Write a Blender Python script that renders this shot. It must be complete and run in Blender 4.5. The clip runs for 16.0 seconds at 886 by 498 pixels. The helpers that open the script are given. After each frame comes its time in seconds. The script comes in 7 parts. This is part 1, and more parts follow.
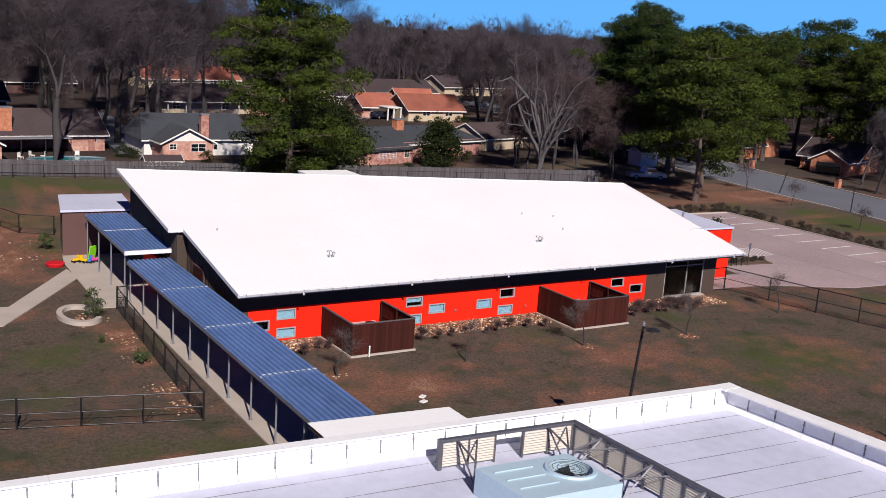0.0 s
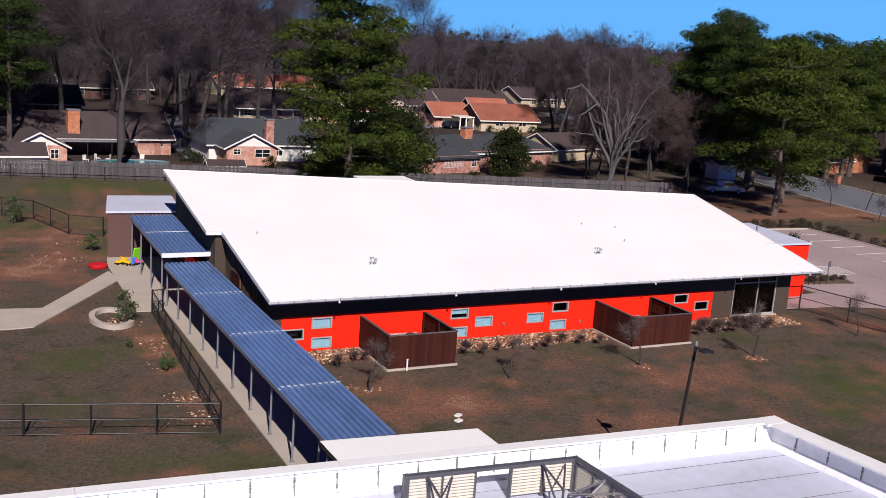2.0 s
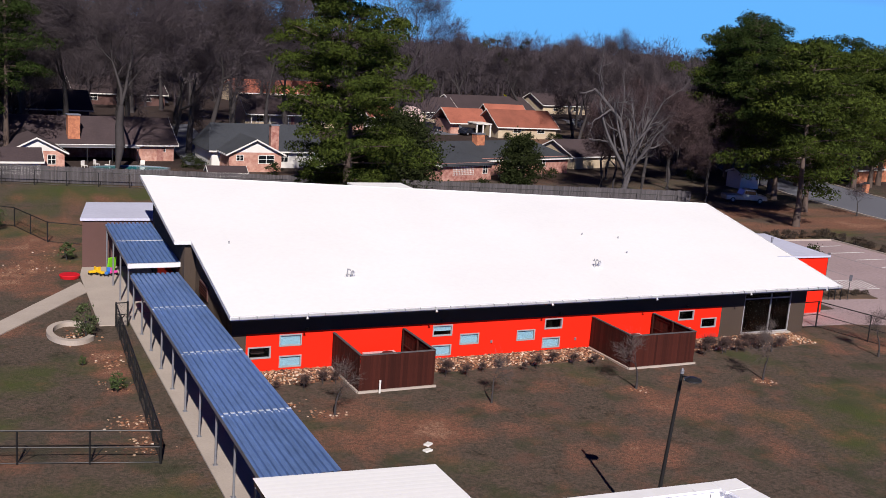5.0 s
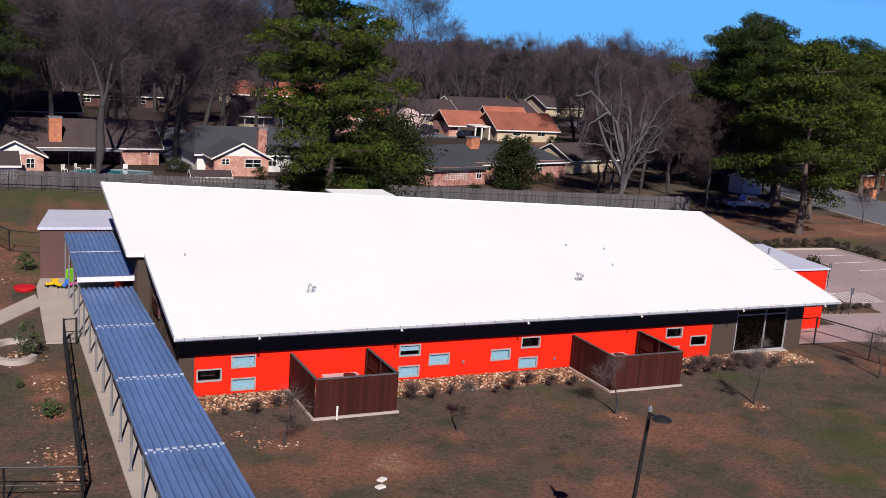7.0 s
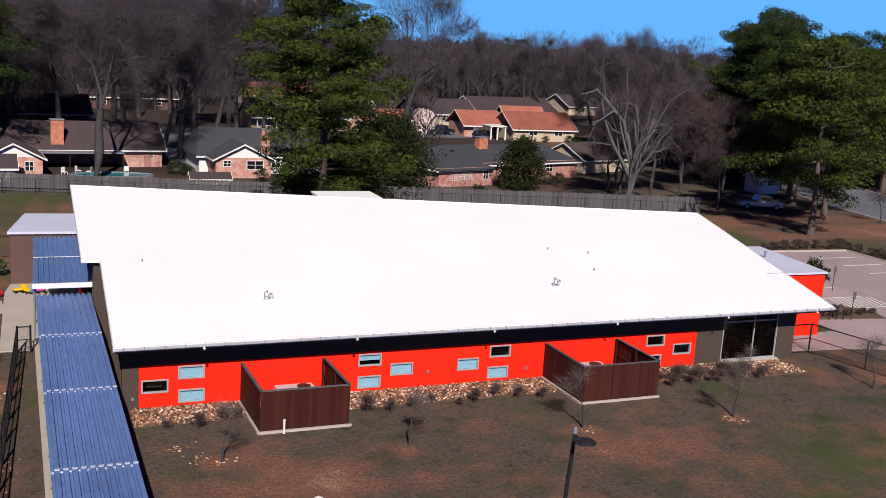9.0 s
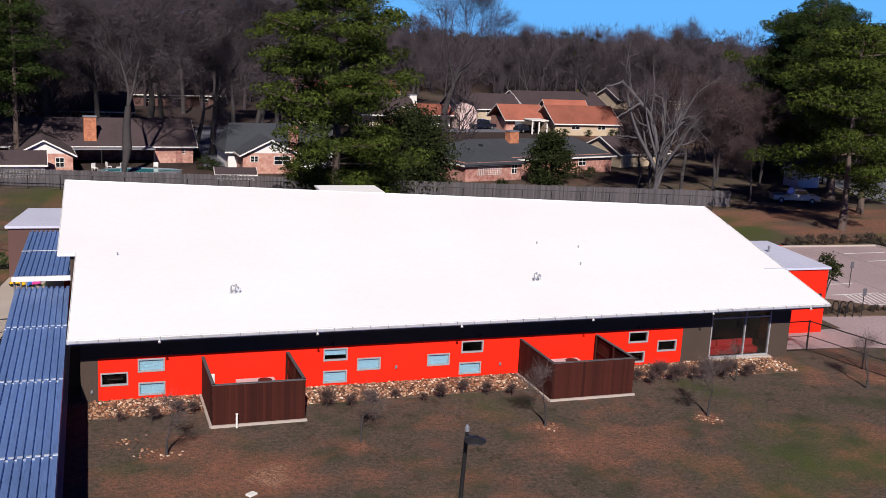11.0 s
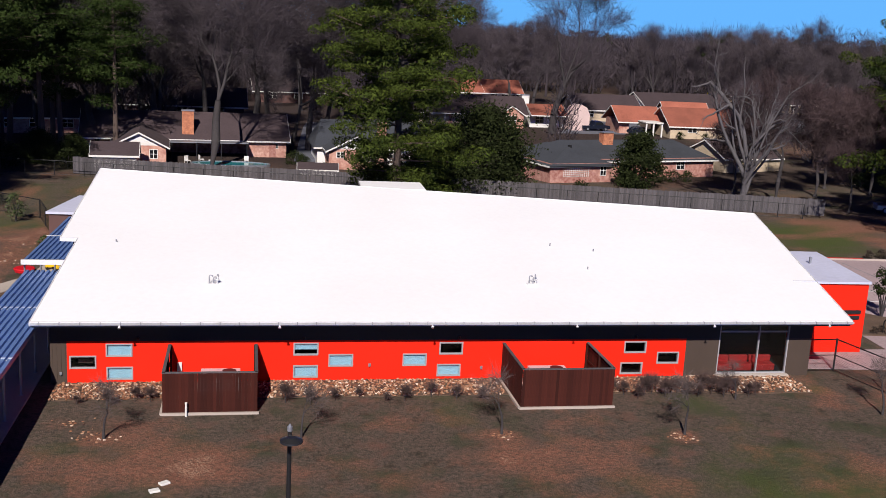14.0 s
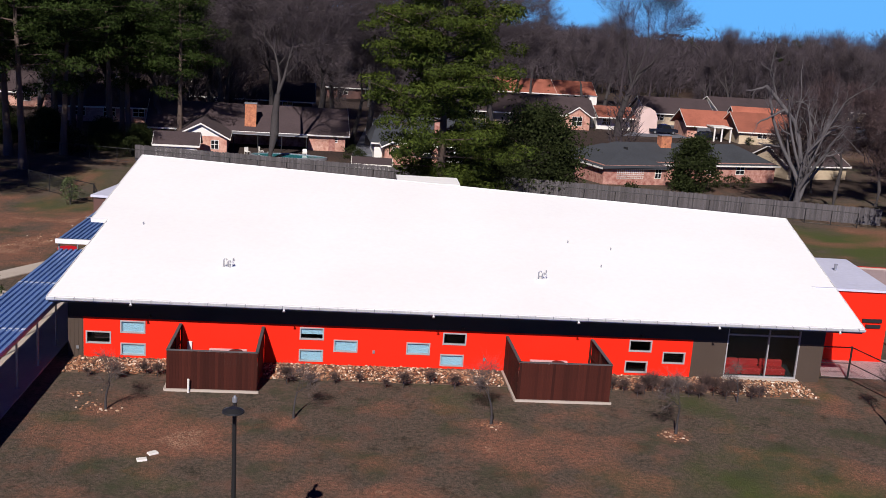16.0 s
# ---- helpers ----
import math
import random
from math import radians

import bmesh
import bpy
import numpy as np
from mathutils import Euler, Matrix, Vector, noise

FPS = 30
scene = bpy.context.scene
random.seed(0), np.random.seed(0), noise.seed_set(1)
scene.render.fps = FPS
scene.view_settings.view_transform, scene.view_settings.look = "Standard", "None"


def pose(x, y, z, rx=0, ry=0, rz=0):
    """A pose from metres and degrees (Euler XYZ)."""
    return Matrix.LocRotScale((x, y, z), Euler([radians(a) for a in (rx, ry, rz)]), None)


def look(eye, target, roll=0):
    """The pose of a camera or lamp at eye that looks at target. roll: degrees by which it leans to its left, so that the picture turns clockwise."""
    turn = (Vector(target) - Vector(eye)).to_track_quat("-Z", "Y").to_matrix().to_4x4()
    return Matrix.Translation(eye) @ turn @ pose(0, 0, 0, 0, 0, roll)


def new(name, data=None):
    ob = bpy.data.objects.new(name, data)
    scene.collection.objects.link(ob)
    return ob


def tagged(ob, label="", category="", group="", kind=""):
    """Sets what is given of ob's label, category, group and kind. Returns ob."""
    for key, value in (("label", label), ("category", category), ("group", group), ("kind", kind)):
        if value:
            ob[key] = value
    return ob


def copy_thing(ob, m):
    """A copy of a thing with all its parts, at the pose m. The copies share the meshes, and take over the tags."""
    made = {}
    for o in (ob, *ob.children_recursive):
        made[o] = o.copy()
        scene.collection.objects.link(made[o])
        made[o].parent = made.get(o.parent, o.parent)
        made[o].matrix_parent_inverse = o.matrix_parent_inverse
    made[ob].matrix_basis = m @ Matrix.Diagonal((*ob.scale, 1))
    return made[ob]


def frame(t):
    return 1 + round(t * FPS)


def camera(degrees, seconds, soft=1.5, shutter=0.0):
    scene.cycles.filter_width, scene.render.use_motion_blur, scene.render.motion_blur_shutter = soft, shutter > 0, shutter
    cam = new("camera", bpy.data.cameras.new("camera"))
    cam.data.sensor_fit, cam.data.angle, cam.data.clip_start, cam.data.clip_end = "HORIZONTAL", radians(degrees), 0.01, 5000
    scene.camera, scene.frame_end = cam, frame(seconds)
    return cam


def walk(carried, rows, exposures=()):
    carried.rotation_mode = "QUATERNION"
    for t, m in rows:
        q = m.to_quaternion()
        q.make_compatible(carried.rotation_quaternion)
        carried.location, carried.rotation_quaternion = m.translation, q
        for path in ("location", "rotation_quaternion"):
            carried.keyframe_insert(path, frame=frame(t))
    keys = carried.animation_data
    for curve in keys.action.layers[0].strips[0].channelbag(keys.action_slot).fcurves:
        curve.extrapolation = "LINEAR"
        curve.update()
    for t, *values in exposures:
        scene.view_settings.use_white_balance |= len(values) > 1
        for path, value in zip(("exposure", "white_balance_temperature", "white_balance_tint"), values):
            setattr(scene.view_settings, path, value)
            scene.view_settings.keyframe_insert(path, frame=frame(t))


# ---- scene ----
cam = camera(46.30, 16.0, soft=0.7)
PATH = [
    (0, (-24.420, -56.478, 19.760), (-23.368, -54.831, 19.334), 3.97),
    (0.5, (-23.635, -56.190, 19.578), (-22.613, -54.523, 19.156), 4.11),
    (1, (-22.562, -55.625, 19.282), (-21.583, -53.932, 18.863), 4.13),
    (1.5, (-21.476, -54.879, 18.960), (-20.537, -53.162, 18.546), 4.21),
    (2, (-20.679, -54.352, 18.784), (-19.761, -52.624, 18.373), 4.26),
    (2.5, (-19.964, -53.992, 18.619), (-19.054, -52.258, 18.210), 4.38),
    (3, (-19.200, -53.639, 18.462), (-18.304, -51.898, 18.056), 4.41),
    (3.5, (-18.479, -53.309, 18.369), (-17.591, -51.563, 17.965), 4.42),
    (4, (-17.693, -52.827, 18.230), (-16.813, -51.077, 17.828), 4.36),
    (6.5, (-13.411, -49.543, 18.277), (-12.558, -47.779, 17.879), 4.16),
    (7, (-12.337, -48.955, 18.288), (-11.487, -47.189, 17.890), 4.23),
    (7.5, (-11.168, -48.643, 18.381), (-10.320, -46.876, 17.984), 4.19),
    (8, (-9.969, -48.371, 18.371), (-9.122, -46.603, 17.975), 4.23),
    (8.5, (-8.824, -48.335, 18.364), (-8.006, -46.554, 17.964), 3.98),
    (9, (-7.758, -48.309, 18.294), (-6.972, -46.515, 17.892), 3.68),
    (11.5, (-1.061, -49.953, 18.314), (-0.437, -48.100, 17.894), 2.63),
    (12, (0.489, -50.275, 18.358), (1.067, -48.407, 17.936), 2.31),
    (12.5, (2.187, -50.279, 18.332), (2.705, -48.395, 17.907), 2.28),
    (13, (3.860, -50.244, 18.244), (4.332, -48.348, 17.819), 2.55),
    (13.5, (5.394, -50.301, 18.248), (5.808, -48.392, 17.820), 2.89),
    (14, (6.696, -50.469, 18.262), (7.068, -48.551, 17.833), 3.08),
    (14.5, (7.772, -50.780, 18.293), (8.108, -48.856, 17.863), 3.37),
    (15, (8.785, -51.186, 18.342), (9.077, -49.256, 17.909), 3.60),
    (15.5, (9.665, -51.603, 18.296), (9.915, -49.667, 17.860), 3.86),
    (16, (10.532, -52.009, 18.282), (10.745, -50.069, 17.844), 4.06),
]
walk(cam, [(t, look(eye, target, roll)) for t, eye, target, roll in PATH], [(0.0, 0.2, 6500, 15), (16.0, 0.2, 6500, 15)])

# ---- world, sun, exposure ----
SUN_DIR = Vector((-2.2, -8.25, 6.4)).normalized()      # towards the sun
SUN_EL = math.asin(SUN_DIR.z)
world = bpy.data.worlds.new("world")
scene.world = world
world.use_nodes = True
wn = world.node_tree.nodes
sky = wn.new("ShaderNodeTexSky")
sky.sky_type, sky.sun_disc = "NISHITA", False
sky.sun_elevation, sky.sun_rotation = SUN_EL, math.atan2(SUN_DIR.x, SUN_DIR.y)
sky.air_density, sky.dust_density, sky.ozone_density = 1.0, 0.0, 1.0
sky.altitude = 2500
wn["Background"].inputs["Strength"].default_value = 0.032
cool = wn.new("ShaderNodeMix")
cool.data_type, cool.blend_type = "RGBA", "MULTIPLY"
cool.inputs["Factor"].default_value = 1.0
cool.inputs["B"].default_value = (1.7, 1.7, 4.0, 1)
dim = wn.new("ShaderNodeMix")
dim.data_type, dim.blend_type = "RGBA", "MULTIPLY"
dim.inputs["Factor"].default_value = 1.0
dim.inputs["B"].default_value = (0.25, 0.25, 0.25, 1)
deep = wn.new("ShaderNodeGamma")
deep.inputs["Gamma"].default_value = 2.6
world.node_tree.links.new(sky.outputs[0], dim.inputs["A"])
world.node_tree.links.new(dim.outputs["Result"], deep.inputs["Color"])
world.node_tree.links.new(deep.outputs[0], cool.inputs["A"])
clear = wn.new("ShaderNodeMix")                       # a dry winter sky stays blue down to the skyline
clear.data_type, clear.blend_type = "RGBA", "DARKEN"
clear.inputs["Factor"].default_value = 1.0
clear.inputs["B"].default_value = (3.6, 13.0, 27.0, 1)
world.node_tree.links.new(cool.outputs["Result"], clear.inputs["A"])
world.node_tree.links.new(clear.outputs["Result"], wn["Background"].inputs["Color"])
sun = new("sun", bpy.data.lights.new("sun", "SUN"))
sun.data.energy, sun.data.angle, sun.data.color = 5.0, radians(0.5), (1.0, 0.95, 0.88)
sun.matrix_world = look((0, 0, 60), Vector((0, 0, 60)) - SUN_DIR * 10)


# ---- mesh and tag helpers ----
def box(bm, x0, x1, y0, y1, z0, z1, m=None):
    vs = [bm.verts.new((x, y, z)) for z in (z0, z1) for x, y in ((x0, y0), (x1, y0), (x1, y1), (x0, y1))]
    if m is not None:
        for v in vs:
            v.co = m @ v.co
    for f in ((3, 2, 1, 0), (4, 5, 6, 7), (0, 1, 5, 4), (1, 2, 6, 5), (2, 3, 7, 6), (3, 0, 4, 7)):
        bm.faces.new([vs[i] for i in f])
    return vs


def prism(bm, pts, z0, z1):
    """An upright prism; z0 and z1 are numbers or functions of (x, y)."""
    lo = [bm.verts.new((x, y, z0(x, y) if callable(z0) else z0)) for x, y in pts]
    hi = [bm.verts.new((x, y, z1(x, y) if callable(z1) else z1)) for x, y in pts]
    bm.faces.new(lo[::-1])
    bm.faces.new(hi)
    n = len(pts)
    for i in range(n):
        bm.faces.new((lo[i], lo[(i + 1) % n], hi[(i + 1) % n], hi[i]))
    return lo, hi


def tube(bm, p0, p1, r0, r1=None, n=8, caps=True):
    p0, p1 = Vector(p0), Vector(p1)
    r1 = r0 if r1 is None else r1
    q = (p1 - p0).to_track_quat("Z", "Y").to_matrix()
    rings = []
    for p, r in ((p0, r0), (p1, r1)):
        rings.append([bm.verts.new(p + q @ Vector((r * math.cos(2 * math.pi * i / n), r * math.sin(2 * math.pi * i / n), 0))) for i in range(n)])
    for i in range(n):
        bm.faces.new((rings[0][i], rings[0][(i + 1) % n], rings[1][(i + 1) % n], rings[1][i]))
    if caps:
        bm.faces.new(rings[0][::-1])
        bm.faces.new(rings[1])
    return rings


def quad(bm, a, b, c, d):
    return bm.faces.new([bm.verts.new(p) for p in (a, b, c, d)])


def bevel(bm, w):
    bmesh.ops.bevel(bm, geom=bm.edges[:], offset=w, segments=1, affect="EDGES", profile=0.5)


def mesh_of(name, bm, material, smooth=False):
    me = bpy.data.meshes.new(name)
    bm.to_mesh(me)
    bm.free()
    for m in material if isinstance(material, (list, tuple)) else [material]:
        me.materials.append(m)
    if smooth:
        me.polygons.foreach_set("use_smooth", [True] * len(me.polygons))
    return me


def thing(name, label, category, at=(0, 0, 0), group="", kind=""):
    ob = new(name)
    ob.empty_display_size = 0.3
    ob.location = at
    return tagged(ob, label, category, group, kind)


def base_of(ob):
    p = Vector(ob.location)
    while ob.parent:
        ob = ob.parent
        p += Vector(ob.location)
    return p


def part(name, bm, material, parent, label="", smooth=False, kind=""):
    """Links a bmesh in world coordinates as one mesh under a thing or a part."""
    bmesh.ops.translate(bm, verts=bm.verts[:], vec=-base_of(parent))
    ob = new(name, mesh_of(name, bm, material, smooth))
    ob.parent = parent
    return tagged(ob, label, kind=kind)


def piece(name, me, parent, loc, rot=(0, 0, 0), scale=(1, 1, 1)):
    """An object on shared mesh data, placed in world coordinates under a parent."""
    ob = new(name, me)
    ob.parent = parent
    ob.location, ob.rotation_euler, ob.scale = Vector(loc) - base_of(parent), rot, scale
    return ob


def solid(name, bm, material, label, category, group="", kind="", smooth=False):
    """A top-level thing or setting piece of one mesh."""
    ob = new(name, mesh_of(name, bm, material, smooth))
    return tagged(ob, label, category, group, kind)


# ---- materials ----
def material(name, color, rough=0.8, metal=0.0, vary=0.25, grain=6.0, blotch=0.6, bump=0.3, bump_scale=None, tint=None, rand=0.0, stretch=(1, 1, 1), spec=0.5):
    """A surface with variation at two scales, fine relief and, with rand, a difference from piece to piece."""
    mt = bpy.data.materials.new(name)
    mt.use_nodes = True
    nt = mt.node_tree
    N, L = nt.nodes, nt.links
    bsdf = N["Principled BSDF"]
    bsdf.inputs["Metallic"].default_value = metal
    bsdf.inputs["Specular IOR Level"].default_value = spec
    co = N.new("ShaderNodeTexCoord")
    mp = N.new("ShaderNodeMapping")
    mp.inputs["Scale"].default_value = stretch
    L.new(co.outputs["Object"], mp.inputs["Vector"])
    big, fine = N.new("ShaderNodeTexNoise"), N.new("ShaderNodeTexNoise")
    big.inputs["Scale"].default_value, big.inputs["Detail"].default_value = blotch, 5
    fine.inputs["Scale"].default_value, fine.inputs["Detail"].default_value, fine.inputs["Roughness"].default_value = grain, 6, 0.65
    for nz in (big, fine):
        L.new(mp.outputs[0], nz.inputs["Vector"])
    mix = N.new("ShaderNodeMix")
    mix.data_type = "RGBA"
    c = Vector(color)
    t = Vector(tint) if tint else c * (1 - vary)
    mix.inputs["A"].default_value = (*(c * (1 + vary * 0.5)), 1)
    mix.inputs["B"].default_value = (*t, 1)
    ramp = N.new("ShaderNodeMapRange")
    ramp.inputs["From Min"].default_value, ramp.inputs["From Max"].default_value = 0.32, 0.68
    add = N.new("ShaderNodeMath")
    add.operation = "MULTIPLY_ADD"
    add.inputs[1].default_value = 0.5
    half = N.new("ShaderNodeMath")
    half.operation = "MULTIPLY"
    half.inputs[1].default_value = 0.5
    L.new(big.outputs[0], half.inputs[0])
    L.new(fine.outputs[0], add.inputs[0])
    L.new(half.outputs[0], add.inputs[2])
    L.new(add.outputs[0], ramp.inputs[0])
    L.new(ramp.outputs[0], mix.inputs["Factor"])
    out = mix.outputs["Result"]
    if rand:
        info = N.new("ShaderNodeObjectInfo")
        geo = N.new("ShaderNodeNewGeometry")
        su = N.new("ShaderNodeMath")
        su.operation = "ADD"
        L.new(info.outputs["Random"], su.inputs[0])
        L.new(geo.outputs["Random Per Island"], su.inputs[1])
        fr = N.new("ShaderNodeMath")
        fr.operation = "FRACT"
        L.new(su.outputs[0], fr.inputs[0])
        vr = N.new("ShaderNodeMapRange")
        vr.inputs["To Min"].default_value, vr.inputs["To Max"].default_value = 1 - rand, 1 + rand
        L.new(fr.outputs[0], vr.inputs[0])
        hs = N.new("ShaderNodeHueSaturation")
        L.new(out, hs.inputs["Color"])
        L.new(vr.outputs[0], hs.inputs["Value"])
        out = hs.outputs[0]
    L.new(out, bsdf.inputs["Base Color"])
    rr = N.new("ShaderNodeMapRange")
    rr.inputs["To Min"].default_value, rr.inputs["To Max"].default_value = max(rough - 0.1, 0.02), min(rough + 0.1, 1)
    L.new(fine.outputs[0], rr.inputs[0])
    L.new(rr.outputs[0], bsdf.inputs["Roughness"])
    if bump:
        bp = N.new("ShaderNodeBump")
        bp.inputs["Strength"].default_value, bp.inputs["Distance"].default_value = bump, 0.02
        L.new(fine.outputs[0], bp.inputs["Height"])
        L.new(bp.outputs[0], bsdf.inputs["Normal"])
    return mt


M_ORANGE = material("orange_paint", (0.84, 0.018, 0.003), 0.75, vary=0.08, grain=18, blotch=0.4, bump=0.12, spec=0.2)
M_BROWN = material("brown_siding", (0.066, 0.047, 0.036), 0.75, vary=0.12, grain=14, bump=0.06, spec=0.25)
M_PLUM = material("brown_stucco", (0.105, 0.052, 0.045), 0.85, vary=0.15, grain=25, bump=0.25)
M_ROOF = material("white_roof_membrane", (0.88, 0.88, 0.87), 0.55, vary=0.04, grain=3, blotch=0.15, bump=0.05, tint=(0.82, 0.82, 0.82))
M_TRIM = material("white_trim_metal", (0.72, 0.72, 0.72), 0.45, vary=0.2, grain=9, bump=0.08)
M_GUTTER = material("galvanised_gutter", (0.6, 0.61, 0.63), 0.4, 0.25, vary=0.25, grain=8, bump=0.1)
M_DARKMETAL = material("dark_metal", (0.03, 0.03, 0.032), 0.45, 0.4, vary=0.2, bump=0.05)
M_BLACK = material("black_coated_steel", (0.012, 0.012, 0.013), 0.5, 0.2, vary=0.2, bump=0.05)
M_DECK = material("galvanised_deck", (0.16, 0.27, 0.54), 0.42, 0.3, vary=0.35, grain=5, blotch=0.5, bump=0.06, stretch=(1, 0.2, 1))
M_STEEL = material("galvanised_steel_post", (0.3, 0.31, 0.34), 0.45, 0.5, vary=0.2, bump=0.05)
M_CONCRETE = material("concrete", (0.42, 0.36, 0.31), 0.9, vary=0.18, grain=12, blotch=0.5, bump=0.15)
M_PARKING = material("parking_concrete", (0.37, 0.28, 0.285), 0.9, vary=0.36, grain=4, blotch=0.09, bump=0.1)
M_ASPHALT = material("street_asphalt", (0.12, 0.125, 0.15), 0.9, vary=0.2, grain=7, blotch=0.1, bump=0.1)
M_WHITEPAINT = material("road_marking_paint", (0.7, 0.7, 0.68), 0.8, vary=0.25, grain=14, bump=0.05)
M_REDPAINT = material("red_kerb_paint", (0.5, 0.03, 0.02), 0.7, vary=0.25, grain=9)
M_CEDAR = material("dark_stained_boards", (0.05, 0.011, 0.007), 0.85, vary=0.35, grain=10, blotch=1.2, bump=0.4, rand=0.3, stretch=(6, 6, 0.6), spec=0.2)
M_FENCEWOOD = material("weathered_fence_boards", (0.085, 0.077, 0.081), 0.9, vary=0.35, grain=6, blotch=0.5, bump=0.4, rand=0.3, stretch=(4, 4, 0.5))
M_STONE = material("river_stone", (0.4, 0.25, 0.16), 0.85, vary=0.3, grain=5, bump=0.3, rand=0.92, tint=(0.24, 0.085, 0.04))
M_STONE.node_tree.nodes["Hue/Saturation/Value"].inputs["Saturation"].default_value = 0.9
sr = M_STONE.node_tree.nodes.new("ShaderNodeValToRGB")
sg = M_STONE.node_tree.nodes.new("ShaderNodeNewGeometry")
M_STONE.node_tree.links.new(sg.outputs["Random Per Island"], sr.inputs["Fac"])
for pos, col in ((0.2, (0.1, 0.035, 0.018, 1)), (0.45, (0.27, 0.115, 0.055, 1)), (0.7, (0.36, 0.19, 0.11, 1)), (0.88, (0.46, 0.31, 0.2, 1))):
    sr.color_ramp.elements.new(pos).color = col
sr.color_ramp.elements[0].color, sr.color_ramp.elements[-1].color = (0.05, 0.027, 0.02, 1), (0.75, 0.64, 0.53, 1)
M_STONE.node_tree.links.new(sr.outputs[0], M_STONE.node_tree.nodes["Principled BSDF"].inputs["Base Color"])
M_EARTH = material("bed_earth", (0.11, 0.07, 0.045), 0.95, vary=0.4, grain=9, blotch=1.0, bump=0.5)
M_PARAPET = material("white_parapet_membrane", (0.8, 0.8, 0.8), 0.6, vary=0.12, grain=5, blotch=0.6, bump=0.15)
M_FLATROOF = material("grey_white_roof_sheet", (0.54, 0.555, 0.68), 0.6, vary=0.14, grain=3, blotch=0.3, bump=0.1)
M_SEAM = material("dark_seam", (0.2, 0.2, 0.215), 0.8, vary=0.5, grain=8)
M_ACBLUE = material("pale_blue_ac_casing", (0.44, 0.58, 0.66), 0.45, 0.1, vary=0.1, grain=6, bump=0.05)
M_LOUVRE = material("cream_louvre_slat", (0.62, 0.57, 0.5), 0.55, vary=0.15, grain=8, bump=0.08)
M_FRAME = material("grey_louvre_frame", (0.12, 0.12, 0.135), 0.5, 0.3, vary=0.2)
M_WFRAME = material("white_window_frame", (0.33, 0.32, 0.33), 0.5, vary=0.1, bump=0.03)
M_BLIND = material("pale_window_blind", (0.62, 0.82, 0.92), 0.7, vary=0.08, grain=10, bump=0.05)
M_DARKROOM = material("dark_interior", (0.02, 0.02, 0.024), 0.9, vary=0.3)
M_REDROOM = material("red_sofa_fabric", (0.6, 0.03, 0.025), 0.9, vary=0.3)
M_PINEBARK = material("pine_bark", (0.1, 0.07, 0.056), 0.95, vary=0.4, grain=6, bump=0.7, stretch=(3, 3, 0.6))
M_BARK = material("winter_bark", (0.043, 0.037, 0.038), 0.95, vary=0.35, grain=5, bump=0.5)
M_PALEBARK = material("pale_bare_bark", (0.095, 0.087, 0.091), 0.95, vary=0.35, grain=4, bump=0.5)
M_TWIG = material("winter_twigs", (0.064, 0.05, 0.057), 0.95, vary=0.3, rand=0.3, bump=0)
M_FARTWIG = material("far_winter_twigs", (0.045, 0.034, 0.041), 0.95, vary=0.35, grain=0.3, blotch=0.05, rand=0.35, bump=0)
M_NEEDLE = material("pine_needles", (0.05, 0.066, 0.009), 0.8, vary=0.3, grain=1.2, blotch=0.4, rand=0.6, bump=0, tint=(0.014, 0.025, 0.005), spec=0.1)
M_NEEDLEDARK = material("dark_pine_needles", (0.026, 0.042, 0.008), 0.8, vary=0.3, grain=1.2, blotch=0.4, rand=0.35, bump=0, tint=(0.011, 0.02, 0.005), spec=0.1)
M_LEAF = material("evergreen_leaves", (0.022, 0.03, 0.009), 0.85, vary=0.4, grain=3, rand=0.5, bump=0, spec=0.1)
M_BRICKPINK = material("pink_brick", (0.52, 0.33, 0.26), 0.9, vary=0.3, grain=3, blotch=1.2, bump=0.3, rand=0.1, tint=(0.3, 0.1, 0.07))
M_BRICKTAN = material("tan_brick", (0.5, 0.4, 0.28), 0.9, vary=0.25, grain=7, bump=0.3)
M_BRICKORANGE = material("orange_chimney_brick", (0.5, 0.2, 0.1), 0.9, vary=0.4, grain=5, blotch=2.0, bump=0.4, tint=(0.22, 0.07, 0.045))
M_BRICKRED = material("mottled_red_brick", (0.46, 0.27, 0.22), 0.9, vary=0.35, grain=2.6, blotch=1.7, bump=0.3, tint=(0.2, 0.045, 0.034))
M_SHINGLEBROWN = material("brown_shingles", (0.055, 0.037, 0.04), 0.95, vary=0.3, grain=5, blotch=0.4, bump=0.3, rand=0.12)
M_SHINGLEGREY = material("dark_grey_shingles", (0.04, 0.045, 0.055), 0.95, vary=0.3, grain=5, blotch=0.4, bump=0.3, rand=0.12)
M_SHINGLERED = material("terracotta_shingles", (0.3, 0.095, 0.06), 0.95, vary=0.35, grain=4, blotch=0.4, bump=0.3, rand=0.2)
M_WHITE = material("white_house_paint", (0.72, 0.7, 0.66), 0.7, vary=0.12, grain=8)
M_POOL = material("pool_water", (0.03, 0.22, 0.25), 0.08, vary=0.2, grain=3, bump=0.1)


def glass_material(name, color, rough=0.05):
    mt = bpy.data.materials.new(name)
    mt.use_nodes = True
    b = mt.node_tree.nodes["Principled BSDF"]
    b.inputs["Base Color"].default_value = (*color, 1)
    b.inputs["Roughness"].default_value = rough
    b.inputs["Specular IOR Level"].default_value = 0.8
    return mt


M_DARKGLASS = glass_material("dark_window_glass", (0.01, 0.012, 0.015))

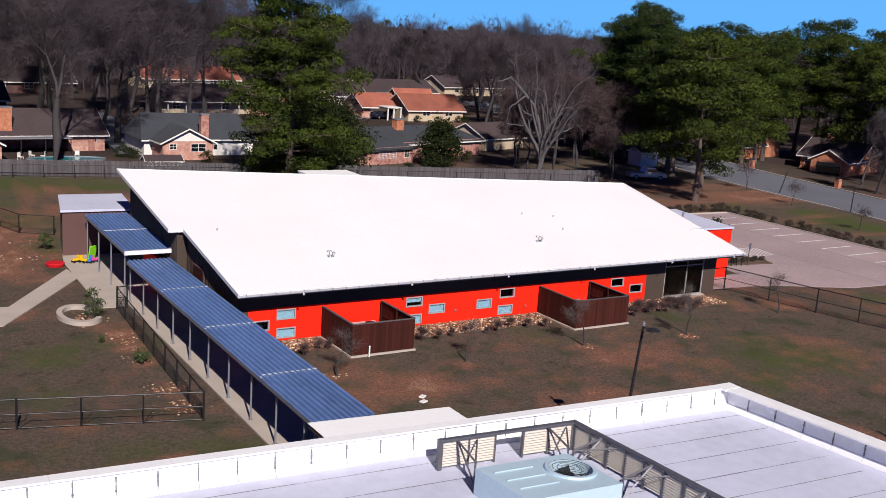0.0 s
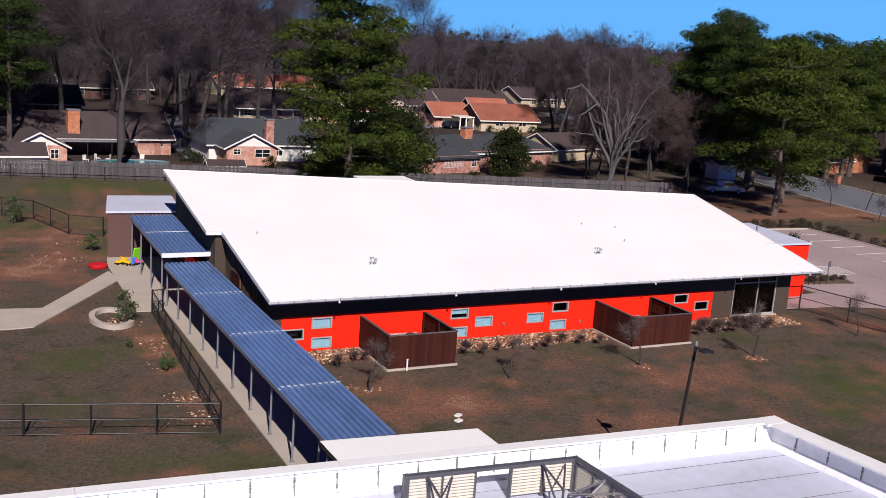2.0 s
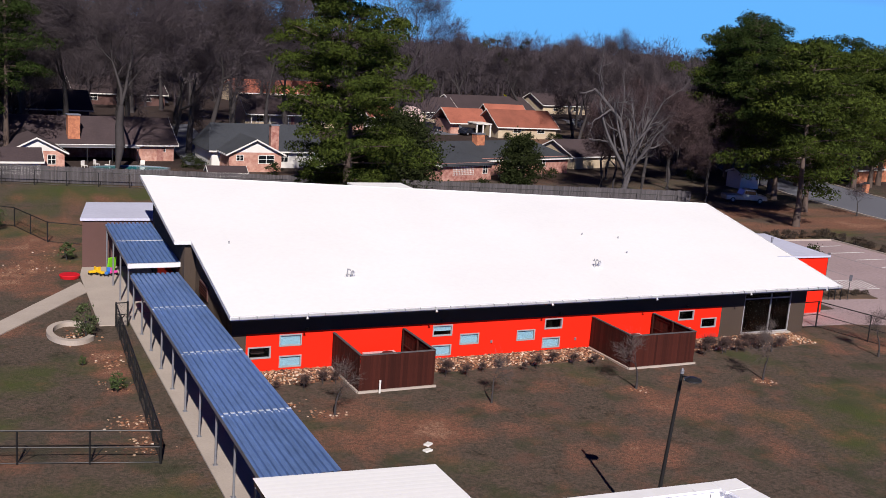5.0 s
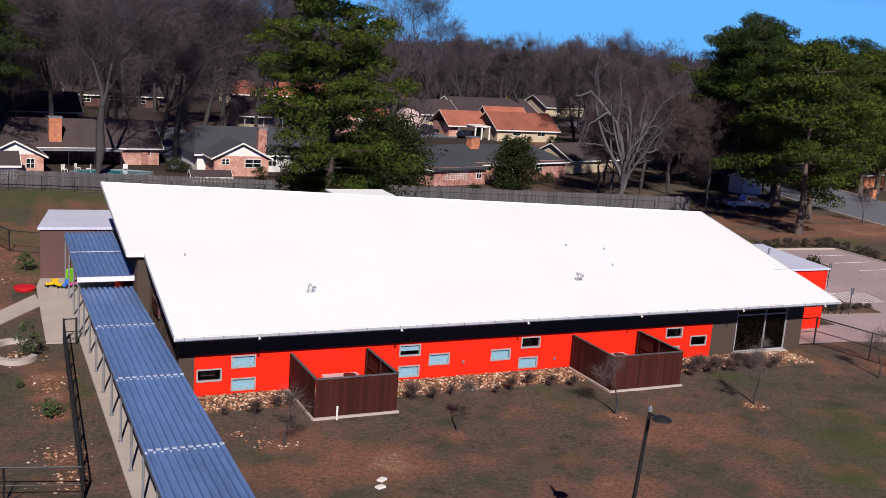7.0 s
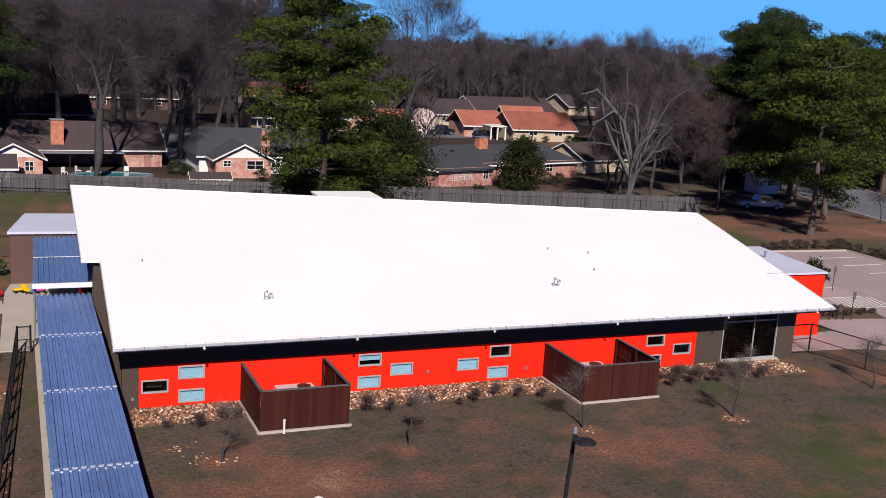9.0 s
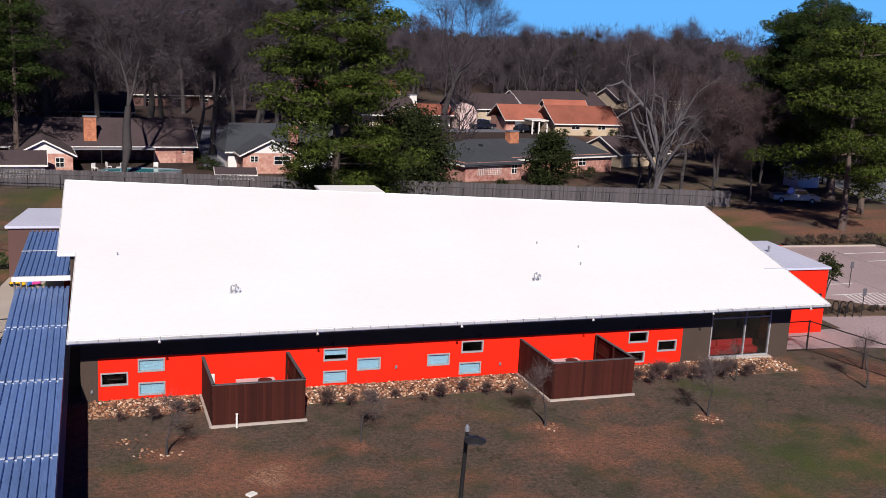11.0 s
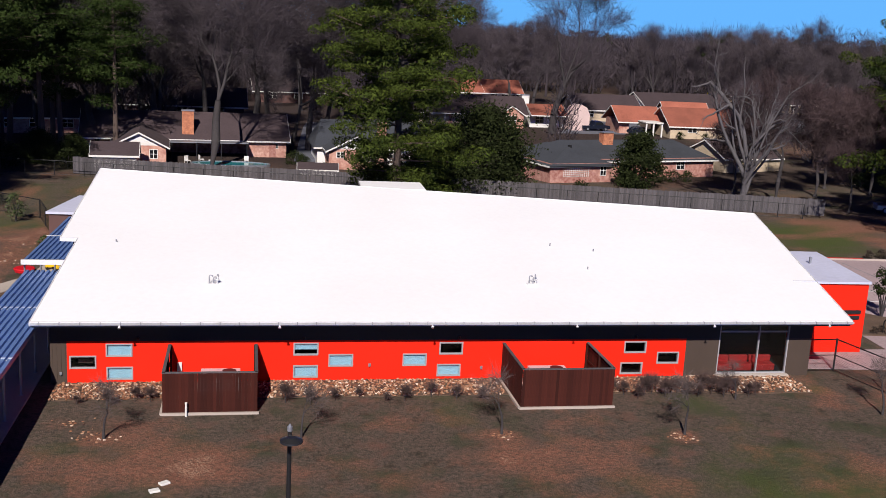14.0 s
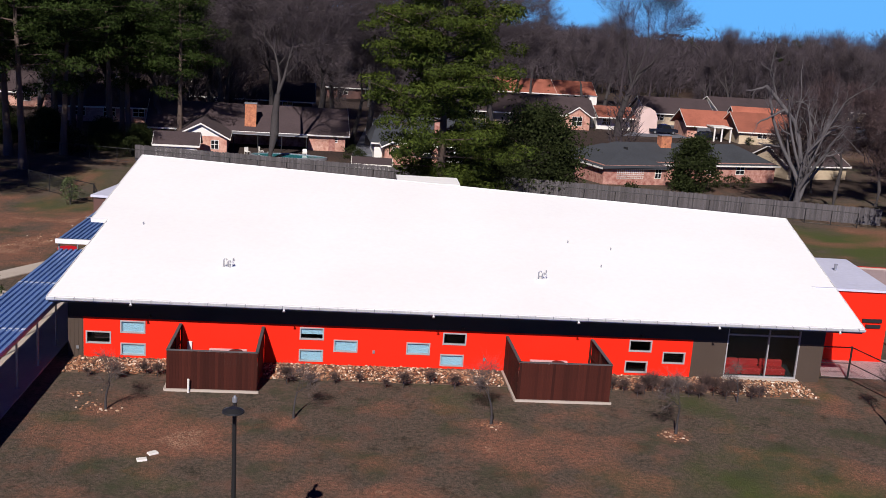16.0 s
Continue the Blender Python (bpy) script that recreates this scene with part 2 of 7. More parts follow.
# ---- ground: one sheet to the horizon ----
def ground_z(x, y):
    """Flat round the school, dipping gently behind the fence, with a low wooded rise far off."""
    d = math.hypot(x - 15, y + 10)
    k = min(max((d - 230) / 290, 0), 1)
    rise = 4.0 * k * k * (3 - 2 * k)
    side = min(max((x - 66 - 0.45 * (y - 66)) / 20, 0), 1)
    dip = max(0.0, min(0.03 * (y - 64), 0.45, 0.45 - 0.45 * (y - 100) / 30))
    return rise - dip * (1 - side * side * (3 - 2 * side))


def lines(dense, step, far):
    lo, hi = dense
    out = list(np.arange(lo, hi + 1e-6, step))
    for s, a in ((1, hi), (-1, lo)):
        v, d = a, step
        while abs(v - a) < far:
            d *= 1.22
            v += s * d
            out.append(v)
    return sorted(out)


GX, GY = lines((-26, 50), 0.45, 1500), lines((-24, 36), 0.45, 1500)
BARE = [(-8.6, 3.9, 1.20, 0.9), (-8.4, 1.5, 1.00, 1.3), (-8.3, -1.2, 0.90, 1.0), (-8.4, -5.7, 1.30, 0.8), (-8.3, -8.2, 1.40, 0.5), (-13.1, 21.9, 2.60, 0.8),
        (-10.6, 26.3, 3.00, 0.7), (-10.6, -14.1, 0.90, 0.7), (-18.7, -17.9, 5.00, 0.5), (3.6, -10.3, 2.20, 0.3), (-0.2, -11.4, 2.00, 0.25), (10.8, -10.3, 2.60, 0.3),
        (20.0, -9.9, 2.80, 0.4), (18.3, -7.5, 0.60, 1.0), (26.7, -8.1, 0.65, 1.1), (0.5, -7.0, 0.90, 0.8), (9.1, -7.9, 0.80, 0.5), (30.5, -5.9, 1.40, 0.5),
        (6.4, -16.5, 4.00, 0.35), (-17.4, 34.4, 7.00, 0.45), (5.7, 44.6, 9.00, 0.5), (68.4, 42.2, 9.00, 0.5), (79.3, 36.6, 8.00, 0.55), (84.5, 38.5, 5.00, 0.90), (-1.1, -5.3, 1.00, 0.5), (-0.7, 40.3, 8.00, 0.4)]
LUSH = [(80.0, 26.5, 3.00, 1.1), (80.8, 18.5, 3.40, 1.2), (75.2, 33.5, 3.00, 0.7), (13.7, -16.4, 3.50, 0.5), (23.9, -17.4, 3.00, 0.6), (33.0, -12.8, 4.00, 0.5), (-14.1, -5.3, 2.20, 0.8), (-12.3, 3.0, 3.00, 0.5), (36.8, -2.4, 1.00, 1.0), (-7.6, 55.0, 10.00, 1.0), (30.0, -4.1, 2.00, 0.4),
        (58.0, 37.6, 8.00, 1.2), (75.8, 20.9, 5.00, 0.9), (84.5, 14.3, 8.00, 0.6), (-7.3, 26.2, 2.00, 0.6), (22.0, -13.5, 2.00, 0.4), (39.8, -9.4, 5.00, 0.4), (-1.5, -7.7, 1.50, 0.35), (43.1, 57.0, 14.00, 0.4)]


def spots(x, y, table):
    return sum(a * math.exp(-((x - cx) ** 2 + (y - cy) ** 2) / (r * r)) for cx, cy, r, a in table if abs(x - cx) < 3 * r and abs(y - cy) < 3 * r)


verts, soil, green, litter_shade = [], [], [], []
for y in GY:
    for x in GX:
        inside = -26 <= x <= 50 and -24 <= y <= 36
        dz = 0.02 * noise.noise((x * 0.7, y * 0.7, 0)) - 0.02 if inside else -0.02
        verts.append((x, y, ground_z(x, y) + dz))
        n1 = noise.fractal((x * 0.16, y * 0.16, 3.1), 1.0, 2.0, 4)
        n2 = noise.fractal((x * 0.11 + 40, y * 0.11, 7.7), 1.0, 2.0, 4)
        n3 = noise.fractal((x * 0.9, y * 0.9, 1.3), 1.0, 2.0, 2)
        soil.append(max(0.0, min(1.0, 0.1 + 0.95 * n1 + 0.4 * n3 + spots(x, y, BARE))))
        # leaf litter zone, also standing in for shade under the trees
        litter_shade.append(max(0.0, min(1.0, (y - 66) / 14 + 0.5 * n1)) if x < 86 else max(0.0, min(1.0, (x - 106) / 6 + 0.5 * n1)))
        green.append(max(0.0, min(1.0, 0.14 + 0.8 * n2 + 0.2 * n3 + spots(x, y, LUSH))))
nx = len(GX)
faces = [(j * nx + i, j * nx + i + 1, (j + 1) * nx + i + 1, (j + 1) * nx + i) for j in range(len(GY) - 1) for i in range(nx - 1)]
me = bpy.data.meshes.new("ground")
me.from_pydata(verts, [], faces)
for nm, vals in (("soil", soil), ("green", green), ("litter_shade", litter_shade)):
    me.attributes.new(nm, "FLOAT", "POINT").data.foreach_set("value", vals)
me.polygons.foreach_set("use_smooth", [True] * len(faces))


def ground_material():
    mt = bpy.data.materials.new("winter_lawn")
    mt.use_nodes = True
    nt = mt.node_tree
    N, L = nt.nodes, nt.links
    b = N["Principled BSDF"]
    b.inputs["Roughness"].default_value = 0.95
    b.inputs["Specular IOR Level"].default_value = 0.2
    co = N.new("ShaderNodeTexCoord")

    def nz(scale, detail=6, rough=0.6):
        n = N.new("ShaderNodeTexNoise")
        n.inputs["Scale"].default_value, n.inputs["Detail"].default_value, n.inputs["Roughness"].default_value = scale, detail, rough
        L.new(co.outputs["Object"], n.inputs["Vector"])
        return n.outputs[0]

    def at(name):
        a = N.new("ShaderNodeAttribute")
        a.attribute_name = name
        return a.outputs["Fac"]

    def mix(a, c, f):
        m = N.new("ShaderNodeMix")
        m.data_type = "RGBA"
        for s, v in (("A", a), ("B", c)):
            if isinstance(v, tuple):
                m.inputs[s].default_value = (*v, 1)
            else:
                L.new(v, m.inputs[s])
        L.new(f, m.inputs["Factor"])
        return m.outputs["Result"]

    def soft(v, lo, hi, plus=None, amount=0.5):
        if plus is not None:
            s = N.new("ShaderNodeMath")
            s.operation = "MULTIPLY_ADD"
            L.new(plus, s.inputs[0])
            s.inputs[1].default_value = amount
            L.new(v, s.inputs[2])
            v = s.outputs[0]
        m = N.new("ShaderNodeMapRange")
        m.inputs["From Min"].default_value, m.inputs["From Max"].default_value = lo, hi
        L.new(v, m.inputs[0])
        return m.outputs[0]

    fine, mid, speck, tuft = nz(14, 8, 0.75), nz(1.6, 6), nz(13, 3, 0.55), nz(4.5, 9, 0.8)
    lawn = mix((0.125, 0.088, 0.068), (0.06, 0.05, 0.037), soft(tuft, 0.42, 0.58))
    lawn = mix(lawn, (0.15, 0.078, 0.056), soft(nz(0.45, 7, 0.6), 0.56, 0.74))
    lawn = mix(lawn, (0.052, 0.054, 0.03), soft(nz(0.3, 7, 0.6), 0.52, 0.66))
    lawn = mix(lawn, (0.026, 0.024, 0.014), soft(nz(0.8, 8, 0.8), 0.54, 0.68))
    lawn = mix(lawn, (0.06, 0.075, 0.02), soft(at("green"), 0.6, 1.25, mid, 0.5))
    earth = mix((0.24, 0.1, 0.064), (0.11, 0.06, 0.042), soft(tuft, 0.42, 0.58))
    col = mix(lawn, earth, soft(at("soil"), 0.5, 1.2, mid, 0.6))
    def both(p, q):
        s = N.new("ShaderNodeMath")
        s.operation = "MULTIPLY"
        L.new(p, s.inputs[0])
        L.new(q, s.inputs[1])
        return s.outputs[0]

    chips = mix(col, (0.3, 0.16, 0.1), both(soft(nz(22, 3, 0.6), 0.56, 0.64), soft(at("soil"), 0.25, 0.75)))
    chips = mix(chips, (0.52, 0.33, 0.22), both(soft(speck, 0.5, 0.6), soft(at("soil"), 0.93, 1.05)))
    # litter colour darkened, with the tree shade put into it
    shaded_litter = mix((0.062, 0.04, 0.034), (0.026, 0.021, 0.019), soft(tuft, 0.42, 0.58))
    chips = mix(chips, shaded_litter, at("litter_shade"))
    L.new(chips, b.inputs["Base Color"])
    bp = N.new("ShaderNodeBump")
    bp.inputs["Strength"].default_value, bp.inputs["Distance"].default_value = 0.7, 0.12
    L.new(tuft, bp.inputs["Height"])
    L.new(bp.outputs[0], b.inputs["Normal"])
    return mt


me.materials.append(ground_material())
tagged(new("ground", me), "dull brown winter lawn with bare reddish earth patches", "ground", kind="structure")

# ---- main school building ----
SLOPE = 0.131


def roof_z(x, y):
    return 3.66 + SLOPE * (y + 1.76)


ROOF = [(-3.15, -1.76), (38.78, -1.76), (42.06, 16.75), (-3.34, 24.0), (-3.68, 9.8), (-2.72, 9.76)]
bm = bmesh.new()
prism(bm, ROOF, lambda x, y: roof_z(x, y) - 0.16, roof_z)
roof = solid("roof_main", bm, M_ROOF, "white single-slope membrane roof of the school", "roof", kind="structure")

bm = bmesh.new()
for a, b in zip(ROOF, ROOF[1:] + ROOF[:1]):
    pa, pb = Vector((*a, roof_z(*a))), Vector((*b, roof_z(*b)))
    d = (pb - pa).normalized()
    nrm = Vector((d.y, -d.x, 0)).normalized()
    vs = [bm.verts.new(p) for p in (pa + nrm * 0.004 + Vector((0, 0, 0.03)), pb + nrm * 0.004 + Vector((0, 0, 0.03)), pb + nrm * 0.004 - Vector((0, 0, 0.2)), pa + nrm * 0.004 - Vector((0, 0, 0.2)))]
    vo = [bm.verts.new(v.co + nrm * 0.04) for v in vs]
    for i in range(4):
        bm.faces.new((vs[i], vs[(i + 1) % 4], vo[(i + 1) % 4], vo[i]))
    bm.faces.new(vo)
    bm.faces.new(vs[::-1])
solid("roof_edge_trim", bm, M_TRIM, "white metal edge trim of the roof", "trim", kind="structure")

gutter = thing("gutter", "galvanised metal gutter along the low roof edge", "gutter", (18, -1.9, 3.45))
for i in range(14):
    bm = bmesh.new()
    x0 = -3.18 + i * 3.0
    x1 = min(x0 + 2.99, 38.82)
    prof = [(-1.805, 3.64), (-1.805, 3.53), (-1.90, 3.53), (-1.92, 3.65), (-1.905, 3.65), (-1.885, 3.545), (-1.82, 3.545), (-1.82, 3.64)]
    lo = [bm.verts.new((x0, y, z)) for y, z in prof]
    hi = [bm.verts.new((x1, y, z)) for y, z in prof]
    for k in range(len(prof)):
        bm.faces.new((lo[k], lo[(k + 1) % 8], hi[(k + 1) % 8], hi[k]))
    bm.faces.new(lo[::-1])
    bm.faces.new(hi)
    part("trough", bm, M_GUTTER, gutter)
bm = bmesh.new()
box(bm, -0.014, 0.014, -1.93, -1.7, 3.652, 3.668)
box(bm, -0.014, 0.014, -1.938, -1.922, 3.56, 3.668)
strap_mesh = mesh_of("strap", bm, M_STEEL)
for i in range(46):
    piece("strap", strap_mesh, gutter, (-2.75 + i * 0.915, 0, 0))

# fascia and soffit below the low edge
bm = bmesh.new()
prism(bm, [(-3.1, -1.7), (38.72, -1.7), (38.72, 0.1), (-2.9, 0.1)], lambda x, y: roof_z(x, y) - 0.30, lambda x, y: roof_z(x, y) - 0.165)
solid("soffit", bm, M_DARKMETAL, "dark metal soffit under the roof overhang", "soffit", kind="structure")


def wall_with_holes(bm, x0, x1, z0, z1, holes, y0=0.0, y1=0.25):
    """An upright wall along x with rectangular holes (xa, xb, za, zb)."""
    xs = sorted({x0, x1, *[min(max(h[i], x0), x1) for h in holes for i in (0, 1)]})
    for a, b in zip(xs, xs[1:]):
        if b - a < 1e-4:
            continue
        cuts = sorted((h[2], h[3]) for h in holes if h[0] <= a + 1e-5 and h[1] >= b - 1e-5)
        z = z0
        for c, d in cuts + [(z1, z1)]:
            if c - z > 1e-4:
                box(bm, a, b, y0, y1, z, c)
            z = d


WINDOWS = [(-1.71, 1.39, "dark"), (0.0, 2.0, "blind"), (0.02, 0.81, "blind"), (9.1, 2.0, "half"), (9.1, 0.81, "blind"), (10.88, 1.39, "blind"), (14.7, 1.39, "blind"),
           (16.6, 2.0, "dark"), (16.52, 0.81, "blind"), (26.7, 2.0, "dark"), (26.57, 0.81, "dark"), (28.61, 1.39, "dark")]
WW, WH = 1.2, 0.61
holes = [(x, x + WW, z - WH, z) for x, z, k in WINDOWS]
DOOR = (32.1, 36.22, 0.14, 3.4)
ztop = roof_z(0, 0.1) - 0.25
for nm, a, b, mt, lb in (("wall_south_1", -2.62, -1.85, M_BROWN, "brown metal siding at the corner of the school"), ("wall_south_2", -1.85, 30.2, M_ORANGE, "bright orange-red painted front wall of the school"), ("wall_south_3", 30.2, 37.6, M_BROWN, "brown metal siding beside the glazed entrance")):
    bm = bmesh.new()
    wall_with_holes(bm, a, b, -0.1, ztop, [h for h in holes + [DOOR] if h[0] < b and h[1] > a])
    if mt is M_BROWN and b < 0:
        x = a + 0.1
        while x < b:
            if not (DOOR[0] - 0.05 < x < DOOR[1] + 0.05):
                box(bm, x - 0.012, x + 0.012, -0.014, -0.002, 0.02, ztop)
            x += 0.2
    solid(nm, bm, mt, lb, "wall", kind="structure")


# eave shade put on the wall as a black strip
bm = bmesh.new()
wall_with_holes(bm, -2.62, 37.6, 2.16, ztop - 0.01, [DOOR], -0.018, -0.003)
solid("eave_shade_band", bm, M_BLACK, "black strip on the wall standing in for the eave's shade", "trim", kind="structure")


def slope_wall(nm, a, b, mt, lb, ribs=0.0):
    """A thick wall from a to b whose top follows the roof."""
    bm = bmesh.new()
    d = (Vector(b) - Vector(a)).normalized()
    n = Vector((-d.y, d.x)) * 0.22
    top = lambda x, y: roof_z(x, y) - 0.18
    prism(bm, [a, b, (b[0] + n.x, b[1] + n.y), (a[0] + n.x, a[1] + n.y)], -0.1, top)
    if ribs:
        s, ln = 0.1, (Vector(b) - Vector(a)).length
        while s < ln:
            p = Vector(a) + d * s
            o = Vector((d.y, -d.x))
            q = [p - d * 0.015 + o * 0.003, p + d * 0.015 + o * 0.003, p + d * 0.015 + o * 0.02, p - d * 0.015 + o * 0.02]
            prism(bm, [tuple(v) for v in q][::-1], 0.0, lambda x, y: roof_z(x, y) - 0.2)
            s += ribs
    solid(nm, bm, mt, lb, "wall", kind="structure")


slope_wall("wall_west_1", (-2.35, 10.05), (-2.62, 0.25), M_BROWN, "brown ribbed metal side wall", 0.3)
slope_wall("wall_west_2", (-2.6, 23.0), (-3.05, 10.05), M_BROWN, "brown ribbed metal side wall under the roof", 0.3)
slope_wall("wall_west_3", (-3.05, 10.05), (-2.35, 10.05), M_BROWN, "brown metal return wall at the roof step", 0.3)
slope_wall("wall_east", (37.6, 0.25), (40.7, 15.8), M_ORANGE, "orange painted end wall under the roof")
slope_wall("wall_north", (40.7, 15.8), (-2.6, 23.0), M_BROWN, "brown back wall of the school")
vent = thing("wall_vent", "dark red-brown louvred vent in the side wall", "vent", (-2.5, 7.0, 2.2))
bm = bmesh.new()
box(bm, -2.54, -2.46, 6.1, 8.1, 2.35, 3.2)
part("frame", bm, M_PLUM, vent)
for i in range(5):
    bm = bmesh.new()
    box(bm, -2.57, -2.54, 6.18, 8.02, 2.42 + i * 0.155, 2.52 + i * 0.155)
    part("slat", bm, M_CEDAR, vent)
bm = bmesh.new()
prism(bm, [(-2.3, 0.3), (37.3, 0.3), (40.3, 15.5), (-2.2, 22.4)], 0.02, 0.12)
solid("floor", bm, M_DARKROOM, "dark floor inside the school", "floor", kind="structure")
bm = bmesh.new()
box(bm, -2.3, 37.9, 3.2, 3.35, 0.12, 3.9)
solid("wall_inner", bm, M_DARKROOM, "dim inner wall behind the windows", "wall", kind="structure")


def window(i, x, z, kind_):
    what = {"dark": "white-framed window with dark glass", "blind": "white-framed window with a pale blue blind", "half": "white-framed window with its blind half lowered"}[kind_]
    w = thing("window_%d" % i, what, "window", (x + WW / 2, 0, z - WH), kind="structure")
    bm = bmesh.new()
    f = 0.04
    box(bm, x - 0.03, x + WW + 0.03, -0.035, 0.12, z - f, z + 0.03)
    box(bm, x - 0.03, x + WW + 0.03, -0.035, 0.12, z - WH - 0.03, z - WH + f)
    box(bm, x - 0.03, x + f, -0.035, 0.12, z - WH + f, z - f)
    box(bm, x + WW - f, x + WW + 0.03, -0.035, 0.12, z - WH + f, z - f)
    part("window_frame", bm, M_WFRAME, w)
    bm = bmesh.new()
    box(bm, x + f, x + WW - f, 0.05, 0.056, z - WH + f, z - f)
    part("pane", bm, M_PANE, w)
    if kind_ != "dark":
        bm = bmesh.new()
        lo = z - WH + f if kind_ == "blind" else z - WH * 0.58
        box(bm, x + f, x + WW - f, 0.09, 0.10, lo, z - f)
        part("blind", bm, M_BLIND, w, "pale blue blind")
    elif i == 1:
        bm = bmesh.new()
        box(bm, x + 0.3, x + WW - 0.2, 0.5, 0.6, z - WH + 0.1, z - 0.3)
        part("shelf", bm, M_PLUM, w, "dark brown shelf behind the glass")
    return w


M_PANE = bpy.data.materials.new("clear_pane")
M_PANE.use_nodes = True
nt = M_PANE.node_tree
gl = nt.nodes.new("ShaderNodeBsdfGlossy")
gl.inputs["Roughness"].default_value = 0.03
tr = nt.nodes.new("ShaderNodeBsdfTransparent")
tr.inputs["Color"].default_value = (0.8, 0.86, 0.88, 1)
fr = nt.nodes.new("ShaderNodeFresnel")
mx = nt.nodes.new("ShaderNodeMixShader")
nt.links.new(fr.outputs[0], mx.inputs[0])
nt.links.new(tr.outputs[0], mx.inputs[1])
nt.links.new(gl.outputs[0], mx.inputs[2])
nt.links.new(mx.outputs[0], nt.nodes["Material Output"].inputs["Surface"])
for i, (x, z, k) in enumerate(WINDOWS):
    window(i + 1, x, z, k)

# glazed entrance
door = thing("door_1", "tall aluminium-framed glazed entrance with dark glass", "door", (34.16, 0, 0.14), kind="structure")
bm = bmesh.new()
x0, x1, z0, z1 = DOOR
for a, b in ((x0, x0 + 0.06), (x1 - 0.06, x1), (34.43, 34.48)):
    box(bm, a, b, -0.02, 0.14, z0 + 0.07, z1)
box(bm, x0, x1, -0.02, 0.14, z0, z0 + 0.07)
for a, b in ((x0 + 0.07, 34.42), (34.49, x1 - 0.07)):
    box(bm, a, b, -0.01, 0.13, 2.5, 2.57)
part("door_frame", bm, M_WFRAME, door)
for a, b in ((x0 + 0.07, 34.42), (34.49, x1 - 0.07)):
    for c, d in ((z0 + 0.07, 2.5), (2.57, z1)):
        bm = bmesh.new()
        box(bm, a, b, 0.05, 0.058, c, d)
        part("pane", bm, M_PANE, door)
bm = bmesh.new()
box(bm, x0 - 0.1, x1 + 0.1, -0.25, 0.0, -0.05, 0.13)
part("sill", bm, M_CONCRETE, door, "concrete sill")
for sx, wd in ((32.35, 0.95), (33.35, 1.1), (34.55, 1.3)):
    sofa = thing("sofa", "low red sofa behind the entrance glass", "sofa", (sx + wd / 2, 0.8, 0.12), "sofas behind the glass")
    bm = bmesh.new()
    box(bm, sx, sx + wd, 0.45, 1.2, 0.12, 0.5)
    bevel(bm, 0.05)
    part("seat", bm, M_REDROOM, sofa)
    bm = bmesh.new()
    box(bm, sx, sx + wd, 1.0, 1.25, 0.48, 0.85)
    bevel(bm, 0.05)
    part("backrest", bm, M_REDROOM, sofa)

# ---- low wings ----
wing = thing("side_wing", "low flat-roofed wing with brown stucco walls", "building wing", (-6.4, 28, 0), kind="structure")
bm = bmesh.new()
prism(bm, [(-7.13, 25.46), (-1.77, 25.20), (-1.01, 31.68), (-5.93, 31.96)], -0.1, 3.5)
part("wall", bm, M_PLUM, wing)
bm = bmesh.new()
prism(bm, [(-7.31, 25.31), (-1.68, 25.03), (-0.91, 31.82), (-6.06, 32.13)], 3.504, 3.68)
part("roof", bm, M_FLATROOF, wing, "pale grey flat roof")
wing = thing("end_wing", "orange painted flat-roofed entrance wing", "building wing", (43, 8, 0), kind="structure")
bm = bmesh.new()
prism(bm, [(38.19, 4.03), (43.28, 3.90), (44.36, 11.90), (40.11, 12.07)], -0.1, 4.28)
part("wall", bm, M_ORANGE, wing)
bm = bmesh.new()
prism(bm, [(38.35, 3.89), (43.36, 3.75), (44.43, 11.97), (40.15, 12.14)], 4.284, 4.42)
part("roof", bm, M_FLATROOF, wing, "pale grey flat roof")
bm = bmesh.new()
box(bm, 41.9, 42.02, 8.4, 8.52, 4.42, 4.75)
tube(bm, (41.96, 8.46, 4.75), (41.96, 8.46, 4.85), 0.1, 0.1, 10)
part("roof_vent", bm, M_STEEL, wing, "small metal roof vent")
# dark lettering on the wing, too small to read
for k, (a, b, z) in enumerate(((41.73, 42.93, 2.55), (41.98, 42.88, 2.2))):
    bm = bmesh.new()
    box(bm, a, b, 3.810, 3.920, z - 0.1, z + 0.1)
    part("sign_bar", bm, M_DARKMETAL, wing, "dark sign lettering as a bar")

# ---- covered walkway ----
WALK_D = Vector((-0.27, -21.55)).normalized()          # along the walkway, towards the near building
WALK_R = Vector((-WALK_D.y, WALK_D.x))               # across it, to the east


def wpt(s, r, z):
    """A point s metres along the walkway from its far end, r metres across."""
    p = Vector((-5.87, 12.05)) + WALK_D * s + WALK_R * (r - 0.13)
    return Vector((p.x, p.y, z))


def deck_sheet(bm, s0, s1, width, z, pitch=0.29, rise=0.11, origin=wpt):
    """Trapezoid ribbed roof deck, ribs along s; closed top and bottom with a thickness."""
    prof, r = [], 0.0
    while r < width - 1e-3:
        for f, h in ((0.0, 0), (0.3, 0), (0.38, rise), (0.92, rise)):
            q = r + f * pitch
            if q <= width:
                prof.append((q, h))
        r += pitch
    prof.append((width, 0))
    for dz, flip in ((0, False), (-0.012, True)):
        a = [bm.verts.new(origin(s0, q, z + h + dz)) for q, h in prof]
        b = [bm.verts.new(origin(s1, q, z + h + dz)) for q, h in prof]
        for i in range(len(prof) - 1):
            f = (a[i], a[i + 1], b[i + 1], b[i])
            bm.faces.new(f[::-1] if flip else f)


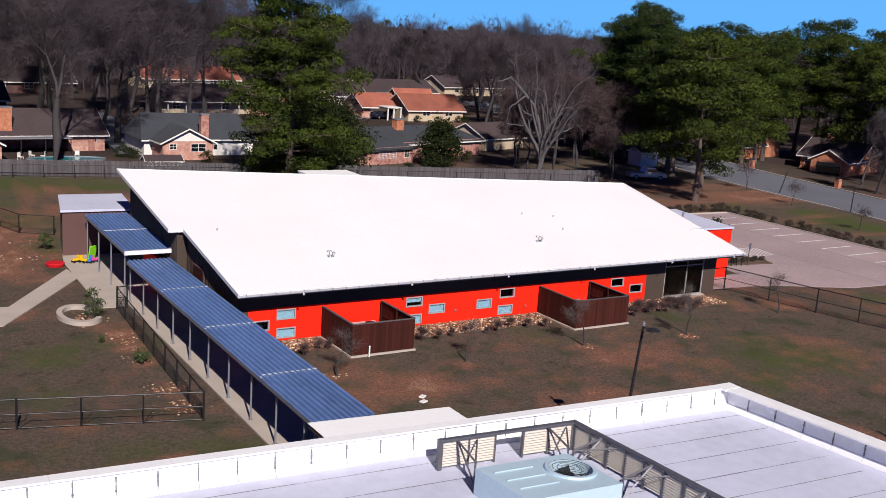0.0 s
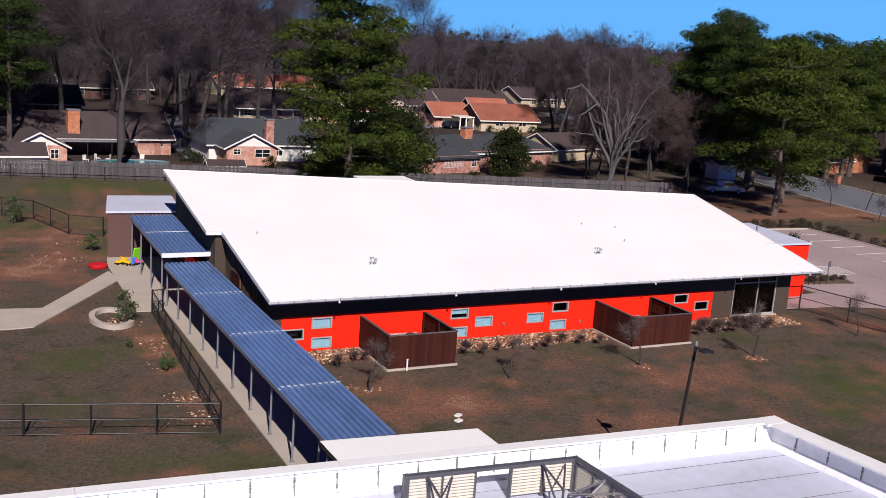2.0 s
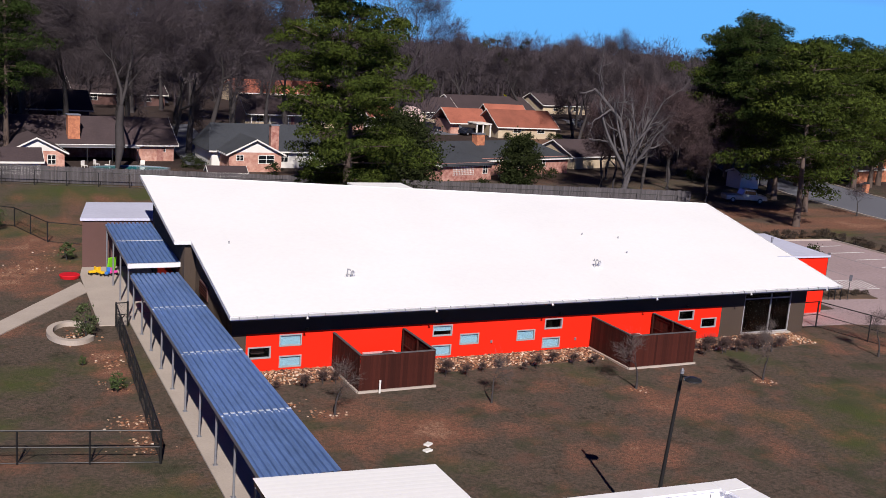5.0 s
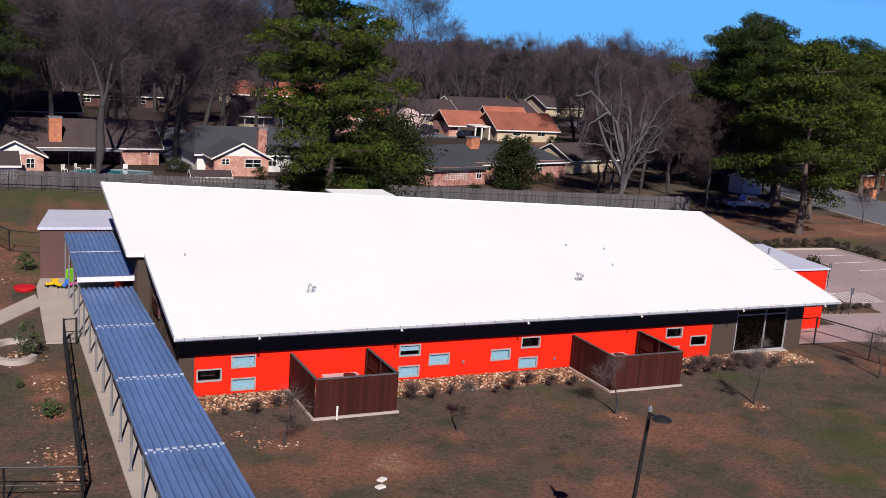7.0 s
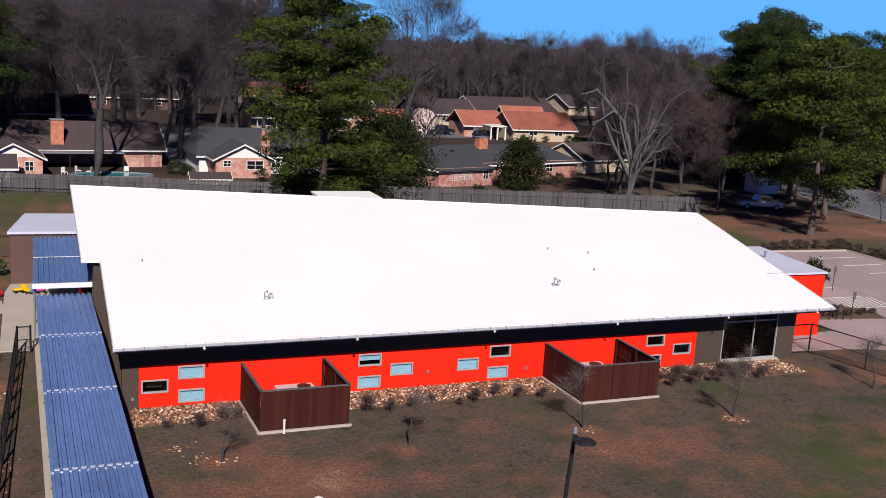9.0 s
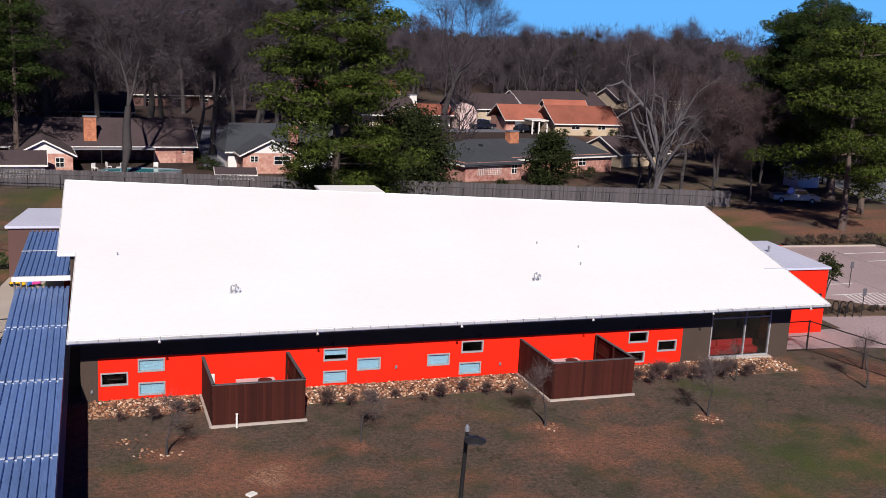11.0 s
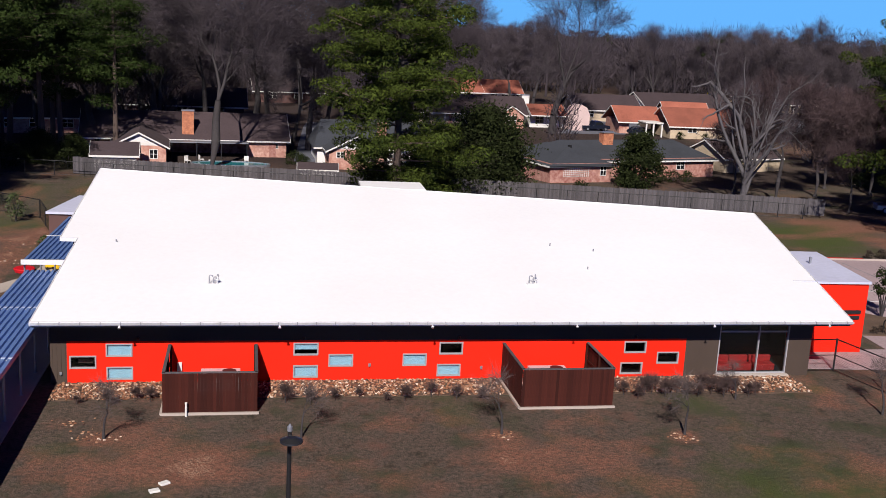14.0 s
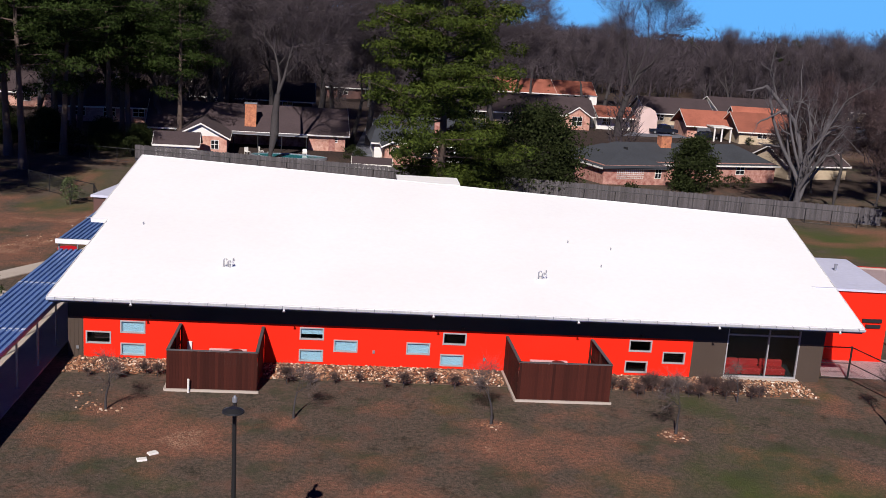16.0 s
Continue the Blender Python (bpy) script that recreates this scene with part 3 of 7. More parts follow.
walkway = thing("covered_walkway", "covered walkway with a ribbed blue-grey metal roof on steel posts", "walkway canopy", tuple(wpt(14, 1.4, 0)))
M_FLASH = material("bare_zinc_flashing", (0.62, 0.68, 0.76), 0.4, 0.2, vary=0.3, grain=9, bump=0.1)
SEAMS = [0.66, 8.6, 16.7, 24.85, 31.2]
Z1 = 2.78
for k, (a, b) in enumerate(zip(SEAMS, SEAMS[1:])):
    bm = bmesh.new()
    deck_sheet(bm, a, b + 0.06, 2.9, Z1 + (0.012 if k % 2 else 0))
    part("roof_sheet", bm, M_DECK, walkway)
    if k:
        bm = bmesh.new()
        r = 0.0
        while r < 2.74:
            m = Matrix.Translation(wpt(a + 0.05, r, Z1 + 0.125)) @ Matrix.Rotation(math.atan2(WALK_R.y, WALK_R.x), 4, "Z")
            box(bm, 0.1, 0.28, -0.07, 0.07, -0.005, 0.014, m)
            box(bm, 0.0, 0.085, -0.05, 0.05, -0.105, -0.08, m)
            r += 0.29
        part("seam_flashing", bm, M_FLASH, walkway, "pale metal lap flashing")
for r, nm in ((0.0, "edge_beam"), (2.72, "edge_beam")):
    bm = bmesh.new()
    m = [wpt(0.66, r, 0), wpt(31.2, r, 0), wpt(31.2, r + 0.12, 0), wpt(0.66, r + 0.12, 0)]
    prism(bm, [(p.x, p.y) for p in m], Z1 - 0.2, Z1 - 0.015)
    part(nm, bm, M_STEEL, walkway)
bm = bmesh.new()
p = wpt(0, 0.2, 0)
tube(bm, (p.x, p.y, 0.06), (p.x, p.y, Z1 - 0.2), 0.05, 0.05, 10)
post_mesh = mesh_of("post", bm, M_STEEL)
bm = bmesh.new()
box(bm, p.x - 0.1, p.x + 0.1, p.y - 0.1, p.y + 0.1, 0.055, 0.075)
plate_mesh = mesh_of("base_plate", bm, M_STEEL)
for i in range(10):
    for r in (0.2, 2.52):
        q = wpt(0.86 + i * 3.21, r, 0) - p
        piece("post", post_mesh, walkway, q)
        piece("base_plate", plate_mesh, walkway, q)
for i in range(10):
    bm = bmesh.new()
    a, b = wpt(0.86 + i * 3.21, 0.1, Z1 - 0.1), wpt(0.86 + i * 3.21, 2.68, Z1 - 0.1)
    tube(bm, a, b, 0.05, 0.05, 4)
    part("cross_beam", bm, M_STEEL, walkway)

bm = bmesh.new()
pts = [wpt(-0.5, -0.1, 0), wpt(31.2, -0.1, 0), wpt(31.2, 2.9, 0), wpt(-0.5, 2.9, 0)]
prism(bm, [(p.x, p.y) for p in pts], -0.1, 0.055)
solid("walkway_pavement", bm, M_CONCRETE, "pale concrete pavement under the walkway roof", "pavement", kind="structure")
bm = bmesh.new()
prism(bm, [(-7.91, 10.31), (-6.27, 10.24), (-6.07, 12.74), (-3.10, 12.90), (-2.49, 23.20), (-2.50, 25.77), (-7.07, 25.92), (-7.56, 23.04)], -0.1, 0.051)
solid("terrace_pavement", bm, M_CONCRETE, "pale concrete terrace by the side door", "pavement", kind="structure")
bm = bmesh.new()
prism(bm, [(-7.76, 21.24), (-7.53, 18.50), (-12.12, 11.44), (-14.20, 8.28), (-22.44, 7.53), (-21.95, 11.81), (-15.55, 12.55), (-13.28, 12.30)], -0.1, 0.041)
solid("footpath_pavement", bm, M_CONCRETE, "pale concrete footpath across the play yard", "pavement", kind="structure")

# upper canopy by the side wall
upper = thing("side_canopy", "higher ribbed metal canopy with a white edge beam", "canopy", (-4.3, 18, 0))


def upt(s, r, z):
    x0 = -5.7 - 0.42 * s / 12.95
    return Vector((x0 + r, 24.3 - s, z))


for a, b in ((0, 6.5), (6.45, 12.9)):
    bm = bmesh.new()
    deck_sheet(bm, a, b, 3.3 if a else 3.2, 3.42 if a else 3.435, origin=upt)
    part("roof_sheet", bm, M_DECK, upper)
bm = bmesh.new()
m = [upt(12.86, -0.05, 0), upt(13.0, -0.05, 0), upt(13.0, 3.4, 0), upt(12.86, 3.4, 0)]
prism(bm, [(p.x, p.y) for p in m], 3.22, 3.5)
part("front_beam", bm, M_TRIM, upper, "white front beam")
for r in (-0.02, 3.2):
    bm = bmesh.new()
    m = [upt(0, r, 0), upt(12.85, r, 0), upt(12.85, r + 0.1, 0), upt(0, r + 0.1, 0)]
    prism(bm, [(p.x, p.y) for p in m], 3.22, 3.405)
    part("side_beam", bm, M_STEEL, upper)
bm = bmesh.new()
m = [upt(6.44, 0, 0), upt(6.52, 0, 0), upt(6.52, 3.2, 0), upt(6.44, 3.2, 0)]
prism(bm, [(p.x, p.y) for p in m], 3.548, 3.57)
part("seam_flashing", bm, M_TRIM, upper, "pale metal lap flashing")
for s in (0.6, 4.6, 8.6, 12.6):
    bm = bmesh.new()
    q = upt(s, 0.06, 0)
    tube(bm, (q.x, q.y, 0.05), (q.x, q.y, 3.24), 0.055, 0.055, 10)
    part("post", bm, M_STEEL, upper)
bm = bmesh.new()
box(bm, -3.45, -3.1, 11.2, 16.4, 0.05, 2.5)
solid("side_door_panel", bm, M_ORANGE, "orange-red painted panel by the side door", "wall panel", kind="structure")

# ---- near school building with its flat roof ----
NW, NE = Vector((-37.03, -35.81)), Vector((-3.17, -38.12))
SE, SW = Vector((-0.13, -67.3)), Vector((-37.33, -66.94))
ZP, ZR = 10.7, 10.1
near = thing("near_school_roof", "flat grey-white sheet roof behind a white parapet", "building", (-16, -48, 0), kind="structure")
bm = bmesh.new()
prism(bm, [tuple(p) for p in (NW, SW, SE, NE)], -0.1, ZR)
part("building_body", bm, M_PLUM, near, "brown stucco walls")


def along(a, b, s, off, z):
    d = (b - a).normalized()
    n = Vector((d.y, -d.x))
    p = a + d * s + n * off
    return Vector((p.x, p.y, z))


def parapet_run(a, b, inward, seams, cap=0.25, first=0.0):
    """A parapet with a sloped cant strip at its foot and a coping, in sheets with lap joints."""
    ln = (b - a).length
    s = 0.0
    k = 0
    while s < ln - 0.01:
        e = min(s + (seams if k or not first else first), ln)
        bm = bmesh.new()
        g = 0.012 if e < ln else 0
        w = inward
        prof = [(0.0, -0.05 + ZR - 0.5), (0.0, ZP - 0.05), (w * 0.2, ZP - 0.05), (w * 0.23, ZR + 0.17), (w * 0.34, ZR + 0.012), (w * 0.23, ZR - 0.2)]
        dz = 0.006 * (k % 2)
        A = [bm.verts.new(along(a, b, s + g, o - w * dz if 0 < i < 5 else o, z)) for i, (o, z) in enumerate(prof)]
        B = [bm.verts.new(along(a, b, e, o - w * dz if 0 < i < 5 else o, z)) for i, (o, z) in enumerate(prof)]
        n = len(prof)
        for i in range(n):
            bm.faces.new((A[i], A[(i + 1) % n], B[(i + 1) % n], B[i]))
        bm.faces.new(A)
        bm.faces.new(B[::-1])
        bmesh.ops.recalc_face_normals(bm, faces=bm.faces[:])
        part("parapet_sheet", bm, M_PARAPET, near)
        if e < ln:
            bm = bmesh.new()
            f0, f1 = random.uniform(0.02, 0.15), random.uniform(0.88, 1.0)
            for i in range(6):
                t0 = f0 + (f1 - f0) * i / 6
                t1 = f0 + (f1 - f0) * (i + 0.93) / 6
                za, zb = ZP - 0.08 - t0 * (ZP - ZR - 0.2), ZP - 0.08 - t1 * (ZP - ZR - 0.2)
                oa, ob = w * (0.202 + 0.03 * t0 + 0.012), w * (0.202 + 0.03 * t1 + 0.012)
                wd = random.uniform(0.009, 0.025)
                quad(bm, along(a, b, e - wd, oa, za), along(a, b, e + wd, oa, za), along(a, b, e + wd, ob, zb), along(a, b, e - wd, ob, zb))
            part("lap_joint", bm, M_SEAM, near, "dark weathered lap joint")
        s = e
        k += 1
    s = 0.0
    while s < ln - 0.01:
        e = min(s + 2.35, ln)
        bm = bmesh.new()
        p = [along(a, b, s + 0.006, -inward * 0.05, 0), along(a, b, e, -inward * 0.05, 0), along(a, b, e, inward * cap, 0), along(a, b, s + 0.006, inward * cap, 0)]
        prism(bm, [(v.x, v.y) for v in (p if inward > 0 else p[::-1])], ZP - 0.046, ZP)
        bmesh.ops.recalc_face_normals(bm, faces=bm.faces[:])
        part("coping", bm, M_PARAPET, near)
        s = e


parapet_run(NW, NE, 1.0, 0.82, first=0.47)
# coping widened inward here to put the face below in shade
parapet_run(NE, SE, 1.0, 0.84, cap=0.46)
bm = bmesh.new()
box(bm, NE.x - 0.5, NE.x + 0.09, NE.y - 0.34, NE.y + 0.07, ZP - 0.05, ZP + 0.006)
part("corner_cap", bm, M_PARAPET, near)
bm = bmesh.new()
y = NE.y - 0.75
while y > -62:
    for xa, xb in ((NW.x + 1.2, NE.x - 0.26),):
        segs = 60
        for k in range(segs):
            if random.random() < 0.03:
                continue
            a, b = xa + (xb - xa) * k / segs, xa + (xb - xa) * (k + 1) / segs
            ya, yb = y - 0.068 * (a - NE.x), y - 0.068 * (b - NE.x)
            w = random.uniform(0.005, 0.016)
            quad(bm, (a, ya - w, ZR + 0.006), (b, yb - w, ZR + 0.006), (b, yb + w, ZR + 0.006), (a, ya + w, ZR + 0.006))
    y -= 0.95
part("sheet_joints", bm, M_SEAM, near, "dark joints between roof sheets", kind="stuff")
bm = bmesh.new()
prism(bm, [(NW.x + 0.3, NW.y - 0.3), (SW.x, SW.y), (SE.x - 0.3, SE.y), (NE.x - 0.3, NE.y - 0.3)], ZR - 0.01, ZR + 0.002)
part("roof_sheet", bm, M_FLATROOF, near)

# canopy joining walkway and near building
link = thing("link_canopy", "flat white-topped metal canopy beside the near building", "canopy", (-3.4, -26, 0))
bm = bmesh.new()


def lpt(s, r, z):
    return Vector((-6.72 + s, -19.1 - 0.1 * s - r, z))


deck_sheet(bm, 0, 6.65, 18.6, 2.93, pitch=0.3, rise=0.0015, origin=lpt)
bmesh.ops.recalc_face_normals(bm, faces=bm.faces[:])
part("roof_sheet", bm, M_ROOF, link)
bm = bmesh.new()
prism(bm, [(-6.68, -19.15), (-6.68, -37.6), (-0.13, -37.9), (-0.13, -19.85)], 2.7, 2.9)
part("deck_frame", bm, M_BROWN, link, "brown edge frame")
for x, y in ((-6.5, -19.5), (-6.5, -26), (-0.4, -20.5), (-0.4, -27)):
    bm = bmesh.new()
    tube(bm, (x, y, -0.05), (x, y, 2.72), 0.06, 0.06, 10)
    part("post", bm, M_STEEL, link)

# ---- plants ----
class Acc:
    """Collects faces quickly for a plant."""

    def __init__(self):
        self.v, self.f = [], []

    def limb(self, p0, p1, r0, r1, n=5):
        d = (p1 - p0).normalized()
        a = d.orthogonal().normalized()
        b = d.cross(a)
        k = len(self.v)
        for p, r in ((p0, r0), (p1, r1)):
            for i in range(n):
                t = 2 * math.pi * i / n
                self.v.append(p + a * (r * math.cos(t)) + b * (r * math.sin(t)))
        for i in range(n):
            j = (i + 1) % n
            self.f.append((k + i, k + j, k + n + j, k + n + i))

    def sliver(self, p, d, ln, w, rng):
        a = d.cross(Vector((rng.uniform(-1, 1), rng.uniform(-1, 1), rng.uniform(-1, 1)))).normalized() * w
        k = len(self.v)
        self.v += [p - a, p + a, p + d * ln]
        self.f.append((k, k + 1, k + 2))

    def leaf(self, p, size, rng, flat=0.5):
        d = Vector((rng.gauss(0, 1), rng.gauss(0, 1), rng.gauss(0, flat))).normalized()
        a = d.cross(Vector((rng.gauss(0, 1), rng.gauss(0, 1), rng.gauss(0, 1)))).normalized()
        k = len(self.v)
        self.v += [p - d * size, p + a * size * 0.55, p + d * size, p - a * size * 0.55]
        self.f.append((k, k + 1, k + 2, k + 3))

    def mesh(self, name, mt, smooth=False):
        me = bpy.data.meshes.new(name)
        me.from_pydata(self.v, [], self.f)
        me.materials.append(mt)
        if smooth:
            me.polygons.foreach_set("use_smooth", [True] * len(self.f))
        return me


def bend(d, rng, amount, up=0.0):
    return (d + Vector((rng.gauss(0, amount), rng.gauss(0, amount), rng.gauss(0, amount) + up))).normalized()


def bare_tree(name, seed, height, spread, label, bark=None, twig=None, levels=5, twigs=3200, trunk_r=0.36, fork=0.28, lean=0.0, twig_w=0.022, side=0.6, width=None):
    """A leafless tree: trunk and limbs in one part, fine twigs in another."""
    k = wide = 1.0
    for attempt in (0, 1):
        rng = random.Random(seed)
        wood, fine = Acc(), Acc()
        ends = []

        def grow(p, d, ln, r, lv):
            n = 3 if lv > 1 else 2
            q = p
            for i in range(n):
                d2 = bend(d, rng, 0.15 + 0.06 * (levels - lv) / levels, 0.05)
                e = q + d2 * (ln / n)
                r2 = r * (1 - 0.28 / n * (i + 1) / 1.2)
                wood.limb(q, e, r, r2, 6 if lv >= levels - 1 else (4 if lv > 1 else 3))
                q, d, r = e, d2, r2
                if 0 < lv < levels and rng.random() < side:
                    grow(q, bend(d, rng, 0.6, 0.05), ln * rng.uniform(0.5, 0.8), r * 0.5, lv - 2 if lv > 1 else 0)
            ends.append((q, d, lv))
            if lv <= 0:
                return
            for i in range(rng.choice((2, 3, 3))):
                grow(q, bend(d, rng, spread, 0.08), ln * rng.uniform(0.62, 0.88), r * rng.uniform(0.55, 0.72), lv - 1)

        base = Vector((0, 0, -0.15))
        r0 = trunk_r / (k * wide)
        wood.limb(base, base + Vector((0, 0, 0.6)), trunk_r * 1.3, trunk_r, 8)
        grow(base + Vector((0, 0, 0.6)), Vector((lean, 0, 1)).normalized(), height * fork, r0, levels)
        if attempt == 0:
            k = height * 0.95 / max(v.z for v in wood.v)
            reach = sorted(math.hypot(v.x, v.y) for v in wood.v)[int(len(wood.v) * 0.96)] * k
            wide = max(0.6, min(1.9, width * 0.5 / reach)) if width else 1.0
    fit = lambda v: Vector((v.x * k * wide, v.y * k * wide, v.z * k)) if v.z > 0.5 else v
    wood.v = [fit(v) for v in wood.v]
    tips = [(fit(p), dd) for p, dd, lv in ends if lv <= 1]
    per = max(1, twigs // max(1, len(tips)))
    big = height / 25
    for p, dd in tips:
        for i in range(per):
            o = Vector((rng.gauss(0, 0.5), rng.gauss(0, 0.5), rng.gauss(0, 0.45)))
            fine.sliver(p + o * big - dd * rng.uniform(0, 1.5 * big), bend(dd, rng, 0.55, 0.15), rng.uniform(0.7, 1.9) * (0.4 + 0.6 * big), rng.uniform(0.6, 1.3) * twig_w, rng)
    t = thing(name, label, "tree")
    for nm, acc, mt in (("trunk", wood, bark or M_BARK), ("crown", fine, twig or M_TWIG)):
        ob = new(nm, acc.mesh(nm, mt, nm == "trunk"))
        ob.parent = t
    return t


def pine_tree(name, seed, height, width, label, bare_to=0.25, limbs=60, needles=None, lean=0.0, clump=1.25, dome=0.0, tufts=150):
    """A pine: tapered trunk, uneven limbs that carry rounded sprays of needles, with gaps between the sprays."""
    rng = random.Random(seed)
    wood, fol = Acc(), Acc()
    p, r = Vector((0, 0, -0.15)), height * 0.014 + 0.1
    d = Vector((lean, 0, 1)).normalized()
    spine = [p]
    for i in range(9):
        d = bend(d, rng, 0.03, 0.3)
        e = p + d * (height * 0.97 / 9)
        wood.limb(p, e, r * (1.25 if i == 0 else 1), r * 0.9, 8)
        p, r = e, r * 0.87
        spine.append(p)

    def spray(c, rx):
        """Small needle tufts over a flattened, lumpy mound: full on top, ragged below."""
        lump = [Vector((rng.gauss(0, 1), rng.gauss(0, 1), rng.gauss(0.3, 0.6))).normalized() for _ in range(4)]
        for j in range(tufts):
            v = Vector((rng.gauss(0, 1), rng.gauss(0, 1), rng.gauss(0.35, 0.8))).normalized()
            bulge = 0.72 + 0.4 * max(0.0, max(v.dot(q) for q in lump)) ** 3
            q = c + Vector((v.x * rx, v.y * rx, v.z * rx * 0.58)) * (bulge * rng.uniform(0.82, 1.06))
            n = (v + Vector((rng.gauss(0, 0.42), rng.gauss(0, 0.42), rng.gauss(0.1, 0.42)))).normalized()
            a = n.orthogonal().normalized()
            a = (a * math.cos(b0 := rng.uniform(0, 6.28)) + n.cross(a) * math.sin(b0)).normalized()
            b = n.cross(a)
            sz = rx * rng.uniform(0.06, 0.15)
            k = len(fol.v)
            fol.v += [q - a * sz, q + b * sz * 0.4, q + a * sz * rng.uniform(0.9, 1.8), q - b * sz * 0.4]
            fol.f.append((k, k + 1, k + 2, k + 3))

    for b in range(limbs):
        tier = (b // 5 + 0.5 + rng.gauss(0, 0.28)) * 5 / limbs          # limbs leave the trunk in tiers
        u = bare_to + (1 - bare_to) * min(1.0, max(0.0, tier)) ** (0.85 - 0.35 * dome)
        f = u * 9
        i = min(int(f), 8)
        s = spine[i].lerp(spine[i + 1], f - i)
        az = b * 2.4 + rng.gauss(0, 0.5)
        w = (u - bare_to) / (1 - bare_to)
        prof = math.sin(math.pi * min(1, w * (0.74 - 0.1 * dome) + 0.24)) ** 0.75
        reach = width * 0.5 * (prof * rng.uniform(0.45, 1.12) + 0.07) * (0.85 + 0.28 * math.sin(3 * az + seed + 5 * u))
        out = Vector((math.cos(az), math.sin(az), rng.uniform(-0.1, 0.32)))
        tip = s + out * reach
        mid = s + out * reach * 0.5 + Vector((0, 0, rng.uniform(-0.2, 0.4)))
        wood.limb(s, mid, 0.12, 0.07, 4)
        wood.limb(mid, tip, 0.07, 0.025, 3)
        cnt = max(2, int(reach / clump * 1.15) + 1)
        for k in range(cnt):
            fr = 1.0 - k / cnt * 0.75
            side = Vector((-out.y, out.x, 0)) * rng.gauss(0, 0.5 + 0.16 * reach * fr)
            c = s.lerp(tip, fr) + side + Vector((0, 0, rng.gauss(0.1, 0.22)))
            rr = clump * rng.uniform(0.65, 1.2)
            wood.limb(s.lerp(tip, max(0.1, fr - 0.2)), c, 0.035, 0.015, 3)
            spray(c, rr)
    t = thing(name, label, "tree")
    for nm, acc, mt in (("trunk", wood, M_PINEBARK), ("crown", fol, needles or M_NEEDLE)):
        ob = new(nm, acc.mesh(nm, mt, nm == "trunk"))
        ob.parent = t
    return t


def snag_tree(name, seed, height, width, label):
    """An old leafless tree that forks from its foot into pale crooked limbs with broken ends."""
    rng = random.Random(seed)
    wood, fine = Acc(), Acc()

    def limb(p, d, ln, r, lv):
        n = 6
        for i in range(n):
            d = bend(d, rng, 0.2, 0.06)
            e = p + d * (ln / n)
            r2 = r * 0.9
            wood.limb(p, e, r, r2, 7 if lv == 0 else 5)
            p, r = e, r2
            if lv < 3 and i >= (2 if lv == 0 else 1) and rng.random() < (0.85, 0.6, 0.4)[lv]:
                limb(p, bend(d, rng, 0.5, -0.02), ln * rng.uniform(0.28, 0.5), r * 0.62, lv + 1)
        for k in range(7):
            fine.sliver(p + Vector((rng.gauss(0, 0.2), rng.gauss(0, 0.2), rng.gauss(0, 0.3))), bend(d, rng, 0.6), rng.uniform(0.5, 1.4), 0.018, rng)

    lean = Vector((0.06, -0.04, 1)).normalized()
    wood.limb(Vector((0, 0, -0.2)), lean * 1.3, 0.72, 0.55, 10)
    wood.limb(lean * 1.3, lean * 4.2, 0.55, 0.46, 9)
    limb(lean * 4.2, bend(lean, rng, 0.08), height * 0.74, 0.42, 0)
    for i in range(13):
        az = i * 2.4 + rng.gauss(0, 0.25)
        up = 1.0 + 4.6 * (i / 12) ** 0.8
        tilt = rng.uniform(0.22, 0.75) if i > 3 else rng.uniform(0.5, 1.0)
        d = Vector((math.cos(az) * tilt, math.sin(az) * tilt, 1)).normalized()
        limb(lean * up, d, (height - up) * rng.uniform(0.6, 0.95) * (1 - 0.25 * tilt), rng.uniform(0.2, 0.38), 0)
    top, reach = max(v.z for v in wood.v), max(math.hypot(v.x, v.y) for v in wood.v)
    kz, kx = height / top, min(1.5, width * 0.5 / reach)
    for acc in (wood, fine):
        acc.v = [Vector((v.x * kx, v.y * kx, v.z * kz)) for v in acc.v]
    t = thing(name, label, "tree")
    for nm, acc, mt in (("trunk", wood, M_PALEBARK), ("crown", fine, M_TWIG)):
        ob = new(nm, acc.mesh(nm, mt, nm == "trunk"))
        ob.parent = t
    return t


def leafy(name, seed, height, width, label, leaf=None, clumps=60, tufts=60, size=0.12, cat="shrub", low=0.12):
    """An evergreen shrub or small tree with an uneven leafy crown."""
    rng = random.Random(seed)
    wood, fol = Acc(), Acc()
    for i in range(5):
        az = rng.uniform(0, 6.28)
        tip = Vector((math.cos(az) * width * 0.25, math.sin(az) * width * 0.25, height * rng.uniform(0.55, 0.85)))
        mid = tip * 0.5 + Vector((0, 0, height * 0.06))
        wood.limb(Vector((0, 0, -0.08)), mid, 0.02 * height, 0.014 * height, 5)
        wood.limb(mid, tip, 0.014 * height, 0.004 * height, 4)
    for i in range(clumps):
        az, u = rng.uniform(0, 6.28), rng.random()
        rr = width * 0.5 * math.sin(math.pi * (0.16 + 0.8 * u)) ** 0.7 * rng.uniform(0.45, 1.05)
        c = Vector((math.cos(az) * rr, math.sin(az) * rr, height * (low + (0.97 - low) * u)))
        s = width * rng.uniform(0.07, 0.14)
        for j in range(tufts):
            v = Vector((rng.gauss(0, 0.55), rng.gauss(0, 0.55), rng.gauss(0, 0.45)))
            fol.leaf(c + v * s * 1.5, size * rng.uniform(0.6, 1.3), rng, 0.8)
    t = thing(name, label, cat)
    for nm, acc, mt in (("stem", wood, M_BARK), ("foliage", fol, leaf or M_LEAF)):
        ob = new(nm, acc.mesh(nm, mt))
        ob.parent = t
    return t


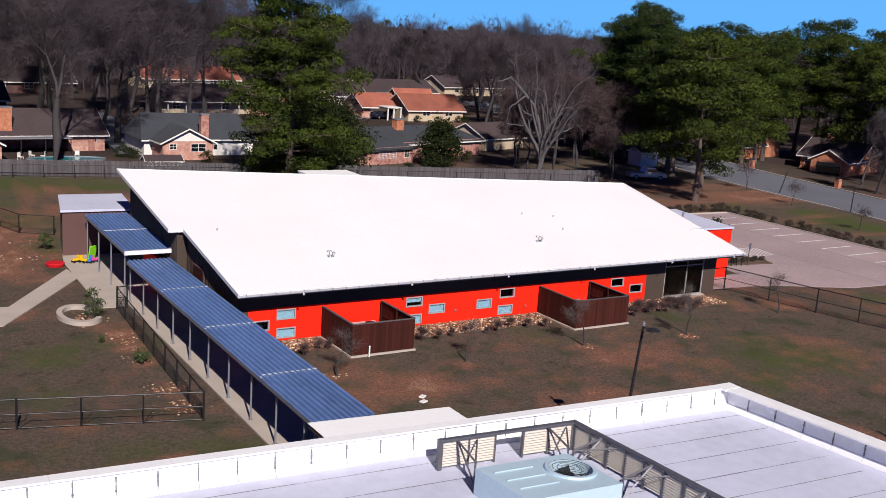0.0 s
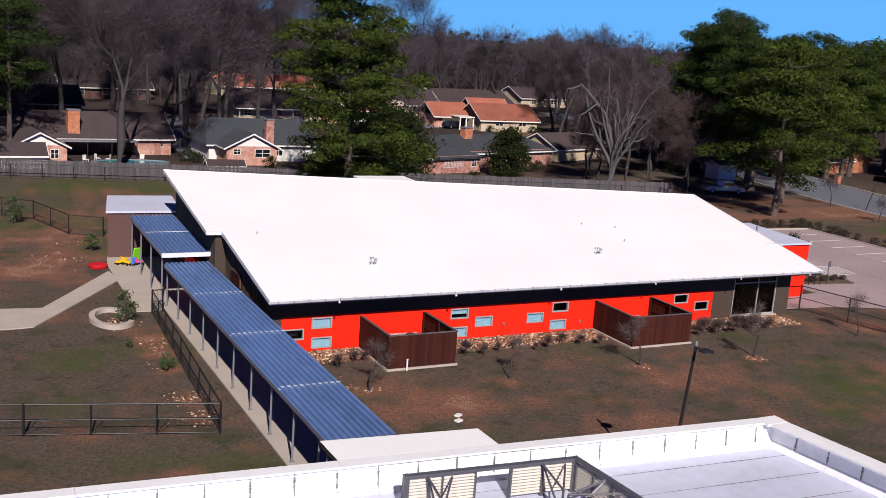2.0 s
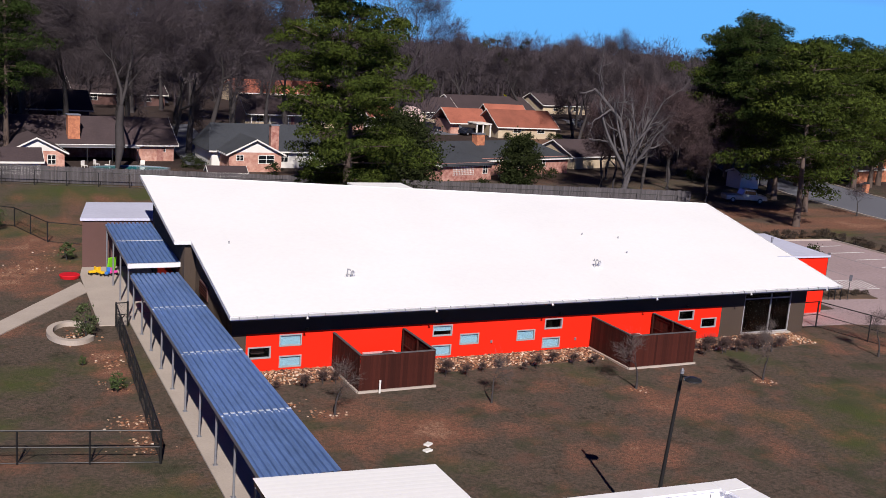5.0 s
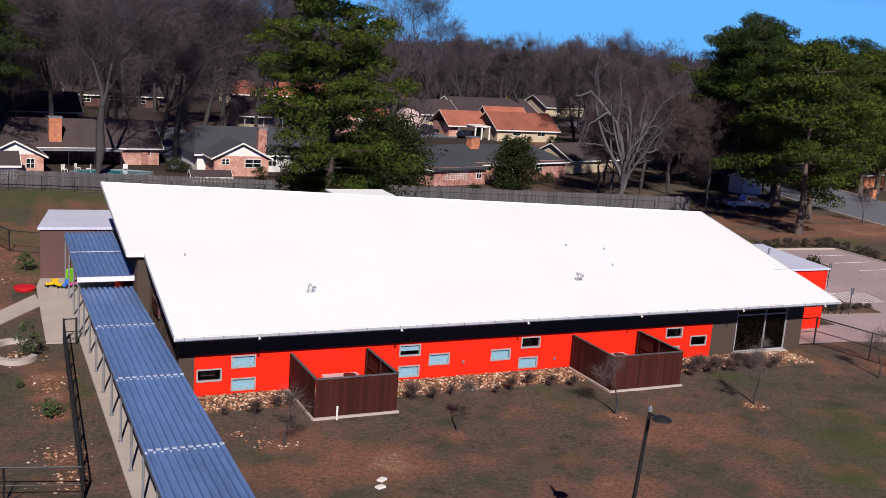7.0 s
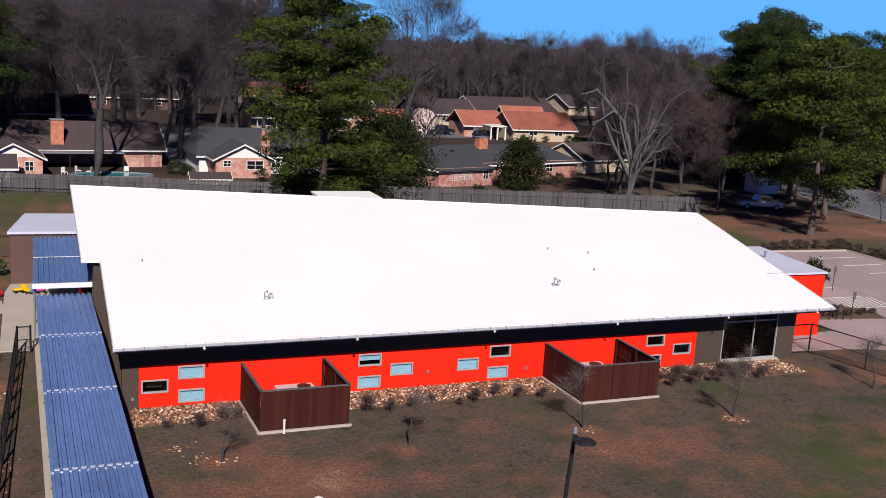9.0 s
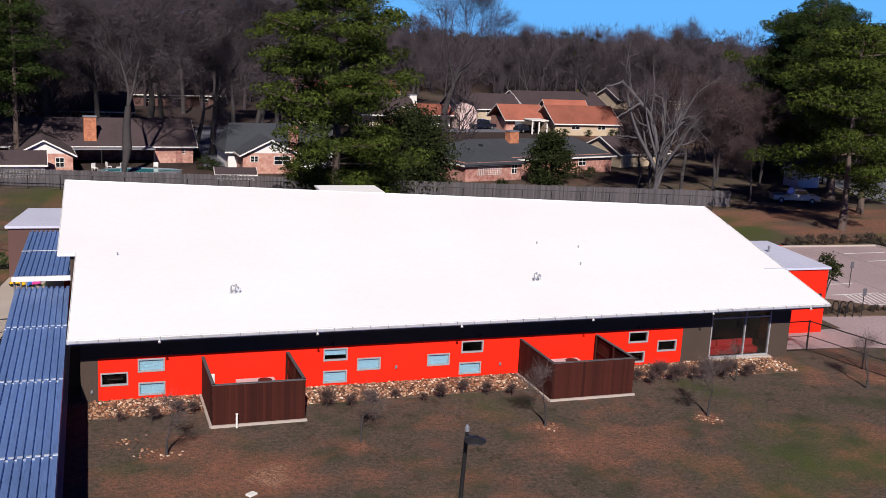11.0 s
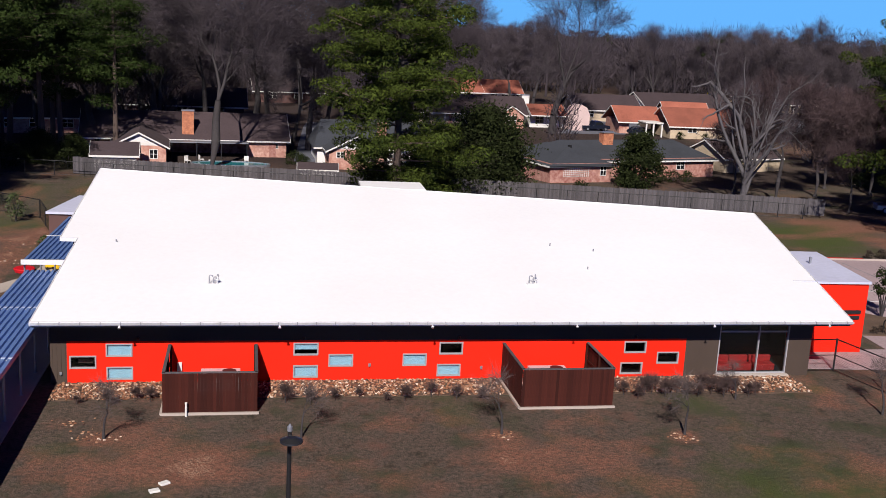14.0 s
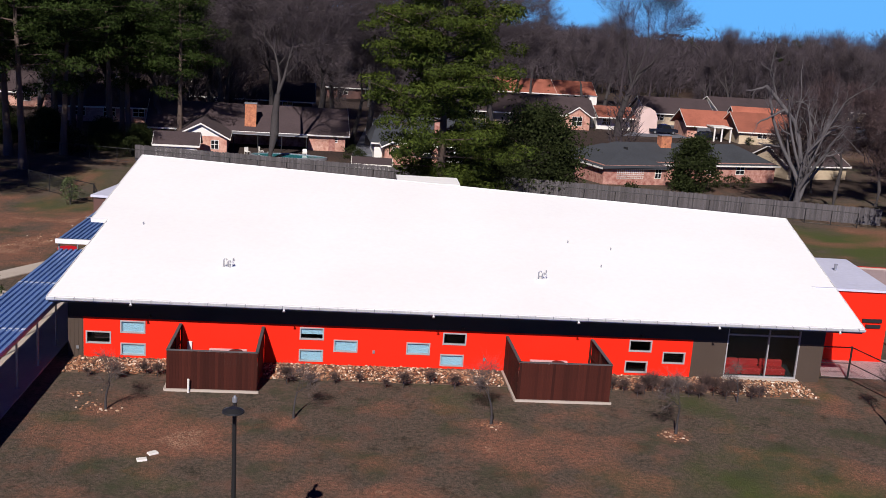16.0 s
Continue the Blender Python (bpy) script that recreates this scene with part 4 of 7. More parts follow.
def placed(ob, x, y, scale=1.0, turn=0.0, z=None):
    return copy_thing(ob, pose(x, y, (ground_z(x, y) if z is None else z) - 0.03, 0, 0, turn) @ Matrix.Diagonal((scale, scale, scale, 1)))


def put(ob, x, y, turn=0.0, z=None, scale=1.0):
    ob.matrix_basis = pose(x, y, (ground_z(x, y) if z is None else z) - 0.03, 0, 0, turn) @ Matrix.Diagonal((scale, scale, scale, 1))
    return ob


# tall pines
put(pine_tree("pine_tree", 11, 27.5, 15.5, "tall broad pine with dark green needle clumps behind the school", 0.03, 96, clump=1.4, tufts=250), 20.6, 45.6, 30)
pineB = put(pine_tree("pine_tree", 12, 21.0, 15.5, "tall pine with a long bare trunk beside the street", 0.2, 48, lean=0.06, clump=1.5, dome=0.2, tufts=190), 71.6, 35.8, 0)
pineC = put(pine_tree("pine_tree", 13, 25, 11.0, "slender tall pine with a high dark green crown", 0.3, 44, needles=M_NEEDLEDARK, clump=1.5, dome=0.8), -17.3, 79.0, 10)
tagged(pineC, group="tall slender pines")
# the last three stand out of view, added to shade the lawn
for x, y, s, a in ((-21.5, 57.5, 0.95, 15), (-25.5, 66.0, 1.05, 110), (-20.5, 69.5, 0.95, 230), (-30.0, 58.0, 1.0, 300), (-25.0, 40.0, 1.0, 50), (-30.5, 46.0, 1.05, 170), (-27.0, 30.0, 0.95, 260)):
    placed(pineC, x, y, s, a)
for x, y, s, a in ((-27.9, 74.1, 0.94, 80), (-9.2, 81.4, 0.87, 140), (-21.4, 80.9, 0.97, 200), (-33.9, 83.4, 0.91, 260), (-17.8, 88.3, 0.86, 320), (-41.3, 72.4, 0.97, 20), (-27.1, 92.1, 0.89, 65), (-11.9, 93.7, 0.80, 222),
                   (85.2, 54.0, 0.86, 30), (90.9, 67.0, 0.96, 110), (96.1, 80.4, 0.9, 250), (112.2, 78.7, 0.9, 160), (115.2, 89.8, 1.02, 40), (125.9, 82.3, 0.95, 90), (132.5, 71.3, 1.00, 150), (140.4, 73.0, 1.03, 210),
                   (150.1, 66.8, 0.98, 275), (160.2, 60.5, 0.93, 330), (119.4, 99.4, 1.02, 130), (161.7, 76.2, 0.98, 60), (-23.5, 85.7, 0.96, 300), (-32.2, 76.9, 1.01, 130), (-15.8, 82.7, 0.91, 20), (-35.7, 89.8, 0.99, 240), (93.1, 72.5, 0.93, 70), (100.9, 66.1, 0.9, 170), (105.1, 82.1, 1.05, 20)):
    placed(pineC, x, y, s, a)
tagged(pineB, group="broad pines by the street")
for x, y, s, a in ((81.6, 44.7, 0.93, 100), (88.4, 58.4, 1.0, 200), (101.4, 71.7, 0.97, 60), (119.4, 67.2, 1.08, 310), (130.5, 61.0, 1.08, 120), (127.5, 52.5, 1.0, 40), (123.6, 72.2, 1.0, 250), (110.6, 64.0, 1.02, 20), (94.8, 75.1, 1.08, 75)):
    placed(pineB, x, y, s, a)
for x, y, s, a in ((118.5, 37.5, 0.75, 25), (127.5, 43.0, 0.85, 145), (114.5, 64.5, 0.85, 265)):
    placed(pineC, x, y, s, a)

# bare trees
oakA = put(bare_tree("bare_tree", 21, 29, 0.42, "large leafless shade tree with spreading grey-brown limbs", trunk_r=0.6, twigs=26000, twig_w=0.018, fork=0.13, width=24), 2.5, 74.6, 0)
oakB = put(bare_tree("bare_tree", 22, 30, 0.38, "tall leafless tree with fine upright twigs", trunk_r=0.45, twigs=13000, fork=0.2, twig_w=0.022, width=16), 14.8, 93.2, 0)
oakC = put(bare_tree("bare_tree", 23, 24, 0.48, "wide leafless tree with dense brown twigs", trunk_r=0.42, twigs=13000, fork=0.18, twig_w=0.022, width=18), 27.0, 131.0, 0)
oakD = put(bare_tree("bare_tree", 24, 33, 0.38, "very tall leafless tree with open dark limbs", trunk_r=0.6, twigs=12000, fork=0.24, twig_w=0.022, width=18), 59.5, 126.5, 0)
pale = put(snag_tree("bare_tree", 27, 18.3, 13.5, "leafless tree with pale silvery bark and broken limbs"), 59.2, 52.4, 30)
redd = put(bare_tree("bare_tree", 26, 15.5, 0.45, "reddish-brown twiggy leafless tree beside the back fence", M_BARK, material("reddish_twigs", (0.06, 0.036, 0.038), 0.95, vary=0.3, rand=0.3, bump=0), levels=5, twigs=11000, trunk_r=0.28, fork=0.12), 66.5, 58.5, 0)
for x, y, s, a in ((73.8, 62.5, 0.84, 80), (64.4, 64.8, 0.73, 150), (79.1, 69.5, 0.86, 210), (71.7, 51.8, 0.57, 33), (82.5, 64.8, 0.86, 12), (70.0, 71.8, 0.79, 260), (86.9, 77.3, 0.87, 190), (63.2, 60.3, 0.66, 340)):
    placed(redd, x, y, s, a)
for x, y, s, a in ((92.0, 113.5, 0.8, 40), (100, 128, 0.85, 200)):
    placed(oakC, x, y, s, a)
for x, y, s, a in ((31.0, 134.0, 0.95, 130), (22.5, 128.0, 0.9, 220), (-6, 104, 0.9, 70)):
    placed(oakB, x, y, s, a)
for x, y, s, a in ((-12, 88, 0.9, 100), (-9, 110, 1.0, 30), (8, 112, 0.95, 200)):
    placed(oakA, x, y, s, a)
mist = put(bare_tree("bare_tree", 29, 22, 0.5, "wide leafless tree with dark mistletoe clumps in its crown", trunk_r=0.45, twigs=5000, fork=0.2, twig_w=0.03, width=19), 112.0, 172.0, 0)
rng = random.Random(41)
for k in range(16):
    acc = Acc()
    az, rr = rng.uniform(0, 6.28), rng.uniform(1.5, 8.5)
    c = Vector((math.cos(az) * rr, math.sin(az) * rr, rng.uniform(13, 21) - 0.35 * rr))
    for q in range(60):
        acc.leaf(c + Vector((rng.gauss(0, 0.28), rng.gauss(0, 0.28), rng.gauss(0, 0.24))), rng.uniform(0.12, 0.24), rng, 0.8)
    ob = new("mistletoe_clump", acc.mesh("mistletoe_clump", M_LEAF))
    ob.parent = mist
    tagged(ob, "dark green mistletoe clump", kind="stuff")
placed(mist, 131.0, 168.0, 0.9, 140)
young = put(bare_tree("young_bare_tree", 30, 4.6, 0.5, "slender young leafless tree on the verge", trunk_r=0.09, twigs=260, fork=0.25, twig_w=0.02, width=3.4), 87.4, 41.6, 0)
tagged(young, group="young verge trees")
placed(young, 77.6, 16.0, 0.7, 80)
placed(young, 83.5, 30.5, 0.75, 200)
for x, y, s, a in ((107.0, 35.0, 0.5, 300), (113.0, 42.0, 0.5, 30), (121.0, 41.0, 0.6, 130)):
    placed(oakC, x, y, s, a)
KINDS = [oakA, oakB, oakC, oakD]
for k, x, y, s, a in ((1, 22.5, 100.3, 0.95, 40), (1, 28.0, 101.1, 0.90, 90), (2, 12.6, 94.3, 0.78, 10), (0, -5.4, 98.8, 0.93, 60), (2, -13.4, 103.8, 1.01, 120), (0, -21.5, 100.4, 0.88, 180), (1, 0.4, 109.2, 0.99, 240), (2, 9.5, 112.8, 1.02, 300),
                      (0, 34.8, 113.2, 0.92, 20), (0, 97.8, 119.4, 0.74, 140), (2, 105.4, 109.9, 0.74, 190),
                      (0, -33.6, 107.2, 1.05, 15), (2, -43.8, 99.3, 0.98, 95), (0, 121.6, 160.2, 0.65, 260), (1, 107.7, 123.1, 0.78, 310), (3, 116.6, 126.8, 0.63, 350), (2, 100.8, 92.8, 0.70, 45),
                      (2, 110.7, 72.2, 0.56, 85), (0, 139.3, 49.9, 0.62, 120), (2, 147.6, 40.4, 0.66, 160), (1, 153.7, 51.6, 0.67, 210), (0, 164.3, 42.1, 0.67, 250), (2, 134.7, 60.3, 0.69, 290), (1, 153.2, 32.5, 0.62, 330), (2, 117.4, 78.1, 0.62, 15),
                      (3, 50.4, 185.0, 0.62, 65), (0, 40.9, 188.1, 0.68, 115), (2, 25.3, 181.0, 0.83, 165), (1, 16.5, 152.1, 1.00, 215), (2, 0.7, 149.1, 0.93, 265), (0, -15.8, 148.6, 0.99, 315), (1, -36.6, 145.7, 0.95, 5), (2, -55.1, 135.5, 0.98, 55),
                      (0, 66.4, 182.9, 0.67, 105), (2, 92.5, 174.0, 0.66, 155), (1, 115.1, 150.3, 0.71, 205), (0, 111.6, 137.3, 0.75, 255), (2, 128.4, 122.3, 0.75, 305), (0, -7.8, 124.2, 0.92, 17), (2, 20.1, 129.9, 0.88, 67), (1, -24.2, 123.0, 0.96, 117),
                      (3, 70.9, 182.1, 0.69, 40), (1, 54.7, 188.1, 0.72, 100), (3, 98.3, 175.9, 0.65, 160), (0, 110.7, 177.0, 0.63, 220), (2, 143.6, 104.3, 0.76, 30), (0, 156.9, 94.2, 0.76, 130), (1, 169.0, 78.2, 0.76, 230), (2, 179.2, 61.7, 0.69, 330), (1, 23.6, 161.0, 0.88, 222)):
    placed(KINDS[k], x, y, s, a)

# far winter woods up to the skyline
rng = random.Random(77)
far = Acc()
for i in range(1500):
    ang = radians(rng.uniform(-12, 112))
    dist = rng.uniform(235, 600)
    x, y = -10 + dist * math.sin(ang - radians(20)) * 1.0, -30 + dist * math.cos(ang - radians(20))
    # gap fitted to the camera's sight lines towards the houses
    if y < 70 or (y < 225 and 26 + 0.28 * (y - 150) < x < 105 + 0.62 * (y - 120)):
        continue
    z0, h, w = ground_z(x, y), rng.uniform(9, 15), rng.uniform(9, 16)
    far.limb(Vector((x, y, z0 - 0.3)), Vector((x, y, z0 + h * 0.6)), 0.35, 0.15, 4)
    for j in range(170):
        u = rng.random()
        az = rng.uniform(0, 6.28)
        r = w * 0.5 * math.sin(math.pi * (0.2 + 0.72 * u)) ** 0.7 * math.sqrt(rng.random())
        p = Vector((x + math.cos(az) * r, y + math.sin(az) * r, z0 + h * (0.16 + 0.8 * u)))
        far.sliver(p, bend(Vector((math.cos(az), math.sin(az), 1.2)).normalized(), rng, 0.35), rng.uniform(1.8, 4.0), rng.uniform(0.09, 0.24), rng)
for i in range(1500):
    ang, dist = radians(rng.uniform(-32, 62)), rng.uniform(310, 560)
    x, y = -10 + dist * math.sin(ang), -30 + dist * math.cos(ang)
    if y < 60:
        continue
    z0, h, w = ground_z(x, y), rng.uniform(8, 14), rng.uniform(9, 15)
    for j in range(110):
        u, az = rng.random(), rng.uniform(0, 6.28)
        r = w * 0.5 * math.sin(math.pi * (0.25 + 0.66 * u)) ** 0.6 * math.sqrt(rng.random())
        far.sliver(Vector((x + math.cos(az) * r, y + math.sin(az) * r, z0 + h * (0.1 + 0.88 * u))), bend(Vector((math.cos(az) * 0.5, math.sin(az) * 0.5, 1)).normalized(), rng, 0.5), rng.uniform(1.0, 2.6), rng.uniform(0.1, 0.26), rng)
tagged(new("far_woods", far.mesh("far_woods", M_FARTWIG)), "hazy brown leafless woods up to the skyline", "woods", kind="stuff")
far = Acc()
for i in range(46):
    x, y = rng.uniform(40, 420), rng.uniform(300, 430)
    if rng.random() < 0.5:
        x, y = rng.uniform(230, 420), rng.uniform(60, 260)
    z0, h, w = ground_z(x, y), rng.uniform(12, 17), rng.uniform(6, 9)
    far.limb(Vector((x, y, z0 - 0.3)), Vector((x, y, z0 + h)), 0.4, 0.1, 5)
    for c in range(16):
        q = Vector((x + rng.gauss(0, w * 0.26), y + rng.gauss(0, w * 0.26), z0 + h * rng.uniform(0.4, 1.0)))
        for j in range(34):
            far.leaf(q + Vector((rng.gauss(0, 0.8), rng.gauss(0, 0.8), rng.gauss(0, 0.5))), rng.uniform(0.3, 0.6), rng, 0.7)
tagged(new("far_pines", far.mesh("far_pines", M_NEEDLE)), "far dark green pines along the skyline", "woods", kind="stuff")

# leafless thickets between the houses
rng = random.Random(83)
brush = Acc()
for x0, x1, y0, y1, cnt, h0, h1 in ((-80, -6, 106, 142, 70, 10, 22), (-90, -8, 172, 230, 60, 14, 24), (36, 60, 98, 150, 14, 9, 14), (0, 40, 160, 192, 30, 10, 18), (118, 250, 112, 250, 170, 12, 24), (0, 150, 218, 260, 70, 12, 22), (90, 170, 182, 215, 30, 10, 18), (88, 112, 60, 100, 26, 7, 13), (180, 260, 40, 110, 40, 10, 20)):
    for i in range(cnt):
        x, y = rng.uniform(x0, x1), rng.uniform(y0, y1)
        # no thicket where it would hide the houses from the camera
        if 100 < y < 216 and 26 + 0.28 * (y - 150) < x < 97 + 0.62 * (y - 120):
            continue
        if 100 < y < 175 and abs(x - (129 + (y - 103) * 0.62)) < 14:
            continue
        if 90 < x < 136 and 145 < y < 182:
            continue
        z0, h = ground_z(x, y), rng.uniform(h0, h1)
        w = h * rng.uniform(0.5, 0.8)
        brush.limb(Vector((x, y, z0 - 0.3)), Vector((x + rng.gauss(0, 0.5), y, z0 + h * 0.55)), h * 0.016, h * 0.008, 5)
        for j in range(7):
            az = rng.uniform(0, 6.28)
            p = Vector((x, y, z0 + h * rng.uniform(0.25, 0.5)))
            q = p + Vector((math.cos(az) * w * 0.35, math.sin(az) * w * 0.35, h * rng.uniform(0.2, 0.42)))
            brush.limb(p, q, h * 0.008, h * 0.003, 3)
        for j in range(420):
            u, az = rng.random(), rng.uniform(0, 6.28)
            r = w * 0.5 * math.sin(math.pi * (0.16 + 0.74 * u)) ** 0.7 * math.sqrt(rng.random())
            p = Vector((x + math.cos(az) * r, y + math.sin(az) * r, z0 + h * (0.1 + 0.84 * u)))
            brush.sliver(p, bend(Vector((math.cos(az) * 0.6, math.sin(az) * 0.6, 1.0)).normalized(), rng, 0.4), rng.uniform(0.9, 2.4), rng.uniform(0.03, 0.09), rng)
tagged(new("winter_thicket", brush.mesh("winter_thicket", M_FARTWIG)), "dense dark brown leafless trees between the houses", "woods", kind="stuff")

# evergreen trees and shrubs of the gardens
magnolia = put(leafy("evergreen_tree", 31, 9.0, 9.5, "dense dark evergreen tree by the back fence", None, 210, 120, 0.17, "tree", 0.03), 32.6, 61.5, 0)
placed(magnolia, 27.5, 60.0, 0.7, 120)
for x, y, s in ((-17.4, 76.6, 0.42), (-24.0, 75.5, 0.51), (-13.6, 77.9, 0.35), (-30.1, 78.3, 0.52)):
    placed(magnolia, x, y, s, x * 31 % 360)
put(leafy("conical_evergreen", 32, 6.2, 5.0, "dark rounded evergreen in front of the grey-roofed house", None, 130, 100, 0.15, "tree", 0.05), 53.0, 67.4, 0)
shrub = put(leafy("garden_shrub", 33, 1.5, 2.2, "clipped green garden shrub", None, 30, 40, 0.08), 21.6, 74.6, 0)
tagged(shrub, group="garden shrubs")
for x, y, s in ((16.0, 75.3, 0.67), (12.5, 81.2, 1.08), (13.5, 80.0, 0.83), (-7.2, 79.7, 1.26), (57.8, 72.2, 0.97), (60.0, 73.1, 0.96), (62.3, 74.0, 0.88), (65.7, 140.6, 0.93), (82.4, 123.6, 0.8), (87.2, 123.5, 0.75), (92.2, 123.5, 0.85), (93.9, 123.7, 0.8), (50.6, 142.8, 0.88), (-13.3, 72.2, 1.36), (-19.9, 71.1, 1.71), (-23.7, 70.5, 1.53), (84.8, 70.4, 1.23), (43.0, 58.6, 1.11), (-20.8, 39.3, 1.09)):
    placed(shrub, x, y, s, (x * 37) % 360)

# ---- neighbouring houses ----
class Local:
    """A local frame: x along the front, y to the back, z up."""

    def __init__(self, x, y, turn, z=None, size=1.0):
        size = size if isinstance(size, tuple) else (size, size, size)
        self.m = pose(x, y, ground_z(x, y) if z is None else z, 0, 0, turn) @ Matrix.Diagonal((*size, 1))

    def box(self, bm, x0, x1, y0, y1, z0, z1):
        box(bm, x0, x1, y0, y1, z0, z1, self.m)

    def poly(self, bm, pts):
        bm.faces.new([bm.verts.new(self.m @ Vector(p)) for p in pts])


def gable_roof(L, x0, x1, y0, y1, z, rise, over, parent, mt, axis="x", hip=0.0, label=""):
    """A pitched roof with thickness; the ridge runs along axis; hip: how far its ends slope in."""
    bm = bmesh.new()
    a0, a1, b0, b1 = (x0 - over, x1 + over, y0 - over, y1 + over) if axis == "x" else (y0 - over, y1 + over, x0 - over, x1 + over)
    mid = (b0 + b1) / 2
    drop = rise * over / max((b1 - b0) / 2 - over, 0.1)
    ze, zr = z - drop, z + rise
    P = (lambda a, b, c: (a, b, c)) if axis == "x" else (lambda a, b, c: (b, a, c))
    for dz in (0.0, -0.16):
        A, B, C, D = P(a0, b0, ze + dz), P(a1, b0, ze + dz), P(a1, b1, ze + dz), P(a0, b1, ze + dz)
        R0, R1 = P(a0 + hip, mid, zr + dz), P(a1 - hip, mid, zr + dz)
        L.poly(bm, (A, B, R1, R0))
        L.poly(bm, (C, D, R0, R1))
        if hip:
            L.poly(bm, (B, C, R1))
            L.poly(bm, (D, A, R0))
    bmesh.ops.recalc_face_normals(bm, faces=bm.faces[:])
    rf = part("roof", bm, mt, parent, label)
    bm = bmesh.new()
    t = 0.05
    if axis == "x":
        L.box(bm, a0, a1, b0 - t, b0, ze - 0.2, ze + 0.02)
        L.box(bm, a0, a1, b1, b1 + t, ze - 0.2, ze + 0.02)
    else:
        L.box(bm, b0 - t, b0, a0, a1, ze - 0.2, ze + 0.02)
        L.box(bm, b1, b1 + t, a0, a1, ze - 0.2, ze + 0.02)
    if not hip:
        for e, s in ((a0, -1), (a1, 1)):
            for bb in (b0, b1):
                q = [P(e, bb, ze + 0.03), P(e, mid, zr + 0.03), P(e, mid, zr - 0.2), P(e, bb, ze - 0.2)]
                q2 = [P(e + s * t, *(p[1:] if axis == "x" else (p[0], p[2]))) for p in q]
                L.poly(bm, q)
                L.poly(bm, q2)
                for i in range(4):
                    L.poly(bm, (q[i], q[(i + 1) % 4], q2[(i + 1) % 4], q2[i]))
    bmesh.ops.recalc_face_normals(bm, faces=bm.faces[:])
    part("fascia", bm, M_WHITE, parent, "white fascia board")
    return rf


def house_walls(L, x0, x1, y0, y1, z, parent, mt, gable=None, rise=0.0, label="", gable_mt=None):
    bm = bmesh.new()
    L.box(bm, x0, x1, y0, y1, -1.6, z)
    part("wall", bm, mt, parent, label)
    if gable:
        for y in ([y0, y1] if gable == "y" else [x0, x1]):
            bm = bmesh.new()
            if gable == "y":
                L.poly(bm, ((x0, y, z), (x1, y, z), ((x0 + x1) / 2, y, z + rise)))
            else:
                L.poly(bm, ((y, y0, z), (y, y1, z), (y, (y0 + y1) / 2, z + rise)))
            part("gable", bm, gable_mt or mt, parent)


def house_window(L, x, z, w, h, y, parent, shutters=None):
    bm = bmesh.new()
    f = 0.08
    L.box(bm, x - f, x + w + f, y - 0.05, y - 0.01, z - f, z + h + f)
    wd = part("window", bm, M_WHITE, parent, "white framed window")
    bm = bmesh.new()
    L.box(bm, x, x + w, y - 0.056, y - 0.046, z, z + h)
    part("pane", bm, M_DARKGLASS, wd)
    for x0, x1, z0, z1 in ((x + w / 2 - 0.04, x + w / 2 + 0.04, z, z + h), (x, x + w / 2 - 0.04, z + h / 2 - 0.03, z + h / 2 + 0.03), (x + w / 2 + 0.04, x + w, z + h / 2 - 0.03, z + h / 2 + 0.03)):
        bm = bmesh.new()
        L.box(bm, x0, x1, y - 0.068, y - 0.054, z0, z1)
        part("muntin", bm, M_WHITE, wd)
    if shutters:
        for xa in (x - f - 0.45, x + w + f + 0.02):
            bm = bmesh.new()
            L.box(bm, xa, xa + 0.43, y - 0.06, y - 0.008, z - 0.05, z + h + 0.05)
            part("shutter", bm, shutters, wd, "red window shutter")


def house_door(L, x, y, parent, mt=None, w=0.95):
    bm = bmesh.new()
    L.box(bm, x, x + w, y - 0.07, y - 0.008, 0.05, 2.1)
    part("door", bm, mt or M_WHITE, parent)


def chimney(L, x, y, w, d, z0, z1, parent, mt):
    bm = bmesh.new()
    L.box(bm, x, x + w, y, y + d, z0, z1)
    ch = part("chimney", bm, mt, parent, "brick chimney stack")
    bm = bmesh.new()
    L.box(bm, x - 0.1, x + w + 0.1, y - 0.1, y + d + 0.1, z1, z1 + 0.15)
    part("chimney_cap", bm, M_STEEL, ch)


# low house with a long brown roof, porch and pool
L = Local(-13.8, 85.8, 4, size=0.85)
hs = thing("house", "low brick house with a long brown shingle roof and tall chimney", "house", tuple(L.m @ Vector((14, 6, 0))))
house_walls(L, 24.2, 30.0, 0, 12, 2.85, hs, M_BRICKPINK, "x", 3.3)
house_walls(L, 0, 24.2, 3.8, 12, 2.85, hs, M_BRICKRED)
gable_roof(L, 0, 30.0, 0, 12, 2.85, 3.3, 0.6, hs, M_SHINGLEBROWN, "x")
chimney(L, 14.3, 0.6, 1.75, 1.3, 2.0, 6.7, hs, M_BRICKORANGE)
bm = bmesh.new()
L.box(bm, 12.6, 24.0, -3.2, 0.2, 2.35, 2.47)
part("porch_roof", bm, M_STEEL, hs, "flat metal porch roof")
for x in (12.8, 16.4, 20.0, 23.8):
    bm = bmesh.new()
    L.box(bm, x - 0.06, x + 0.06, -3.1, -2.98, -0.1, 2.35)
    part("porch_post", bm, M_DARKMETAL, hs)
house_window(L, 27.6, 1.45, 1.1, 0.6, 0, hs)
house_door(L, 27.4, 0, hs, M_BRICKRED, 1.0)
house_walls(L, 4.6, 12.0, -10.0, 4, 2.7, hs, M_BRICKPINK, "y", 1.9, gable_mt=M_WHITE)
gable_roof(L, 4.6, 12.0, -10.0, 6, 2.7, 1.9, 0.5, hs, M_SHINGLEBROWN, "y")
house_window(L, 9.8, 0.9, 1.0, 1.2, -10.0, hs)

